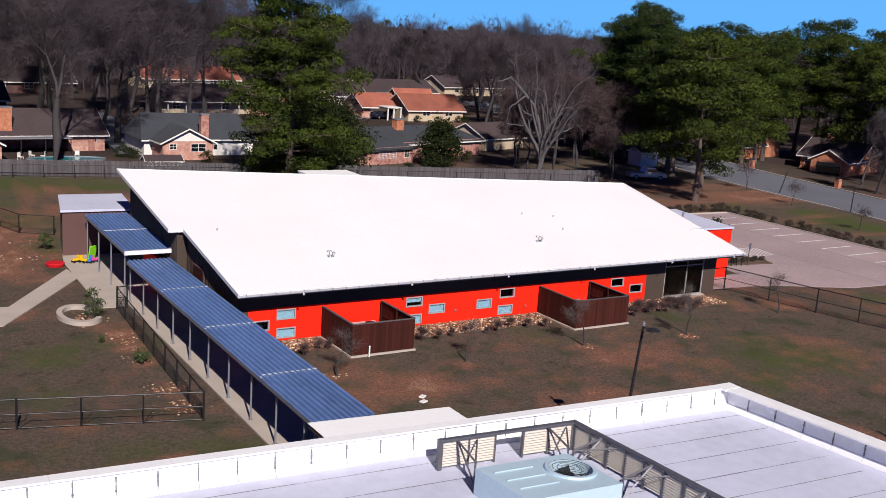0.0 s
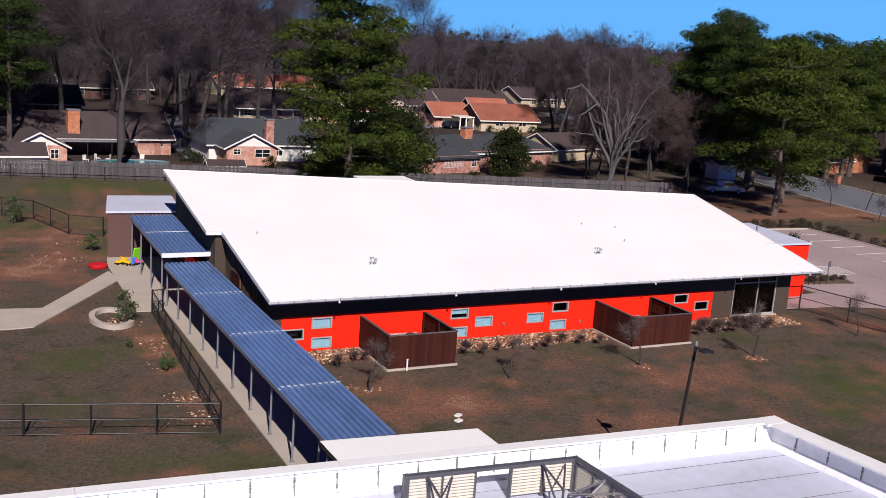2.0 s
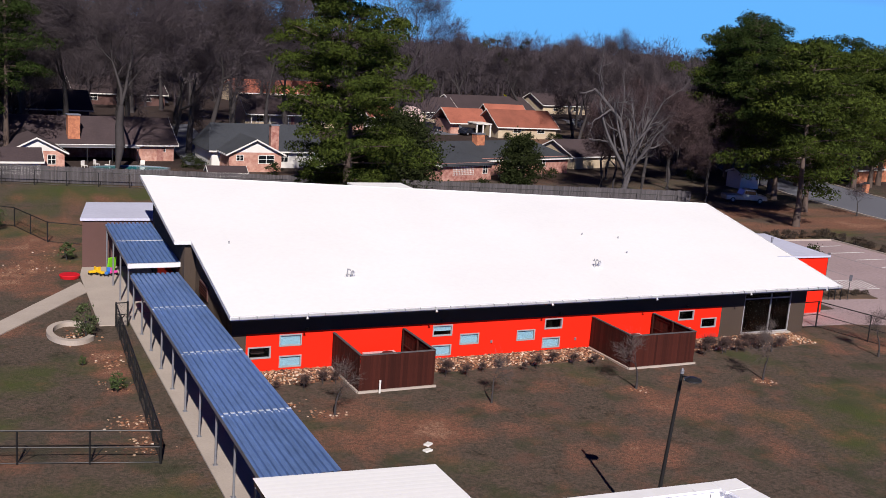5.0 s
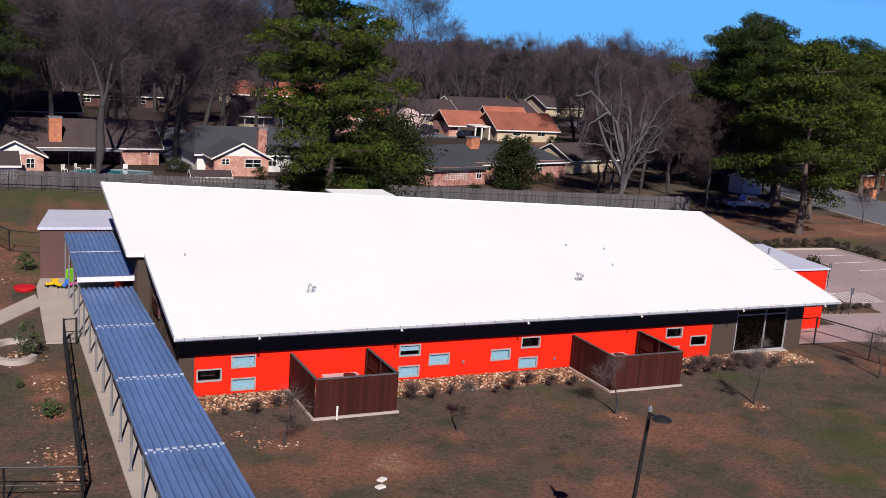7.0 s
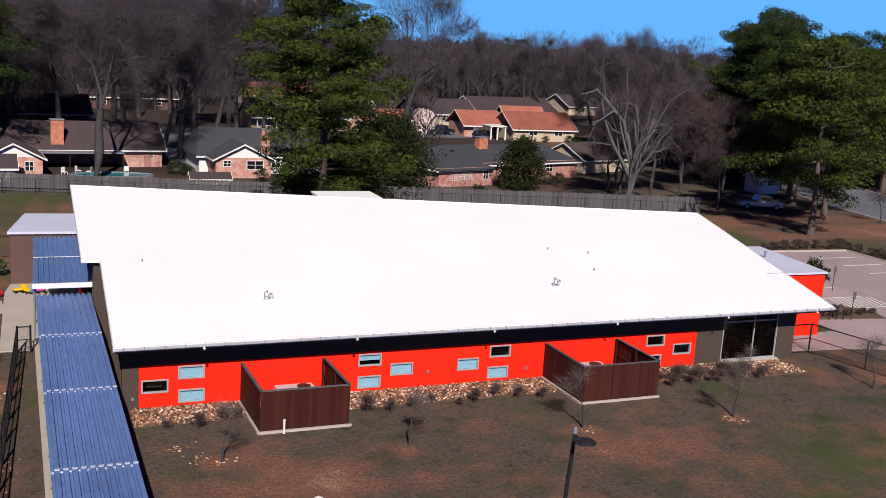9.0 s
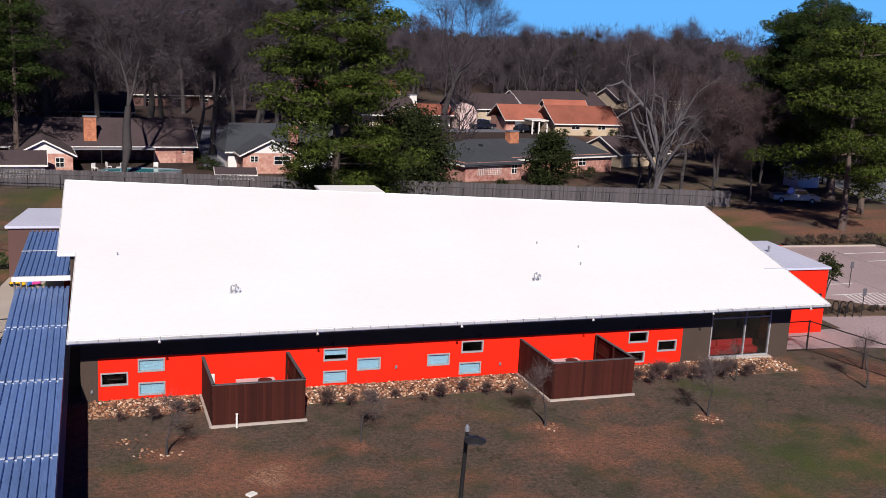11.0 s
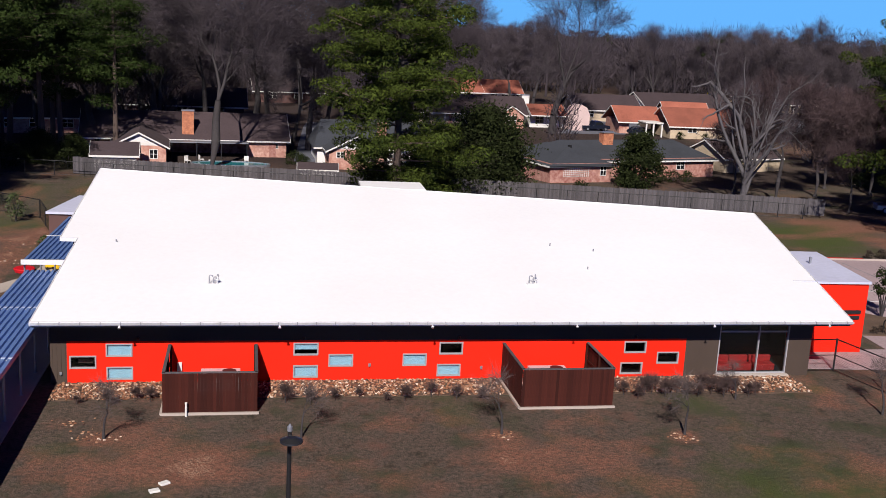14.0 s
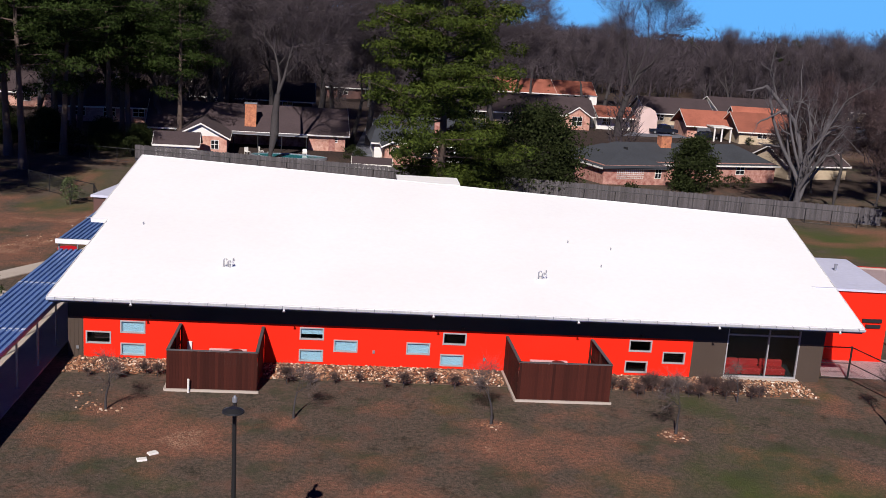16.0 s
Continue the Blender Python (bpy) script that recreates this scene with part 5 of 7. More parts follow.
L = Local(-10.9, 73.2, 3, size=1.0)
hs = thing("garden_shed", "white garden shed with a brown shingle roof by the fence", "shed", tuple(L.m @ Vector((2.4, 1.5, 0))), "garden sheds")
house_walls(L, 0, 4.9, 0, 3.6, 1.65, hs, M_WHITE, "x", 1.2)
gable_roof(L, 0, 4.9, 0, 3.6, 1.65, 1.2, 0.3, hs, M_SHINGLEBROWN, "x")
L = Local(12.6, 71.0, -3, size=0.95)
hs = thing("garden_shed", "low white shed with a brown roof beside the back fence", "shed", tuple(L.m @ Vector((2.6, 1.2, 0))), "garden sheds")
house_walls(L, 0, 4.6, 0, 2.4, 0.85, hs, M_WHITE, "x", 0.6)
gable_roof(L, 0, 4.6, 0, 2.4, 0.85, 0.6, 0.25, hs, M_SHINGLEBROWN, "x")

bm = bmesh.new()
PX, PY = 4.6, 78.2
PZ = ground_z(PX, PY)
pool = thing("swimming_pool", "turquoise garden pool with a pale rim", "pool", (PX, PY, PZ))
ring = [(PX + 4.2 * math.cos(t) * (1 + 0.12 * math.cos(2 * t)), PY + 1.9 * math.sin(t)) for t in [2 * math.pi * i / 36 for i in range(36)]]
prism(bm, ring, PZ - 0.6, PZ + 0.3)
part("water", bm, M_POOL, pool)
bm = bmesh.new()
for i in range(36):
    (x0, y0), (x1, y1) = ring[i], ring[(i + 1) % 36]
    q = [(x0, y0), (PX + (x0 - PX) * 1.03, PY + (y0 - PY) * 1.05), (PX + (x1 - PX) * 1.03, PY + (y1 - PY) * 1.05), (x1, y1)]
    prism(bm, q[::-1], PZ - 0.6, PZ + 0.38)
bmesh.ops.recalc_face_normals(bm, faces=bm.faces[:])
part("rim", bm, M_STEEL, pool, "grey pool rim")
for k, (x, y) in enumerate(((-0.6, 79.6), (1.0, 81.0), (6.5, 81.2), (2.2, 80.4))):
    gc = thing("patio_chair", "white plastic patio chair by the pool", "chair", (x, y, ground_z(x, y)), "patio chairs")
    m = pose(x, y, ground_z(x, y), 0, 0, 40 + 70 * k)
    bm = bmesh.new()
    box(bm, -0.28, 0.28, -0.28, 0.28, 0.36, 0.42, m)
    part("seat", bm, M_WHITE, gc)
    bm = bmesh.new()
    box(bm, -0.28, 0.28, 0.24, 0.3, 0.42, 0.95, m)
    part("backrest", bm, M_WHITE, gc)
    for dx in (-0.25, 0.2):
        for dy in (-0.26, 0.22):
            bm = bmesh.new()
            box(bm, dx, dx + 0.05, dy, dy + 0.05, -0.03, 0.36, m)
            part("leg", bm, M_WHITE, gc)

# house with a pink brick gable before a dark hipped roof
L = Local(16.55, 77.4, 2, size=0.86)
hs = thing("house", "pink brick house with a white gable and dark roof", "house", tuple(L.m @ Vector((4, 6, 0))))
house_walls(L, 0, 8.0, 0, 5, 2.95, hs, M_BRICKPINK, "y", 2.0, gable_mt=M_WHITE)
gable_roof(L, 0, 8.0, 0, 8, 2.95, 2.0, 0.55, hs, M_SHINGLEGREY, "y")
house_walls(L, -1.2, 17.0, 5.2, 15, 2.95, hs, M_WHITE)
gable_roof(L, -1.2, 17.0, 5.2, 15, 2.95, 3.3, 0.6, hs, M_SHINGLEGREY, "x", 1.5)
house_window(L, 1.1, 1.75, 1.0, 0.75, 0, hs)
house_window(L, 4.5, 1.35, 2.3, 1.15, 0, hs)
house_window(L, 9.6, 0.9, 1.2, 1.5, 5.2, hs)
house_door(L, 11.6, 5.2, hs)
chimney(L, 7.6, 4.0, 1.25, 1.0, 1.5, 6.6, hs, M_BRICKRED)

# dark grey roofed house
L = Local(42.6, 69.3, 16, size=(0.78, 0.78, 0.86))
hs = thing("house", "long brick house with a dark grey hipped roof", "house", tuple(L.m @ Vector((18, 7, 0))))
house_walls(L, 0, 11.5, 0, 9, 2.7, hs, M_BRICKRED)
house_walls(L, 11.5, 36, 4.2, 14, 2.7, hs, M_BRICKRED)
gable_roof(L, 0, 11.5, 0, 15, 2.6, 2.0, 0.6, hs, M_SHINGLEGREY, "y", 5.0)
gable_roof(L, 3, 36, 4.2, 16, 2.62, 2.3, 0.6, hs, M_SHINGLEGREY, "x", 5.2)
chimney(L, 15.5, 8.5, 2.0, 1.3, 3.0, 6.1, hs, M_BRICKORANGE)
bm = bmesh.new()
for i in range(14):
    L.box(bm, 2.4 + i * 0.36, 2.44 + i * 0.36, -0.09, -0.05, 0.8, 2.3)
for i in range(6):
    L.box(bm, 2.4, 7.2, -0.095, -0.055, 0.85 + i * 0.28, 0.88 + i * 0.28)
part("trellis", bm, M_WHITE, hs, "white garden trellis on the wall")
house_window(L, 9.4, 0.9, 1.0, 1.4, 0, hs)
house_window(L, 22.0, 1.0, 1.6, 1.2, 4.2, hs)
house_window(L, 28.0, 1.0, 1.6, 1.2, 4.2, hs)
house_door(L, 13.0, 4.2, hs)
for x in (11.9, 15.0):
    bm = bmesh.new()
    L.box(bm, x, x + 0.14, 1.6, 1.74, -0.1, 2.55)
    part("porch_post", bm, M_WHITE, hs)
for x, y in ((6.5, 5.0), (12.5, 9.5), (27, 9.5)):
    bm = bmesh.new()
    L.box(bm, x, x + 0.5, y, y + 0.5, 3.0, 4.7)
    part("roof_vent", bm, M_DARKMETAL, hs, "dark roof vent")
L2 = Local(72.5, 84.5, 16, size=0.85)
hs = thing("house", "low outbuilding with a dull brown roof beside the fence", "house", tuple(L2.m @ Vector((6, 5, 0))))
house_walls(L2, 0, 12, 0, 10, 2.5, hs, M_BRICKTAN, "x", 2.4)
gable_roof(L2, 0, 12, 0, 10, 2.5, 2.4, 0.5, hs, M_SHINGLEBROWN, "x")

# terracotta roofed house with a carport
L = Local(81.0, 124.9, 1, size=(0.85, 0.9, 0.95))
hs = thing("house", "tan brick house with a terracotta shingle roof and carport", "house", tuple(L.m @ Vector((8, 6, 0))))
house_walls(L, 0, 15.5, 0, 10, 2.6, hs, M_BRICKTAN, "x", 2.9, gable_mt=M_SHINGLEBROWN)
gable_roof(L, 0, 15.5, 0, 10, 2.6, 2.9, 0.6, hs, M_SHINGLERED, "x")
house_walls(L, 4.0, 12, 8, 15, 2.8, hs, M_BRICKPINK)
gable_roof(L, 3.0, 13, 8, 16, 3.0, 3.1, 0.5, hs, M_SHINGLERED, "x")
house_walls(L, -9.0, -6.8, 6, 14, 2.6, hs, M_BRICKPINK)
gable_roof(L, -9.2, 0.4, 5.5, 14.5, 2.6, 2.5, 0.5, hs, M_SHINGLERED, "x")
bm = bmesh.new()
L.box(bm, -5.2, -1.2, 1.0, 5.2, 2.55, 2.75)
part("carport_roof", bm, M_WHITE, hs, "white carport roof")
for x in (-5.0, -3.4, -1.5):
    bm = bmesh.new()
    L.box(bm, x, x + 0.28, 1.2, 1.48, -0.2, 2.55)
    part("carport_post", bm, M_WHITE, hs)
for x in (4.0, 10.4):
    house_window(L, x, 1.2, 1.9, 0.95, 0, hs)

# long brown roofed house with a pink gable
L = Local(33.6, 132.2, 3, size=(0.7, 0.7, 0.88))
hs = thing("house", "long ranch house with a brown roof and white porch", "house", tuple(L.m @ Vector((16, 6, 0))))
house_walls(L, 0, 33, 2.2, 13, 2.9, hs, M_BRICKTAN, "x", 3.0)
gable_roof(L, 0, 33, 0.4, 13, 2.9, 3.2, 0.6, hs, M_SHINGLEBROWN, "x")
house_walls(L, 25, 31.5, -1.8, 5, 2.9, hs, M_BRICKPINK, "y", 1.7)
gable_roof(L, 25, 31.5, -1.8, 6, 2.9, 1.7, 0.5, hs, M_SHINGLEBROWN, "y")
house_window(L, 26.8, 0.8, 2.6, 1.7, -1.8, hs, M_BRICKRED)
chimney(L, 33.2, 6, 2.0, 1.6, 0, 6.4, hs, M_WHITE)
for x in (1, 6, 11, 16, 21):
    bm = bmesh.new()
    L.box(bm, x, x + 0.22, 0.5, 0.72, -0.2, 2.85)
    part("porch_post", bm, M_WHITE, hs)
house_window(L, 3, 0.9, 1.8, 1.4, 2.2, hs)
house_window(L, 17, 0.9, 1.8, 1.4, 2.2, hs)
house_door(L, 12.5, 2.2, hs, M_BRICKRED)
L = Local(57.6, 133.5, 3, size=(0.76, 0.76, 0.9))
hs = thing("shed", "pink barn-roofed garden shed", "shed", tuple(L.m @ Vector((11.7, 3, 0))))
bm = bmesh.new()
prof = [(9.5, -0.2), (14, -0.2), (14, 3.2), (13.2, 4.6), (11.75, 5.2), (10.3, 4.6), (9.5, 3.2)]
a = [bm.verts.new(L.m @ Vector((x, -2, z))) for x, z in prof]
b = [bm.verts.new(L.m @ Vector((x, 3, z))) for x, z in prof]
bm.faces.new(a)
bm.faces.new(b[::-1])
for i in range(7):
    bm.faces.new((a[i], b[i], b[(i + 1) % 7], a[(i + 1) % 7]))
bmesh.ops.recalc_face_normals(bm, faces=bm.faces[:])
part("wall", bm, material("pink_shed_paint", (0.6, 0.45, 0.42), 0.8, vary=0.15), hs)
hs = thing("house", "small white porch house with a terracotta roof", "house", tuple(L.m @ Vector((4, 6, 0))))
house_walls(L, 0.5, 9, 3, 10, 2.8, hs, M_WHITE, "x", 1.8)
gable_roof(L, 0.5, 9, 1, 10, 2.8, 1.8, 0.5, hs, M_SHINGLERED, "x")
house_window(L, 2, 0.9, 2.0, 1.3, 3, hs)
house_window(L, 5.5, 0.9, 2.0, 1.3, 3, hs)

# further roofs among the trees
FAR_HOUSES = [(46, 189, 8, 15, 9, M_SHINGLERED, M_BRICKTAN, "terracotta"), (62, 192, 6, 9, 8, M_SHINGLERED, M_WHITE, "terracotta"), (92, 165, 8, 22, 11, M_SHINGLEBROWN, M_WHITE, "brown"),
              (72, 152, 5, 14, 9, M_SHINGLEBROWN, M_BRICKTAN, "brown"), (-14, 128, 3, 20, 10, M_SHINGLEBROWN, M_PLUM, "brown"), (-42, 118, 6, 16, 10, M_SHINGLEBROWN, M_BRICKPINK, "brown"),
              (-30, 104, 14, 14, 9, M_SHINGLEBROWN, M_BRICKPINK, "brown"), (8, 168, 5, 18, 10, M_SHINGLEBROWN, M_PLUM, "brown"), (130, 190, 8, 24, 11, M_SHINGLEBROWN, M_BRICKTAN, "brown")]
for x, y, a, ln, dp, rm, wm, word in FAR_HOUSES:
    L = Local(x, y, a)
    hs = thing("house", "far low house with a %s roof among bare trees" % word, "house", tuple(L.m @ Vector((ln / 2, dp / 2, 0))), "far houses")
    house_walls(L, 0, ln, 0, dp, 2.6, hs, wm, "x", 2.6)
    gable_roof(L, 0, ln, 0, dp, 2.6, 2.6, 0.6, hs, rm, "x")
    for k in range(3):
        house_window(L, ln * (0.15 + 0.3 * k), 0.9, 1.6, 1.2, 0, hs)

# brick houses across the street
for x, y, a in ((117.5, 66.5, -74), (122, 38, -78), (115.5, 86.0, -76)):
    L = Local(x, y, a, size=0.85)
    hs = thing("house", "brown-roofed orange brick house across the street", "house", tuple(L.m @ Vector((14, 6, 0))), "houses across the street")
    house_walls(L, 9, 20, 0, 12, 2.8, hs, M_BRICKORANGE, "x", 3.0)
    gable_roof(L, 9, 20, 0, 12, 2.8, 3.0, 0.7, hs, M_SHINGLEBROWN, "x")
    house_walls(L, 13, 20, -4.5, 2, 2.8, hs, M_BRICKORANGE, "y", 1.9)
    gable_roof(L, 13, 20, -4.5, 5, 2.8, 1.9, 0.5, hs, M_SHINGLEBROWN, "y")
    chimney(L, 11.0, 7.0, 1.4, 1.0, 3.0, 6.6, hs, M_BRICKORANGE)
    house_window(L, 10, 0.9, 2, 1.3, 0, hs)
    bm = bmesh.new()
    L.box(bm, 14.2, 18.8, -4.56, -4.51, 0.0, 2.2)
    part("garage_door", bm, M_DARKGLASS, hs, "dark garage door")
L = Local(87.0, 62.8, 0)
hs = thing("garden_shed", "small white shed with a brick side under the pines", "shed", tuple(L.m @ Vector((1.6, 1.5, 0))), "garden sheds")
house_walls(L, 0, 3.4, 0, 3, 2.3, hs, M_WHITE)
gable_roof(L, 0, 3.4, 0, 3, 2.3, 0.5, 0.2, hs, M_SHINGLEBROWN, "x")

# ---- streets and parking ----
bm = bmesh.new()
near_edge = [(84.0, -20), (86.8, 18.9), (88.3, 29), (89.2, 42), (91.2, 56), (98, 78), (108, 96), (122, 122), (140, 150)]
far_edge = [(98.5, -20), (101.2, 19), (102.6, 31), (104.6, 43), (106.8, 57), (111.5, 76), (121, 93), (134, 115), (152, 144)]
for (a, b, c, d) in zip(near_edge, near_edge[1:], far_edge[1:], far_edge):
    prism(bm, [a, d, c, b], -0.15, 0.012)
bmesh.ops.recalc_face_normals(bm, faces=bm.faces[:])
solid("road", bm, M_ASPHALT, "blue-grey asphalt street with worn surface", "road", kind="structure")
for nm, edge, s in (("kerb_1", near_edge, -1), ("kerb_2", far_edge, 1)):
    bm = bmesh.new()
    for a, b in zip(edge, edge[1:]):
        prism(bm, [a, b, (b[0] + s * 0.3, b[1]), (a[0] + s * 0.3, a[1])], -0.1, 0.13)
    bmesh.ops.recalc_face_normals(bm, faces=bm.faces[:])
    solid(nm, bm, M_CONCRETE, "pale concrete kerb beside the street", "kerb", kind="structure")
bm = bmesh.new()
for pts in ([(12.6, 84.0), (18.1, 84.5), (22.5, 124), (32, 209), (26.4, 207), (15.6, 123)], [(60.6, 127.0), (78.2, 129.5), (91, 170), (80, 164)], [(113, 139.5), (122, 144), (133, 172), (126, 174)]):
    prism(bm, pts, -0.1, lambda x, y: ground_z(x, y) + 0.012)
solid("road_side_street", bm, M_ASPHALT, "grey side street and driveways between the houses", "road", kind="structure")

lot = [(38.30, 1.11), (43.40, 0.69), (46.69, -0.34), (51.85, -2.60), (58.26, -2.98), (69.60, -5.90), (69.10, 27.96), (53.34, 28.85), (46.92, 28.08), (45.88, 13.32), (45.37, 4.37), (39.58, 4.40)]
bm = bmesh.new()
prism(bm, lot[::1], -0.15, 0.016)
bmesh.ops.recalc_face_normals(bm, faces=bm.faces[:])
solid("parking_lot", bm, M_PARKING, "pinkish-grey concrete parking lot with white stall lines", "parking lot", kind="structure")
marks = thing("stall_marking", "worn white painted parking stall lines", "road marking", (66, 13, 0.02), kind="structure")
for i in range(10):
    bm = bmesh.new()
    y = 25.4 - i * 3.1
    box(bm, 63.2 + 0.06 * i, 67.8 + 0.06 * i, y - 0.08, y + 0.08, 0.016, 0.021)
    part("line", bm, M_WHITEPAINT, marks)
for i in range(4):
    bm = bmesh.new()
    box(bm, 51.1, 55.5, 9.3 + i * 3.0 - 0.07, 9.3 + i * 3.0 + 0.07, 0.016, 0.021)
    part("line", bm, M_WHITEPAINT, marks)
for i in range(10):
    bm = bmesh.new()
    prism(bm, [(51.4 + i * 0.45, 9.6), (51.53 + i * 0.45, 9.6), (52.2 + i * 0.45, 12.1), (52.07 + i * 0.45, 12.1)], 0.0165, 0.0215)
    part("hatching", bm, M_WHITEPAINT, marks)
bm = bmesh.new()
for a, b in zip(lot[5:9], lot[6:10]):
    d = (Vector(b) - Vector(a)).normalized()
    n = Vector((d.y, -d.x)) * 0.16
    prism(bm, [a, b, (b[0] + n.x, b[1] + n.y), (a[0] + n.x, a[1] + n.y)], -0.1, 0.16)
bmesh.ops.recalc_face_normals(bm, faces=bm.faces[:])
solid("kerb_3", bm, M_CONCRETE, "pale concrete kerb round the parking lot", "kerb", kind="structure")
bm = bmesh.new()
prism(bm, [(53.34, 28.86), (58.93, 28.54), (58.92, 28.81), (53.33, 29.14)], -0.1, 0.18)
solid("kerb_4", bm, M_REDPAINT, "red painted fire-lane kerb", "kerb", kind="structure")
bm = bmesh.new()
prism(bm, [(45.48, 7.19), (52.00, 6.33), (52.37, 8.51), (48.17, 12.60), (46.07, 12.93)], 0.0, 0.1)
solid("planting_island", bm, M_EARTH, "dark mulch planting island in the parking lot", "planting bed", kind="structure")
for x in (56.4, 62.8):
    bm = bmesh.new()
    box(bm, x - 0.05, x + 0.05, -2.4, 27.6, 0.0165, 0.02)
    part("joint", bm, M_SEAM, marks, "dark expansion joint")
hedge = put(leafy("hedge_shrub", 41, 0.95, 1.1, "small clipped dark red-green hedge shrub", material("hedge_leaves", (0.05, 0.034, 0.022), 0.7, vary=0.4, rand=0.5, bump=0), 26, 44, 0.05), 70.4, 2.6)
tagged(hedge, group="hedge along the parking lot")
for i in range(1, 22):
    if i != 14:
        placed(hedge, 70.3 - 0.12 * (i % 3), 2.6 + i * 1.3 + 0.12 * (i * 5 % 3), 0.8 + 0.3 * ((i * 7) % 5) / 5, i * 47)
for i in range(8):
    placed(hedge, 60.0 + i * 1.35, 29.3 + 0.2 * (i % 3), 0.8 + 0.1 * (i % 4), i * 77)
put(leafy("young_evergreen_tree", 42, 3.4, 1.9, "young round-headed evergreen tree in the lot island", None, 34, 46, 0.09, "tree", 0.5), 49.5, 11.3, 0)
for i in range(9):
    placed(hedge, 46.6 + i * 0.66, 7.5 + 0.3 * (i % 2), 0.55, i * 31)

# ---- timber service enclosures ----
def board_mesh(w, h, t=0.02):
    bm = bmesh.new()
    box(bm, 0, w - 0.002, -t, 0, 0, h)
    bevel(bm, 0.003)
    return mesh_of("board", bm, M_CEDAR)


BOARD = board_mesh(0.14, 1.93)


def enclosure(x0, x1, label):
    e = thing("timber_enclosure", label, "enclosure", ((x0 + x1) / 2, -2.1, 0), "service enclosures")
    y0, y1, h = -4.3, -0.12, 2.02
    runs = (("front_panel", (x0, y0), (x1, y0)), ("side_panel", (x0, y1), (x0, y0 + 0.03)), ("side_panel", (x1, y0 + 0.03), (x1, y1)))
    for nm, a, b in runs:
        a, b = Vector(a), Vector(b)
        d = (b - a).normalized()
        n = Vector((-d.y, d.x))
        ln = (b - a).length
        bm = bmesh.new()
        for z in (0.25, 1.0, 1.75):
            q = [a + n * 0.003, b + n * 0.003, b + n * 0.045, a + n * 0.045]
            prism(bm, [tuple(p) for p in q], z, z + 0.09)
        s = 0.05
        while s < ln:
            p = a + d * s
            q = [p + n * 0.046, p + d * 0.09 + n * 0.046, p + d * 0.09 + n * 0.135, p + n * 0.135]
            prism(bm, [tuple(v) for v in q], -0.05, h - 0.04)
            s += 2.0
        q = [a - n * 0.04 - d * 0.02, b - n * 0.04 + d * 0.02, b + n * 0.11 + d * 0.02, a + n * 0.11 - d * 0.02]
        pn = part(nm, bm, M_CEDAR, e, "dark-stained rails and posts")
        bm = bmesh.new()
        prism(bm, [tuple(v) for v in q], h - 0.036, h)
        part("cap_rail", bm, M_FENCEWOOD, pn)
        k = int(ln / 0.14)
        for i in range(k):
            p = a + d * (i * ln / k)
            piece("board", BOARD, pn, (p.x, p.y, 0.05 + 0.012 * math.sin(i * 2.3)), (0, 0, math.atan2(d.y, d.x)), (ln / k / 0.14, 1, 1))
    bm = bmesh.new()
    box(bm, x0 - 0.1, x1 + 0.1, y0 - 0.14, y0 - 0.03, -0.05, 0.09)
    box(bm, x0 - 0.14, x0 - 0.03, y0 - 0.03, y1, -0.05, 0.09)
    part("footing", bm, M_CONCRETE, e, "pale concrete footing strip")
    bm = bmesh.new()
    box(bm, x0 + 0.15, x1 - 0.15, y0 + 0.2, y1 - 0.02, -0.05, 0.05)
    part("slab", bm, M_CONCRETE, e, "concrete slab")


def condenser(x, y, w, d, h):
    c = thing("condenser_unit", "grey metal condenser unit inside the timber enclosure", "air conditioner", (x + w / 2, y + d / 2, 0.05), "condenser units")
    bm = bmesh.new()
    box(bm, x, x + w, y, y + d, 0.05, h)
    bevel(bm, 0.02)
    part("casing", bm, M_GUTTER, c)
    bm = bmesh.new()
    tube(bm, (x + w * 0.72, y + d / 2, h + 0.003), (x + w * 0.72, y + d / 2, h + 0.04), 0.34, 0.34, 20)
    part("fan_grille", bm, M_DARKMETAL, c, "dark round fan grille")
    bm = bmesh.new()
    for i in range(12):
        box(bm, x + 0.08 + i * (w - 0.2) / 12, x + 0.11 + i * (w - 0.2) / 12, y - 0.012, y - 0.002, 0.2, h - 0.1)
    part("louvre", bm, M_GUTTER, c)


enclosure(2.99, 7.24, "dark-stained timber board enclosure against the orange wall")
enclosure(19.94, 24.62, "dark-stained timber board enclosure near the entrance")
condenser(4.55, -1.55, 1.9, 0.95, 0.92)
condenser(21.2, -1.55, 2.0, 0.95, 0.92)
bm = bmesh.new()
box(bm, 3.36, 3.6, -0.12, -0.004, 0.6, 1.06)
bevel(bm, 0.01)
solid("electric_meter_box", bm, M_TRIM, "pale grey electric box on the orange wall", "meter box")
bm = bmesh.new()
tube(bm, (4.05, -4.55, -0.05), (4.05, -4.55, 0.62), 0.05, 0.05, 10)
tube(bm, (4.05, -4.55, 0.62), (4.05, -4.55, 0.66), 0.06, 0.06, 10)
solid("cleanout_pipe", bm, M_WHITE, "short white plastic standpipe by the enclosure", "pipe")
for x, z in ((12.9, 0.75), (-2.2, 0.45), (18.8, 0.55)):
    bm = bmesh.new()
    box(bm, x, x + 0.12, -0.06, -0.016, z, z + 0.16)
    tube(bm, (x + 0.06, -0.06, z + 0.05), (x + 0.06, -0.12, z + 0.02), 0.025, 0.025, 8)
    solid("wall_tap", bm, M_STEEL, "small metal tap box on the wall", "tap", "wall taps")

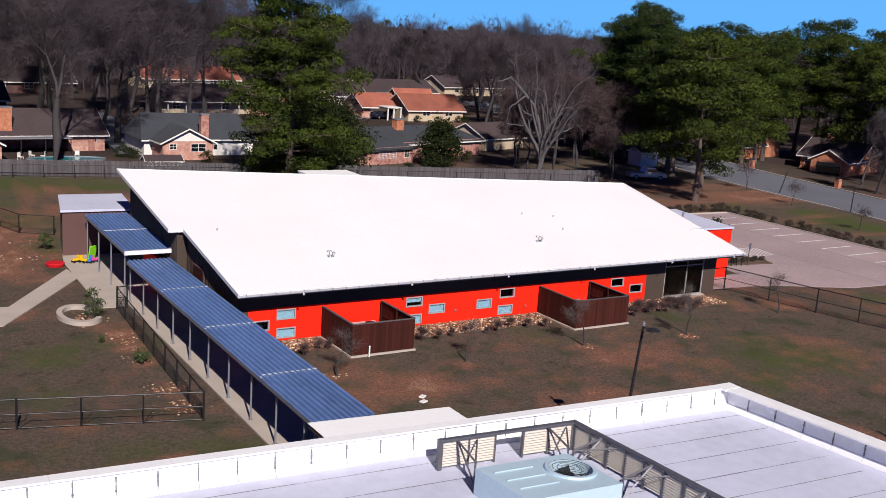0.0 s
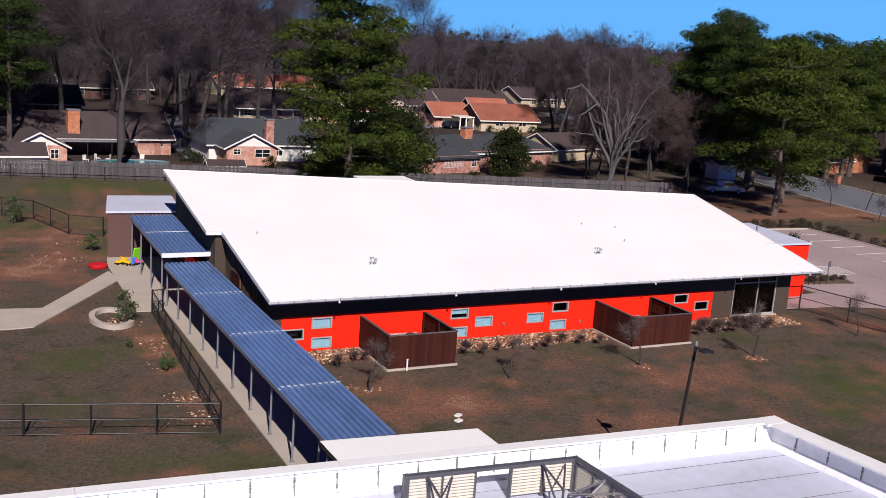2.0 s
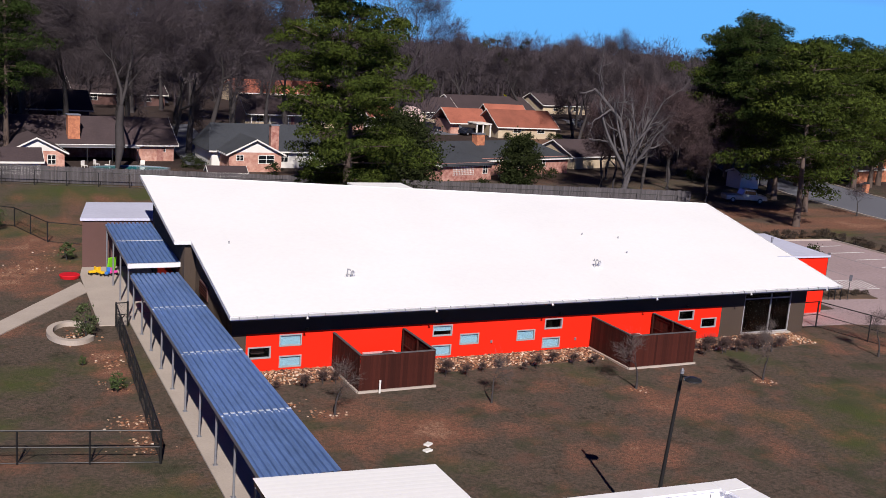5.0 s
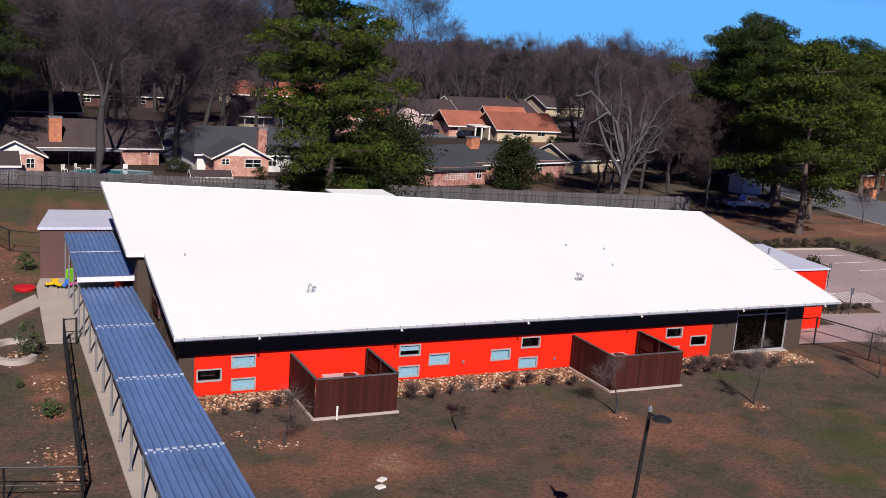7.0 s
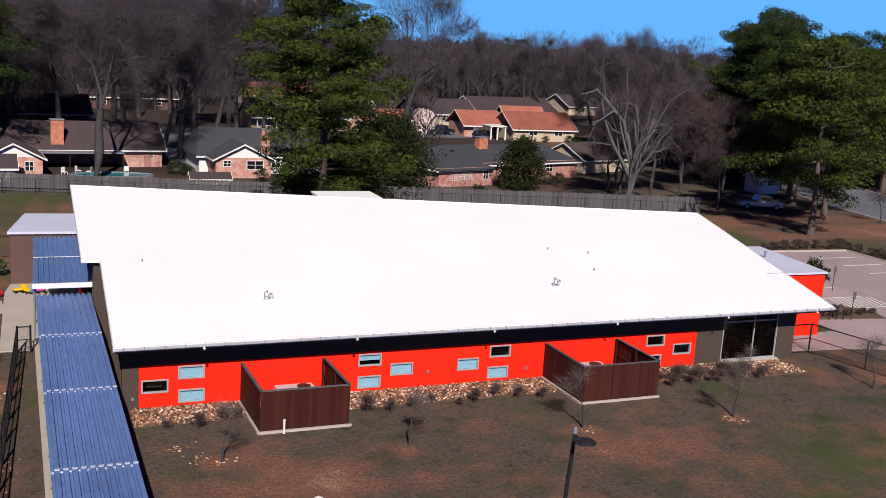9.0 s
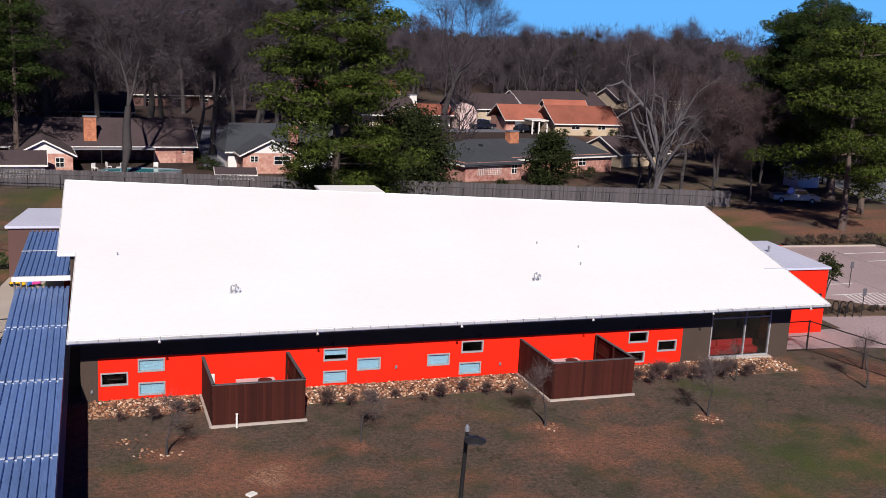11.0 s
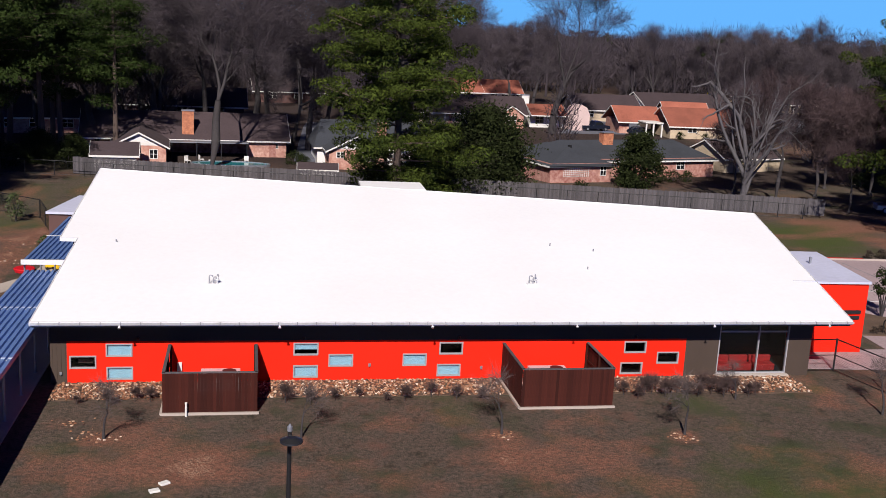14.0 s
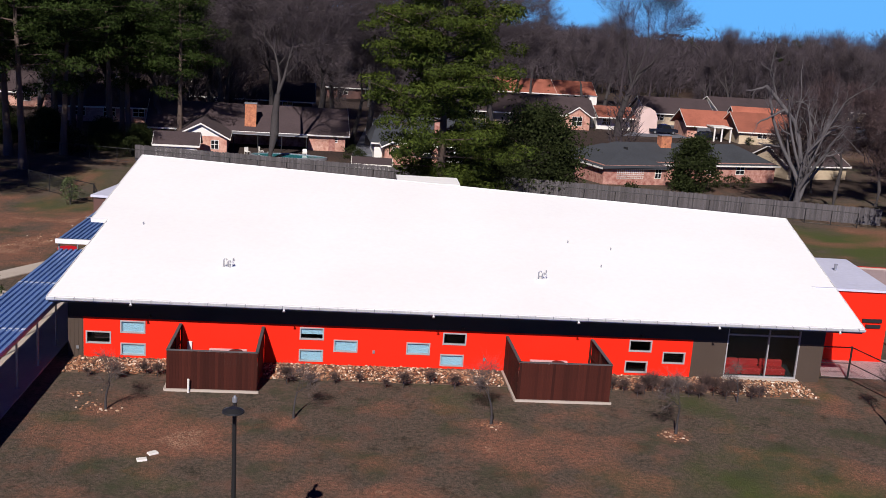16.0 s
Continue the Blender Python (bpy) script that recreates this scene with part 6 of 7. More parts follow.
# small white fittings under the roof edge
for i, x in enumerate((0.85, 8.3, 15.8, 23.3, 30.8, 37.4)):
    f = thing("eave_light", "small white flood light under the roof edge", "light", (x, -1.86, 3.44), "eave lights")
    bm = bmesh.new()
    tube(bm, (x, -1.87, 3.54), (x, -1.87, 3.46), 0.035, 0.035, 10)
    part("neck", bm, M_TRIM, f)
    bm = bmesh.new()
    tube(bm, (x, -1.88, 3.48), (x, -1.95, 3.40), 0.04, 0.075, 12)
    part("head", bm, M_TRIM, f)
for x in (1.5, 9.6, 17.6, 27.3):
    bm = bmesh.new()
    tube(bm, (x, -0.08, 2.36), (x, -0.08, 2.2), 0.07, 0.05, 10)
    box(bm, x - 0.06, x + 0.06, -0.09, -0.003, 2.2, 2.34)
    solid("wall_lamp", bm, M_DARKMETAL, "small dark wall lamp above the windows", "lamp", "wall lamps")

# ---- roof fittings ----
def roof_vent(x, y):
    z = roof_z(x, y)
    v = thing("roof_vent_pipe", "bent galvanised vent pipes on the white roof", "vent", (x, y, z), "roof vents")
    bm = bmesh.new()
    box(bm, x - 0.22, x + 0.22, y - 0.18, y + 0.18, z - 0.05, z + 0.06)
    part("base_flashing", bm, M_ROOF, v)
    for dx, h in ((-0.1, 0.42), (0.12, 0.32)):
        bm = bmesh.new()
        p = [Vector((x + dx, y, z)), Vector((x + dx, y, z + h))]
        for k in range(1, 7):
            t = math.pi * k / 6
            p.append(Vector((x + dx + 0.08 - 0.08 * math.cos(t), y, z + h + 0.08 * math.sin(t))))
        for a, b in zip(p, p[1:]):
            tube(bm, a, b, 0.035, 0.035, 8)
        part("pipe", bm, M_STEEL, v)
    bm = bmesh.new()
    tube(bm, (x + 0.3, y + 0.1, z), (x + 0.3, y + 0.1, z + 0.25), 0.05, 0.05, 8)
    tube(bm, (x + 0.3, y + 0.1, z + 0.25), (x + 0.3, y + 0.1, z + 0.42), 0.12, 0.02, 10)
    part("cowl", bm, M_GUTTER, v)


roof_vent(4.9, 2.95)
roof_vent(22.15, 3.2)
for x, y in ((-0.57, 9.2), (27.5, 8.6), (26.2, 5.6), (25.0, 9.5), (5.2, 4.0), (22.7, 4.3)):
    z = roof_z(x, y)
    bm = bmesh.new()
    tube(bm, (x, y, z - 0.05), (x, y, z + 0.15), 0.04, 0.04, 8)
    solid("plumbing_vent", bm, M_STEEL, "short grey plumbing vent on the white roof", "vent", "plumbing vents")
hood = thing("rear_roof_block", "low white flat-roofed block behind the sloped roof", "roof block", (17, 32, 0), kind="structure")
bm = bmesh.new()
prism(bm, [(15.5, 28.9), (20.3, 28.7), (20.4, 32.0), (15.6, 32.1)], -0.1, 5.2)
part("wall", bm, M_TRIM, hood)
bm = bmesh.new()
prism(bm, [(15.4, 28.8), (20.4, 28.6), (20.5, 32.1), (15.5, 32.2)], 5.204, 5.34)
part("roof", bm, M_ROOF, hood)
bm = bmesh.new()
box(bm, 17.0, 19.1, 28.66, 28.73, 4.97, 5.09)
part("vent_slot", bm, M_GUTTER, hood, "grey vent slot")
# ---- louvred screen and air handler on the near roof ----
SA, SB, SC = Vector((-12.72, -38.6)), Vector((-9.16, -38.87)), Vector((-8.95, -43.71))
SZ0, SZ1 = ZR + 0.06, 10.82
screen = thing("louvre_screen", "cream louvred screen on a grey steel frame round the air handler", "screen", (-10.7, -39.3, ZR))


def run_pt(a, b, s, off, z):
    d = (b - a).normalized()
    n = Vector((d.y, -d.x))
    p = a + d * s + n * off
    return Vector((p.x, p.y, z))


bm = bmesh.new()
box(bm, -0.5, 0.5, -0.036, 0.036, -0.005, 0.005, Matrix.Rotation(radians(35), 4, "X"))
slat_mesh = mesh_of("slat", bm, M_LOUVRE)
for a, b, spans in ((SA, SB, ((0.04, 1.4), (2.15, 3.5))), (SB, SC, ((0.08, 1.16), (1.2, 2.34), (2.38, 3.5), (3.54, 4.78)))):
    ang = math.atan2((b - a).y, (b - a).x)
    ln = (b - a).length
    for s0, s1 in spans:
        bm = bmesh.new()
        pn = None
        for s in (s0, s1, (s0 + s1) / 2):
            bm = bmesh.new()
            p = [run_pt(a, b, s - 0.018, -0.045, 0), run_pt(a, b, s + 0.018, -0.045, 0), run_pt(a, b, s + 0.018, 0.045, 0), run_pt(a, b, s - 0.018, 0.045, 0)]
            prism(bm, [(v.x, v.y) for v in p], ZR, SZ1 - 0.04)
            bmesh.ops.recalc_face_normals(bm, faces=bm.faces[:])
            if pn:
                part("upright", bm, M_FRAME, pn)
            else:
                pn = part("louvre_panel", bm, M_FRAME, screen)
        for i in range(10):
            c = run_pt(a, b, (s0 + s1) / 2, 0, SZ0 + 0.04 + i * 0.062)
            piece("slat", slat_mesh, pn, c, (0, 0, ang), (s1 - s0 - 0.02, 1, 1))
    bm = bmesh.new()
    p = [run_pt(a, b, -0.03, -0.06, 0), run_pt(a, b, ln + 0.03, -0.06, 0), run_pt(a, b, ln + 0.03, 0.06, 0), run_pt(a, b, -0.03, 0.06, 0)]
    prism(bm, [(v.x, v.y) for v in p], SZ1 - 0.06, SZ1)
    bmesh.ops.recalc_face_normals(bm, faces=bm.faces[:])
    part("top_rail", bm, M_FRAME, screen)
    for s in ([0.4, 2.8] if a is SA else [1.0, 2.6, 4.1]):
        bm = bmesh.new()
        f = run_pt(a, b, s, 0.9, ZR + 0.02)
        t = run_pt(a, b, s, 0.9, SZ1 - 0.2)
        w = run_pt(a, b, s, 0.06, SZ1 - 0.05)
        tube(bm, f, t, 0.03, 0.03, 4)
        tube(bm, t, w, 0.03, 0.03, 4)
        tube(bm, f, w, 0.025, 0.025, 4)
        tube(bm, t, run_pt(a, b, s + 0.5, 0.06, SZ1 - 0.1), 0.02, 0.02, 4)
        part("brace", bm, M_FRAME, screen)
for q in (SA, SB):
    bm = bmesh.new()
    box(bm, q.x - 0.05, q.x + 0.05, q.y - 0.05, q.y + 0.05, ZR, SZ1 + 0.01)
    part("corner_post", bm, M_FRAME, screen)

unit = thing("air_handler", "pale blue rooftop air handler with a round fan opening", "air conditioner", (-11.6, -40.5, ZR))
AC0, ACX, ACY = Vector((-12.67, -39.94)), Vector((1, -0.07)).normalized(), Vector((0.07, -1)).normalized()


def apt(u, v, z):
    p = AC0 + ACX * u + ACY * v
    return Vector((p.x, p.y, z))


AW, AD, AZ = 2.33, 1.7, 10.7
FU, FV, FR = 1.78, 0.76, 0.45
bm = bmesh.new()
ringo, ringi, ringd = [], [], []
n = 32
for i in range(n):
    t = 2 * math.pi * i / n
    ringi.append(bm.verts.new(apt(FU + FR * math.cos(t), FV + FR * math.sin(t), AZ + 0.05)))
    ringd.append(bm.verts.new(apt(FU + FR * math.cos(t), FV + FR * math.sin(t), AZ - 0.28)))
    ringo.append(bm.verts.new(apt(FU + FR * 1.15 * math.cos(t), FV + FR * 1.15 * math.sin(t), AZ + 0.05)))
skirt = [bm.verts.new(apt(FU + FR * 1.2 * math.cos(2 * math.pi * i / n), FV + FR * 1.2 * math.sin(2 * math.pi * i / n), AZ)) for i in range(n)]
for i in range(n):
    j = (i + 1) % n
    bm.faces.new((ringi[i], ringi[j], ringo[j], ringo[i]))
    bm.faces.new((ringd[i], ringd[j], ringi[j], ringi[i]))
    bm.faces.new((ringo[i], ringo[j], skirt[j], skirt[i]))
# top plate round the opening, as a fan of quads to the rectangle's edge
edge = []
for i in range(n):
    t = 2 * math.pi * i / n
    c, s = math.cos(t), math.sin(t)
    k = min((AW - FU) / c if c > 1e-6 else 9, FU / -c if c < -1e-6 else 9, (AD - FV) / s if s > 1e-6 else 9, FV / -s if s < -1e-6 else 9)
    edge.append(bm.verts.new(apt(FU + k * c, FV + k * s, AZ)))
for i in range(n):
    j = (i + 1) % n
    bm.faces.new((skirt[i], skirt[j], edge[j], edge[i]))
for u, v in ((0, 0), (AW, 0), (AW, AD), (0, AD)):
    cs = sorted(edge, key=lambda e: (e.co - apt(u, v, AZ)).length)[:2]
    bm.faces.new((cs[0], cs[1], bm.verts.new(apt(u, v, AZ))))
bmesh.ops.recalc_face_normals(bm, faces=bm.faces[:])
part("top_panel", bm, M_ACBLUE, unit)
bm = bmesh.new()
p = [apt(0, 0, 0), apt(AW, 0, 0), apt(AW, AD, 0), apt(0, AD, 0)]
for a, b in zip(p, p[1:] + p[:1]):
    quad(bm, (a.x, a.y, ZR), (b.x, b.y, ZR), (b.x, b.y, AZ), (a.x, a.y, AZ))
part("side_casing", bm, M_ACBLUE, unit)
bm = bmesh.new()
for i in range(3):
    m = Matrix.Translation(apt(0.2, 0.35 + i * 0.42, AZ)) @ Matrix.Rotation(math.atan2(ACX.y, ACX.x), 4, "Z")
    box(bm, 0, 0.95, -0.016, 0.02, 0.001, 0.025, m)
part("stiffening_rib", bm, M_ACBLUE, unit)
bm = bmesh.new()
for i in range(4):
    t = math.pi / 2 * i + 0.3
    a, b = apt(FU + 0.06 * math.cos(t), FV + 0.06 * math.sin(t), AZ - 0.14), apt(FU + 0.38 * math.cos(t), FV + 0.38 * math.sin(t), AZ - 0.14)
    side = (b - a).normalized().cross(Vector((0, 0, 1)))
    quad(bm, a - side * 0.05, a + side * 0.05 + Vector((0, 0, 0.05)), b + side * 0.14 + Vector((0, 0, 0.08)), b - side * 0.12)
tube(bm, apt(FU, FV, AZ - 0.2), apt(FU, FV, AZ - 0.08), 0.09, 0.09, 12)
part("fan", bm, M_DARKMETAL, unit, "dark fan at rest")
for k in range(5):
    bm = bmesh.new()
    rr = FR * (0.2 + 0.2 * k)
    for i in range(24):
        t0, t1 = 2 * math.pi * i / 24, 2 * math.pi * (i + 1) / 24
        tube(bm, apt(FU + rr * math.cos(t0), FV + rr * math.sin(t0), AZ + 0.045), apt(FU + rr * math.cos(t1), FV + rr * math.sin(t1), AZ + 0.045), 0.006, 0.006, 3, False)
    part("guard_ring", bm, M_BLACK, unit, "dark wire fan guard ring")

# ---- yard lamp ----
lamp = thing("yard_lamp", "dark metal pole lamp with a round flat head", "lamp", (7.93, -23.2, 0))
bm = bmesh.new()
tube(bm, (7.95, -22.5, -0.05), (7.93, -23.2, 6.95), 0.085, 0.06, 12)
part("pole", bm, M_DARKMETAL, lamp, smooth=False)
bm = bmesh.new()
tube(bm, (7.93, -23.2, 6.93), (7.93, -23.2, 7.06), 0.075, 0.075, 12)
tube(bm, (7.93, -23.2, 7.06), (7.93, -23.2, 7.13), 0.05, 0.03, 10)
part("pole_cap", bm, M_STEEL, lamp)
bm = bmesh.new()
tube(bm, (7.93, -23.2, 6.85), (7.95, -23.65, 6.9), 0.035, 0.035, 8)
part("arm", bm, M_DARKMETAL, lamp)
bm = bmesh.new()
c = Vector((7.95, -23.8, 6.86))
tube(bm, c, c + Vector((0, 0, 0.05)), 0.32, 0.31, 28)
tube(bm, c + Vector((0, 0, 0.05)), c + Vector((0, 0, 0.13)), 0.3, 0.12, 28)
part("head", bm, M_DARKMETAL, lamp, "round flat lamp head")
bm = bmesh.new()
tube(bm, c - Vector((0, 0, 0.03)), c, 0.24, 0.27, 24)
part("lens", bm, M_WFRAME, lamp, "pale glass lens")
bm = bmesh.new()
tube(bm, (7.95, -22.5, -0.05), (7.95, -22.5, 0.35), 0.22, 0.22, 16)
part("footing", bm, M_CONCRETE, lamp)
second = copy_thing(lamp, pose(21.6, -34.2, 0))
tagged(lamp, group="yard lamps"), tagged(second, group="yard lamps")

# ---- chain-link fences ----
def chain_fence(pts, h, label, spacing=2.65, mid=True, step=0.14, brace=True):
    f = thing("chain_link_fence", label, "fence", (*pts[0], 0), "chain-link fences")
    for k, (a, b) in enumerate(zip(pts, pts[1:])):
        a, b = Vector(a), Vector(b)
        d = (b - a).normalized()
        ln = (b - a).length
        n = max(1, round(ln / spacing))
        for i in range(n + (k == len(pts) - 2)):
            p = a + d * (ln * i / n)
            bm = bmesh.new()
            end = i == 0 or i == n
            tube(bm, (p.x, p.y, -0.05), (p.x, p.y, h + (0.06 if end else 0)), 0.055 if end else 0.042, None, 8)
            part("post", bm, M_BLACK, f)
            if brace and i < n:
                q = p + d * 0.55
                bm = bmesh.new()
                tube(bm, (p.x + d.x * 0.02, p.y + d.y * 0.02, 0.05), (q.x, q.y, h * 0.5), 0.024, None, 5)
                part("brace", bm, M_BLACK, f)
        for z, r in ((h, 0.036), (h * 0.5, 0.026), (0.05, 0.022)):
            if z == h * 0.5 and not mid:
                continue
            bm = bmesh.new()
            tube(bm, (a.x, a.y, z), (b.x, b.y, z), r, None, 6)
            part("rail", bm, M_BLACK, f)
        acc = Acc()
        s = -h
        while s < ln:
            for sg in (1, -1):
                s0, s1, z0, z1 = s, s + h, 0.04, h
                if s0 < 0:
                    z0 += -s0
                    s0 = 0
                if s1 > ln:
                    z1 -= s1 - ln
                    s1 = ln
                if sg < 0:
                    z0, z1 = h + 0.04 - z0, h + 0.04 - z1
                if s1 - s0 > 0.05:
                    pa, pb = a + d * s0, a + d * s1
                    acc.limb(Vector((pa.x, pa.y, z0)), Vector((pb.x, pb.y, z1)), 0.003, 0.003, 3)
            s += step
        ob = new("wire_mesh", acc.mesh("wire_mesh", M_BLACK))
        ob.parent = f
        ob.location = -base_of(f)
        tagged(ob, "black diamond wire mesh", kind="stuff")


chain_fence([(-26.84, -5.51), (-16.37, -8.23), (-8.17, -10.38), (-7.01, 9.98), (-6.33, 10.08)], 1.45, "black chain-link fence round the play yard")
chain_fence([(37.74, 0.65), (39.63, 0.70), (41.45, -7.01), (43.27, -13.27), (46.04, -23.28)], 1.85, "black chain-link fence with a gate by the parking lot", 3.6, mid=True, brace=False)
chain_fence([(-17.95, 47.12), (-10.73, 41.42), (-8.68, 34.82), (-6.15, 33.38)], 1.6, "black chain-link fence behind the side wing", 3.4, mid=False, step=0.16, brace=False)
chain_fence([(-23.15, 67.58), (14.59, 59.64), (59.06, 49.39), (64.01, 47.85)], 1.5, "thin chain-link fence in front of the timber fence", 3.2, mid=False, step=0.3, brace=False)

# ---- weathered timber back fence ----
bm = bmesh.new()
box(bm, 0, 0.14, -0.02, 0, 0, 1.82)
PICKET = mesh_of("picket", bm, M_FENCEWOOD)
FA, FB = Vector((-12.0, 67.0)), Vector((67.5, 49.8))
fd = (FB - FA).normalized()
flen = (FB - FA).length
fence = thing("timber_fence", "long weathered grey timber fence behind the school", "fence", (FA.x, FA.y, 0))
acc = Acc()
ang = math.atan2(fd.y, fd.x)
i, s = 0, 0.0
rng = random.Random(5)
while s < flen:
    p = FA + fd * s
    hgt = 1.78 + rng.uniform(-0.05, 0.05)
    if 55 < s < 97 and i % 1 == 0 and rng.random() < 0.8 and i % 2 == 0:
        piece("picket", PICKET, fence, (p.x, p.y, -0.03), (0, rng.uniform(-0.01, 0.01), ang), (1, 1, hgt / 1.82))
    else:
        k = len(acc.v)
        n = Vector((-fd.y, fd.x)) * 0.02
        for dz in (-0.03, hgt):
            for q in (p, p + fd * 0.135, p + fd * 0.135 - n, p - n):
                acc.v.append(Vector((q.x, q.y, dz)))
        acc.f += [(k, k + 1, k + 5, k + 4), (k + 1, k + 2, k + 6, k + 5), (k + 2, k + 3, k + 7, k + 6), (k + 3, k, k + 4, k + 7), (k + 4, k + 5, k + 6, k + 7)]
    s += 0.147
    i += 1
ob = new("picket_run", acc.mesh("picket_run", M_FENCEWOOD))
ob.parent, ob.location = fence, -base_of(fence)
tagged(ob, "weathered grey pickets", kind="stuff")
for z in (0.35, 1.0, 1.55):
    bm = bmesh.new()
    n = Vector((-fd.y, fd.x))
    q = [FA + n * 0.004, FB + n * 0.004, FB + n * 0.05, FA + n * 0.05]
    prism(bm, [tuple(v) for v in q], z, z + 0.09)
    part("rail", bm, M_FENCEWOOD, fence)
s = 0
while s < flen:
    p = FA + fd * s
    bm = bmesh.new()
    box(bm, p.x - 0.05, p.x + 0.05, p.y + 0.06, p.y + 0.16, -0.05, 1.75)
    part("post", bm, M_FENCEWOOD, fence)
    s += 2.4

# ---- stone bed along the wall ----
bm = bmesh.new()
prism(bm, [(-2.4, -2.3), (30.8, -2.45), (31.4, -2.75), (36.4, -2.75), (36.6, -0.01), (-2.4, -0.01)], -0.1, 0.03)
solid("bed_earth", bm, M_EARTH, "dark earth bed along the orange wall", "planting bed", kind="structure")
rng = random.Random(9)
acc = Acc()
tmp = bmesh.new()
bmesh.ops.create_icosphere(tmp, subdivisions=1, radius=1)
iv = [v.co.copy() for v in tmp.verts]
itri = [tuple(v.index for v in f.verts) for f in tmp.faces]
tmp.free()
for i in range(6800):
    x = rng.uniform(-2.3, 36.4)
    depth = 2.35 if x < 31 else 2.7
    y = -0.06 - depth * rng.random()
    if (2.8 < x < 7.4 or 19.65 < x < 24.7) and y > -4.2:
        continue
    if y < -2.1 and rng.random() < 0.4:
        continue
    sx, sy, sz = rng.uniform(0.04, 0.105), rng.uniform(0.035, 0.085), rng.uniform(0.03, 0.065)
    a = rng.uniform(0, 3.14)
    k = len(acc.v)
    jit = [rng.uniform(0.8, 1.2) for _ in iv]
    for v, j in zip(iv, jit):
        px, py = v.x * sx * j, v.y * sy * j
        acc.v.append(Vector((x + px * math.cos(a) - py * math.sin(a), y + px * math.sin(a) + py * math.cos(a), 0.035 + sz * 0.4 + v.z * sz * j)))
    acc.f += [tuple(k + q for q in f) for f in itri]
tagged(new("stone_mulch", acc.mesh("stone_mulch", M_STONE)), "tan and rust river stones along the wall", "stones", kind="stuff")
acc = Acc()
for cx, cy, r, cnt in ((-8.3, 3.5, 1.00, 60), (-8.5, -0.6, 0.90, 45), (-8.5, -5.6, 1.00, 90), (-8.6, -8.2, 1.10, 80), (-9.3, 8.4, 1.10, 130), (-10.7, 25.8, 2.50, 90), (0.2, -6.7, 0.90, 40), (18.3, -7.5, 0.50, 30), (26.7, -8.1, 0.55, 40), (-9.8, 30.2, 2.00, 40), (-0.9, -5.2, 0.60, 25)):
    for i in range(cnt):
        x, y = rng.gauss(cx, r * 0.55), rng.gauss(cy, r * 0.55)
        s = rng.uniform(0.02, 0.075)
        k = len(acc.v)
        for v in iv:
            acc.v.append(Vector((x + v.x * s * rng.uniform(0.8, 1.5), y + v.y * s, 0.0 + v.z * s * 0.5)))
        acc.f += [tuple(k + q for q in f) for f in itri]
tagged(new("loose_stones", acc.mesh("loose_stones", M_STONE)), "scattered pale stones on the bare earth", "stones", kind="stuff")

# ---- planter ring, young plants and yard items ----
ring_c = Vector((-9.64, 8.86))
bm = bmesh.new()
N = 40
prev = None
for i in range(N + 1):
    t = radians(25) + radians(300) * i / N
    o = ring_c + Vector((1.35 * math.cos(t), 2.1 * math.sin(t)))
    inn = ring_c + Vector((1.0 * math.cos(t), 1.72 * math.sin(t)))
    row = [bm.verts.new((*inn, -0.05)), bm.verts.new((*inn, 0.26)), bm.verts.new((*o, 0.26)), bm.verts.new((*o, -0.05))]
    if prev:
        for k in range(4):
            bm.faces.new((prev[k], prev[(k + 1) % 4], row[(k + 1) % 4], row[k]))
    else:
        bm.faces.new(row)
    prev = row
bm.faces.new(prev[::-1])
bmesh.ops.recalc_face_normals(bm, faces=bm.faces[:])
solid("planter_ring", bm, M_CONCRETE, "low curved concrete planter ring in the play yard", "planter")
young = put(leafy("young_tree", 51, 2.5, 1.5, "young leafy tree in the concrete planter", material("olive_leaves", (0.05, 0.07, 0.02), 0.7, vary=0.4, rand=0.5, bump=0), 34, 34, 0.08, "tree", 0.2), -8.95, 8.2, 0, scale=0.8)
sap = put(leafy("young_shrub", 52, 1.35, 1.0, "small bright green shrub in the lawn", material("bright_leaves", (0.045, 0.075, 0.015), 0.7, vary=0.4, rand=0.4, bump=0), 20, 34, 0.07, "shrub", 0.3), -8.58, -1.3, 0, scale=0.75)
tagged(sap, group="young shrubs")
placed(sap, -9.7, 3.2, 0.55, 90)
placed(young, -12.4, 39.9, 1.2, 40)
placed(sap, -7.9, 28.1, 1.4, 200)

twiggy = material("grey_young_twigs", (0.1, 0.078, 0.072), 0.95, vary=0.3, rand=0.3, bump=0)
youngbare = put(bare_tree("young_bare_tree", 61, 3.0, 0.4, "young leafless ornamental tree on the lawn", M_BARK, twiggy, levels=4, twigs=520, trunk_r=0.06, fork=0.2, twig_w=0.007), 18.25, -7.35, 0)
tagged(youngbare, group="young bare trees")
for x, y, s, a in ((26.95, -7.85, 1.0, 70), (0.75, -6.95, 0.95, 150), (9.15, -7.35, 0.85, 230), (38.4, -6.0, 1.0, 300), (31.6, -3.5, 0.7, 20)):
    placed(youngbare, x, y, s, a)
dry = put(bare_tree("dry_shrub", 62, 0.75, 0.6, "low dry brown twiggy shrub at the edge of the bed", M_BARK, material("dry_twigs", (0.085, 0.052, 0.046), 0.95, vary=0.3, rand=0.3, bump=0), levels=4, twigs=900, trunk_r=0.02, fork=0.1, twig_w=0.007), 8.6, -3.0, 0)
tagged(dry, group="dry shrubs along the bed")
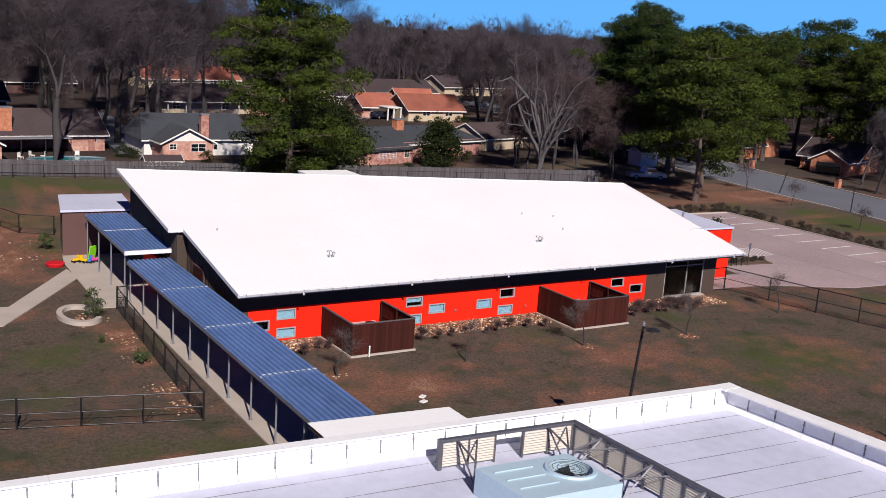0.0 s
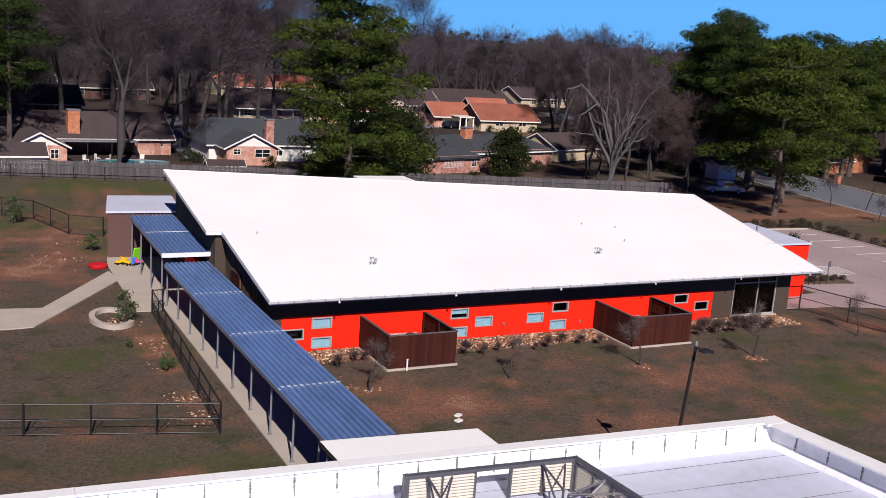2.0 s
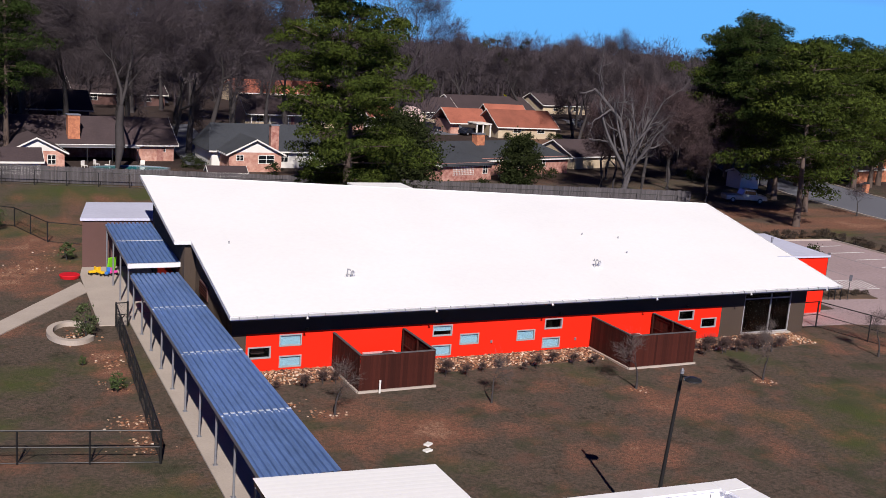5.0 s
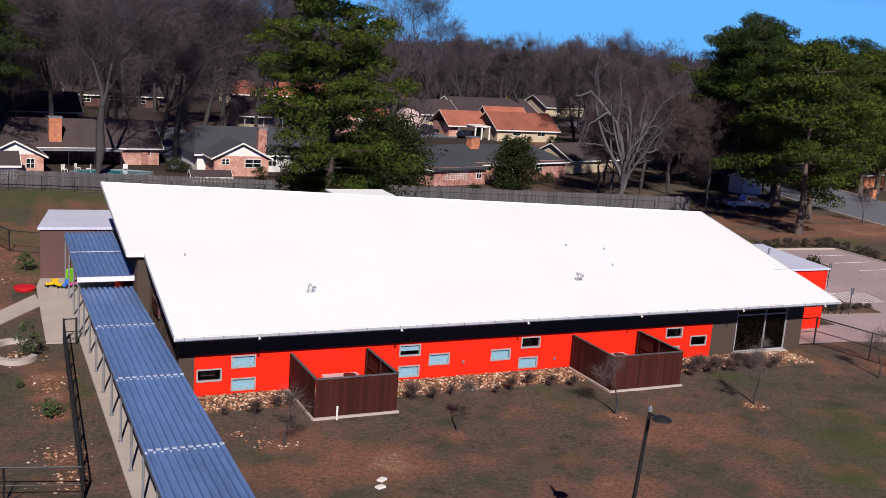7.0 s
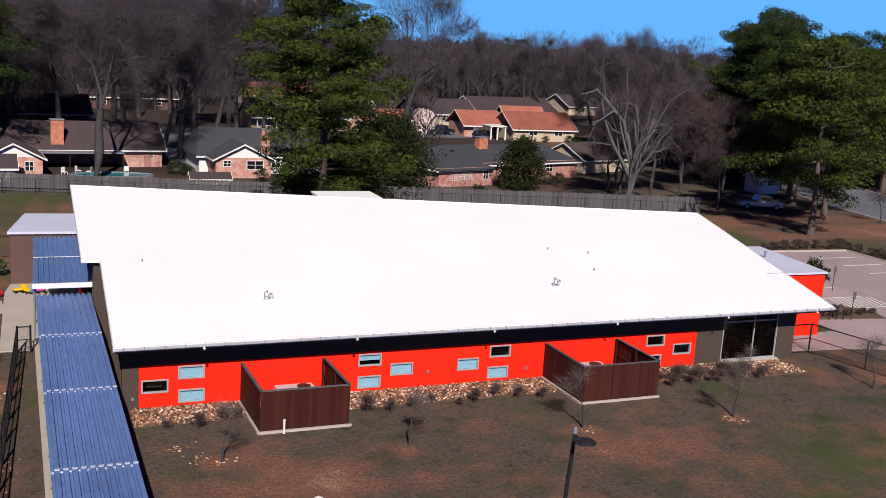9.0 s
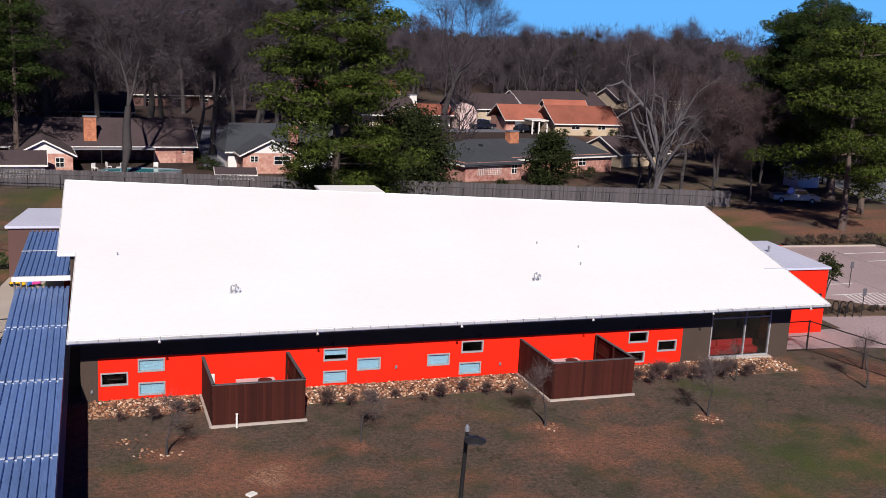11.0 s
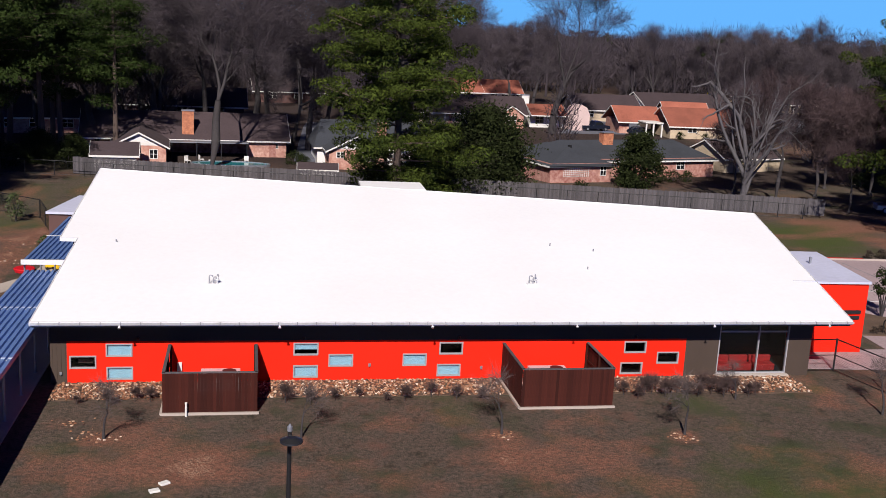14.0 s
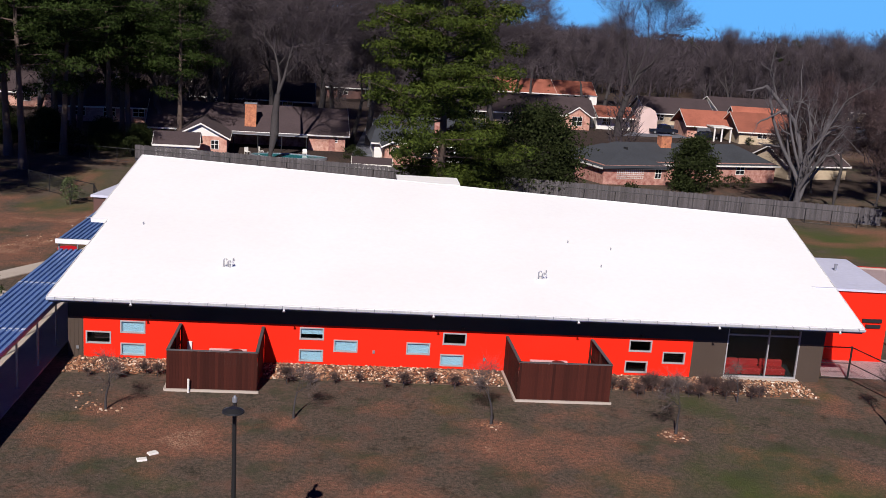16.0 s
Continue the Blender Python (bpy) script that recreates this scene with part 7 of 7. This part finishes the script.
for i, x in enumerate((-1.0, 0.4, 1.6, 2.3, 9.8, 11.0, 12.2, 13.5, 14.4, 15.8, 17.0, 18.3, 25.2, 25.8, 26.4, 26.9, 27.4, 27.9, 28.3, 28.8, 29.2, 29.7, 30.1, 30.6, 31.1, 31.5, 32.0, 32.5, 33.0)):
    placed(dry, x, -2.85 - 0.35 * math.sin(i * 1.9), (0.75 if x > 25 else 0.5) + 0.4 * ((i * 13) % 7) / 7, i * 53)

for x, y, a in ((3.3, -12.2, 20), (3.62, -11.55, 35)):
    bm = bmesh.new()
    box(bm, -0.2, 0.2, -0.14, 0.14, -0.05, 0.05, pose(x, y, 0, 0, 0, a))
    bevel(bm, 0.015)
    solid("utility_cover", bm, M_WHITE, "pale plastic utility box cover in the lawn", "utility cover", "utility covers")

# toys by the side door
toy = {c: material(c + "_toy_plastic", v, 0.45, vary=0.1, bump=0) for c, v in (("red", (0.6, 0.012, 0.02)), ("yellow", (0.75, 0.45, 0.01)), ("pink", (0.65, 0.06, 0.3)), ("green", (0.2, 0.6, 0.02)), ("blue", (0.03, 0.15, 0.5)))}
bm = bmesh.new()
for z0, z1, r0, r1 in ((0.0, 0.22, 0.62, 0.7), (0.22, 0.26, 0.7, 0.66)):
    tube(bm, (-8.3, 22.55, z0), (-8.3, 22.55, z1), r0, r1, 24)
solid("sand_tub", bm, toy["red"], "round red plastic sand tub on the lawn", "toy")


def ride_toy(x, y, c, a, label):
    t = thing("ride_on_toy", label, "toy", (x, y, 0.05), "children's toys")
    m = pose(x, y, 0.05, 0, 0, a)
    bm = bmesh.new()
    box(bm, -0.3, 0.3, -0.13, 0.13, 0.14, 0.32, m)
    bevel(bm, 0.04)
    part("body", bm, toy[c], t)
    bm = bmesh.new()
    box(bm, 0.16, 0.24, -0.15, 0.15, 0.3, 0.58, m)
    bevel(bm, 0.02)
    part("handle", bm, toy[c], t)
    for dx in (-0.2, 0.2):
        for dy in (-0.16, 0.13):
            bm = bmesh.new()
            tube(bm, m @ Vector((dx, dy, 0.1)), m @ Vector((dx, dy + 0.04, 0.1)), 0.1, None, 12)
            part("wheel", bm, M_BLACK, t)


ride_toy(-6.7, 23.0, "yellow", 20, "yellow plastic ride-on toy")
ride_toy(-6.2, 22.75, "yellow", 120, "yellow plastic ride-on toy lying by the wall")
ride_toy(-5.75, 22.55, "blue", 60, "blue plastic ride-on toy")
ride_toy(-5.35, 22.75, "pink", 200, "pink plastic ride-on toy")
bm = bmesh.new()
box(bm, -0.35, 0.35, -0.05, 0.05, 0.05, 1.25, pose(-5.45, 23.5, 0, 12, 0, 30))
bevel(bm, 0.03)
solid("play_board", bm, toy["green"], "upright lime green plastic play board", "toy")

# bicycle racks, signs and cars
for i in range(3):
    bm = bmesh.new()
    x, y = 47.15 + i * 0.55, 6.9 - i * 0.1
    p = [Vector((x, y, -0.05)), Vector((x, y, 0.75))]
    for k in range(1, 8):
        t = math.pi * k / 8
        p.append(Vector((x, y + 0.3 - 0.3 * math.cos(t), 0.75 + 0.3 * math.sin(t))))
    p += [Vector((x, y + 0.6, 0.75)), Vector((x, y + 0.6, -0.05))]
    for a, b in zip(p, p[1:]):
        tube(bm, a, b, 0.04, None, 8)
    solid("bicycle_rack", bm, M_BLACK, "black hoop bicycle rack by the entrance", "bicycle rack", "bicycle racks")
for x, y in ((48.8, 6.5), (54.2, 14.1)):
    sg = thing("parking_sign", "small dark parking sign on a thin post", "sign", (x, y, 0), "parking signs")
    bm = bmesh.new()
    tube(bm, (x, y, -0.05), (x, y, 2.1), 0.03, None, 8)
    part("post", bm, M_DARKMETAL, sg)
    bm = bmesh.new()
    box(bm, x - 0.16, x + 0.16, y - 0.05, y - 0.034, 1.6, 2.1)
    part("plate", bm, M_FRAME, sg)


def car(x, y, a, paint, label, truck=False, z=None):
    c = thing("parked_" + ("pickup" if truck else "car"), label, "truck" if truck else "car", (x, y, ground_z(x, y) if z is None else z))
    m = pose(x, y, ground_z(x, y) if z is None else z, 0, 0, a)
    ln, w = (5.6, 1.95) if truck else (4.6, 1.8)
    bm = bmesh.new()
    prof = [(0, 0.35), (0, 0.95), (1.9, 1.0), (2.1, 1.0), (2.45, 1.75), (3.7, 1.78), (4.25, 1.1), (5.5, 0.98), (5.6, 0.4)] if truck else [(0, 0.35), (0, 0.85), (0.5, 0.95), (1.1, 1.4), (2.7, 1.42), (3.4, 0.95), (4.5, 0.82), (4.6, 0.38)]
    lo = [bm.verts.new(m @ Vector((px - ln / 2, -w / 2, pz))) for px, pz in prof]
    hi = [bm.verts.new(m @ Vector((px - ln / 2, w / 2, pz))) for px, pz in prof]
    bm.faces.new(lo)
    bm.faces.new(hi[::-1])
    for i in range(len(prof)):
        j = (i + 1) % len(prof)
        bm.faces.new((lo[j], lo[i], hi[i], hi[j]))
    bmesh.ops.recalc_face_normals(bm, faces=bm.faces[:])
    bevel(bm, 0.06)
    part("body", bm, paint, c)
    bm = bmesh.new()
    xa, xb = (2.5, 3.95) if truck else (0.95, 3.0)
    box(bm, xa - ln / 2, xb - ln / 2, -w / 2 - 0.01, w / 2 + 0.01, 1.12 if truck else 0.98, 1.55 if truck else 1.3, m)
    part("side_glass", bm, M_DARKGLASS, c)
    for px in (0.95, ln - 1.0):
        for py in (-w / 2 - 0.02, w / 2 - 0.2):
            bm = bmesh.new()
            tube(bm, m @ Vector((px - ln / 2, py, 0.34)), m @ Vector((px - ln / 2, py + 0.22, 0.34)), 0.35, None, 16)
            wh = part("wheel", bm, M_BLACK, c)
            bm = bmesh.new()
            tube(bm, m @ Vector((px - ln / 2, py - 0.01, 0.34)), m @ Vector((px - ln / 2, py + 0.23, 0.34)), 0.2, None, 12)
            part("rim", bm, M_STEEL, wh)


P_NAVY = material("navy_car_paint", (0.012, 0.016, 0.03), 0.25, 0.2, vary=0.1, bump=0)
P_WHITE = material("white_car_paint", (0.7, 0.7, 0.7), 0.3, vary=0.08, bump=0)
P_SILVER = material("silver_car_paint", (0.35, 0.36, 0.38), 0.3, 0.5, vary=0.08, bump=0)
car(69.6, 133.2, 8, P_NAVY, "dark navy pickup truck parked on the driveway", True)
car(76.6, 128.6, 20, P_NAVY, "dark car parked under the carport")
car(-10.5, 96, 30, P_WHITE, "white pickup parked beside the brown-roofed house", True)
car(78.2, 52.0, -20, P_SILVER, "silver pickup parked in the shade of the trees", True)
car(120, 158, 10, P_SILVER, "silver car parked on the far street")
for x, y in ((105.6, 40.6), (108.3, 59.5)):
    mb = thing("mailbox", "brick mailbox pier beside the street", "mailbox", (x, y, 0), "mailboxes")
    bm = bmesh.new()
    box(bm, x - 0.35, x + 0.35, y - 0.35, y + 0.35, -0.1, 1.3)
    part("pier", bm, M_BRICKORANGE, mb)
    bm = bmesh.new()
    box(bm, x - 0.45, x + 0.45, y - 0.2, y + 0.2, 1.3, 1.6)
    bevel(bm, 0.05)
    part("box", bm, M_DARKMETAL, mb)
for x, y, lean in ((90.6, 38.6, 0.5), (87.4, 24.6, 0.05)):
    sp = thing("street_post", "thin dark post on the verge beside the street", "post", (x, y, 0), "verge posts")
    bm = bmesh.new()
    tube(bm, (x, y, -0.1), (x + lean, y - lean, 3.0), 0.07, 0.06, 8)
    part("pole", bm, M_DARKMETAL, sp)
YX, YY = 115.2, 185.0
YZ = ground_z(YX, YY)
ys = thing("warning_sign", "bright yellow sign plate on a tall thin post", "sign", (YX, YY, YZ))
bm = bmesh.new()
tube(bm, (YX, YY, YZ - 0.1), (YX, YY, 4.4), 0.05, None, 6)
part("post", bm, M_STEEL, ys)
bm = bmesh.new()
box(bm, -0.4, 0.4, -0.03, 0.03, -0.6, 0.6, pose(YX, YY - 0.1, 4.3))
bevel(bm, 0.02)
part("plate", bm, material("yellow_sign", (0.85, 0.75, 0.01), 0.5, vary=0.05, bump=0), ys, "bright yellow sign plate")
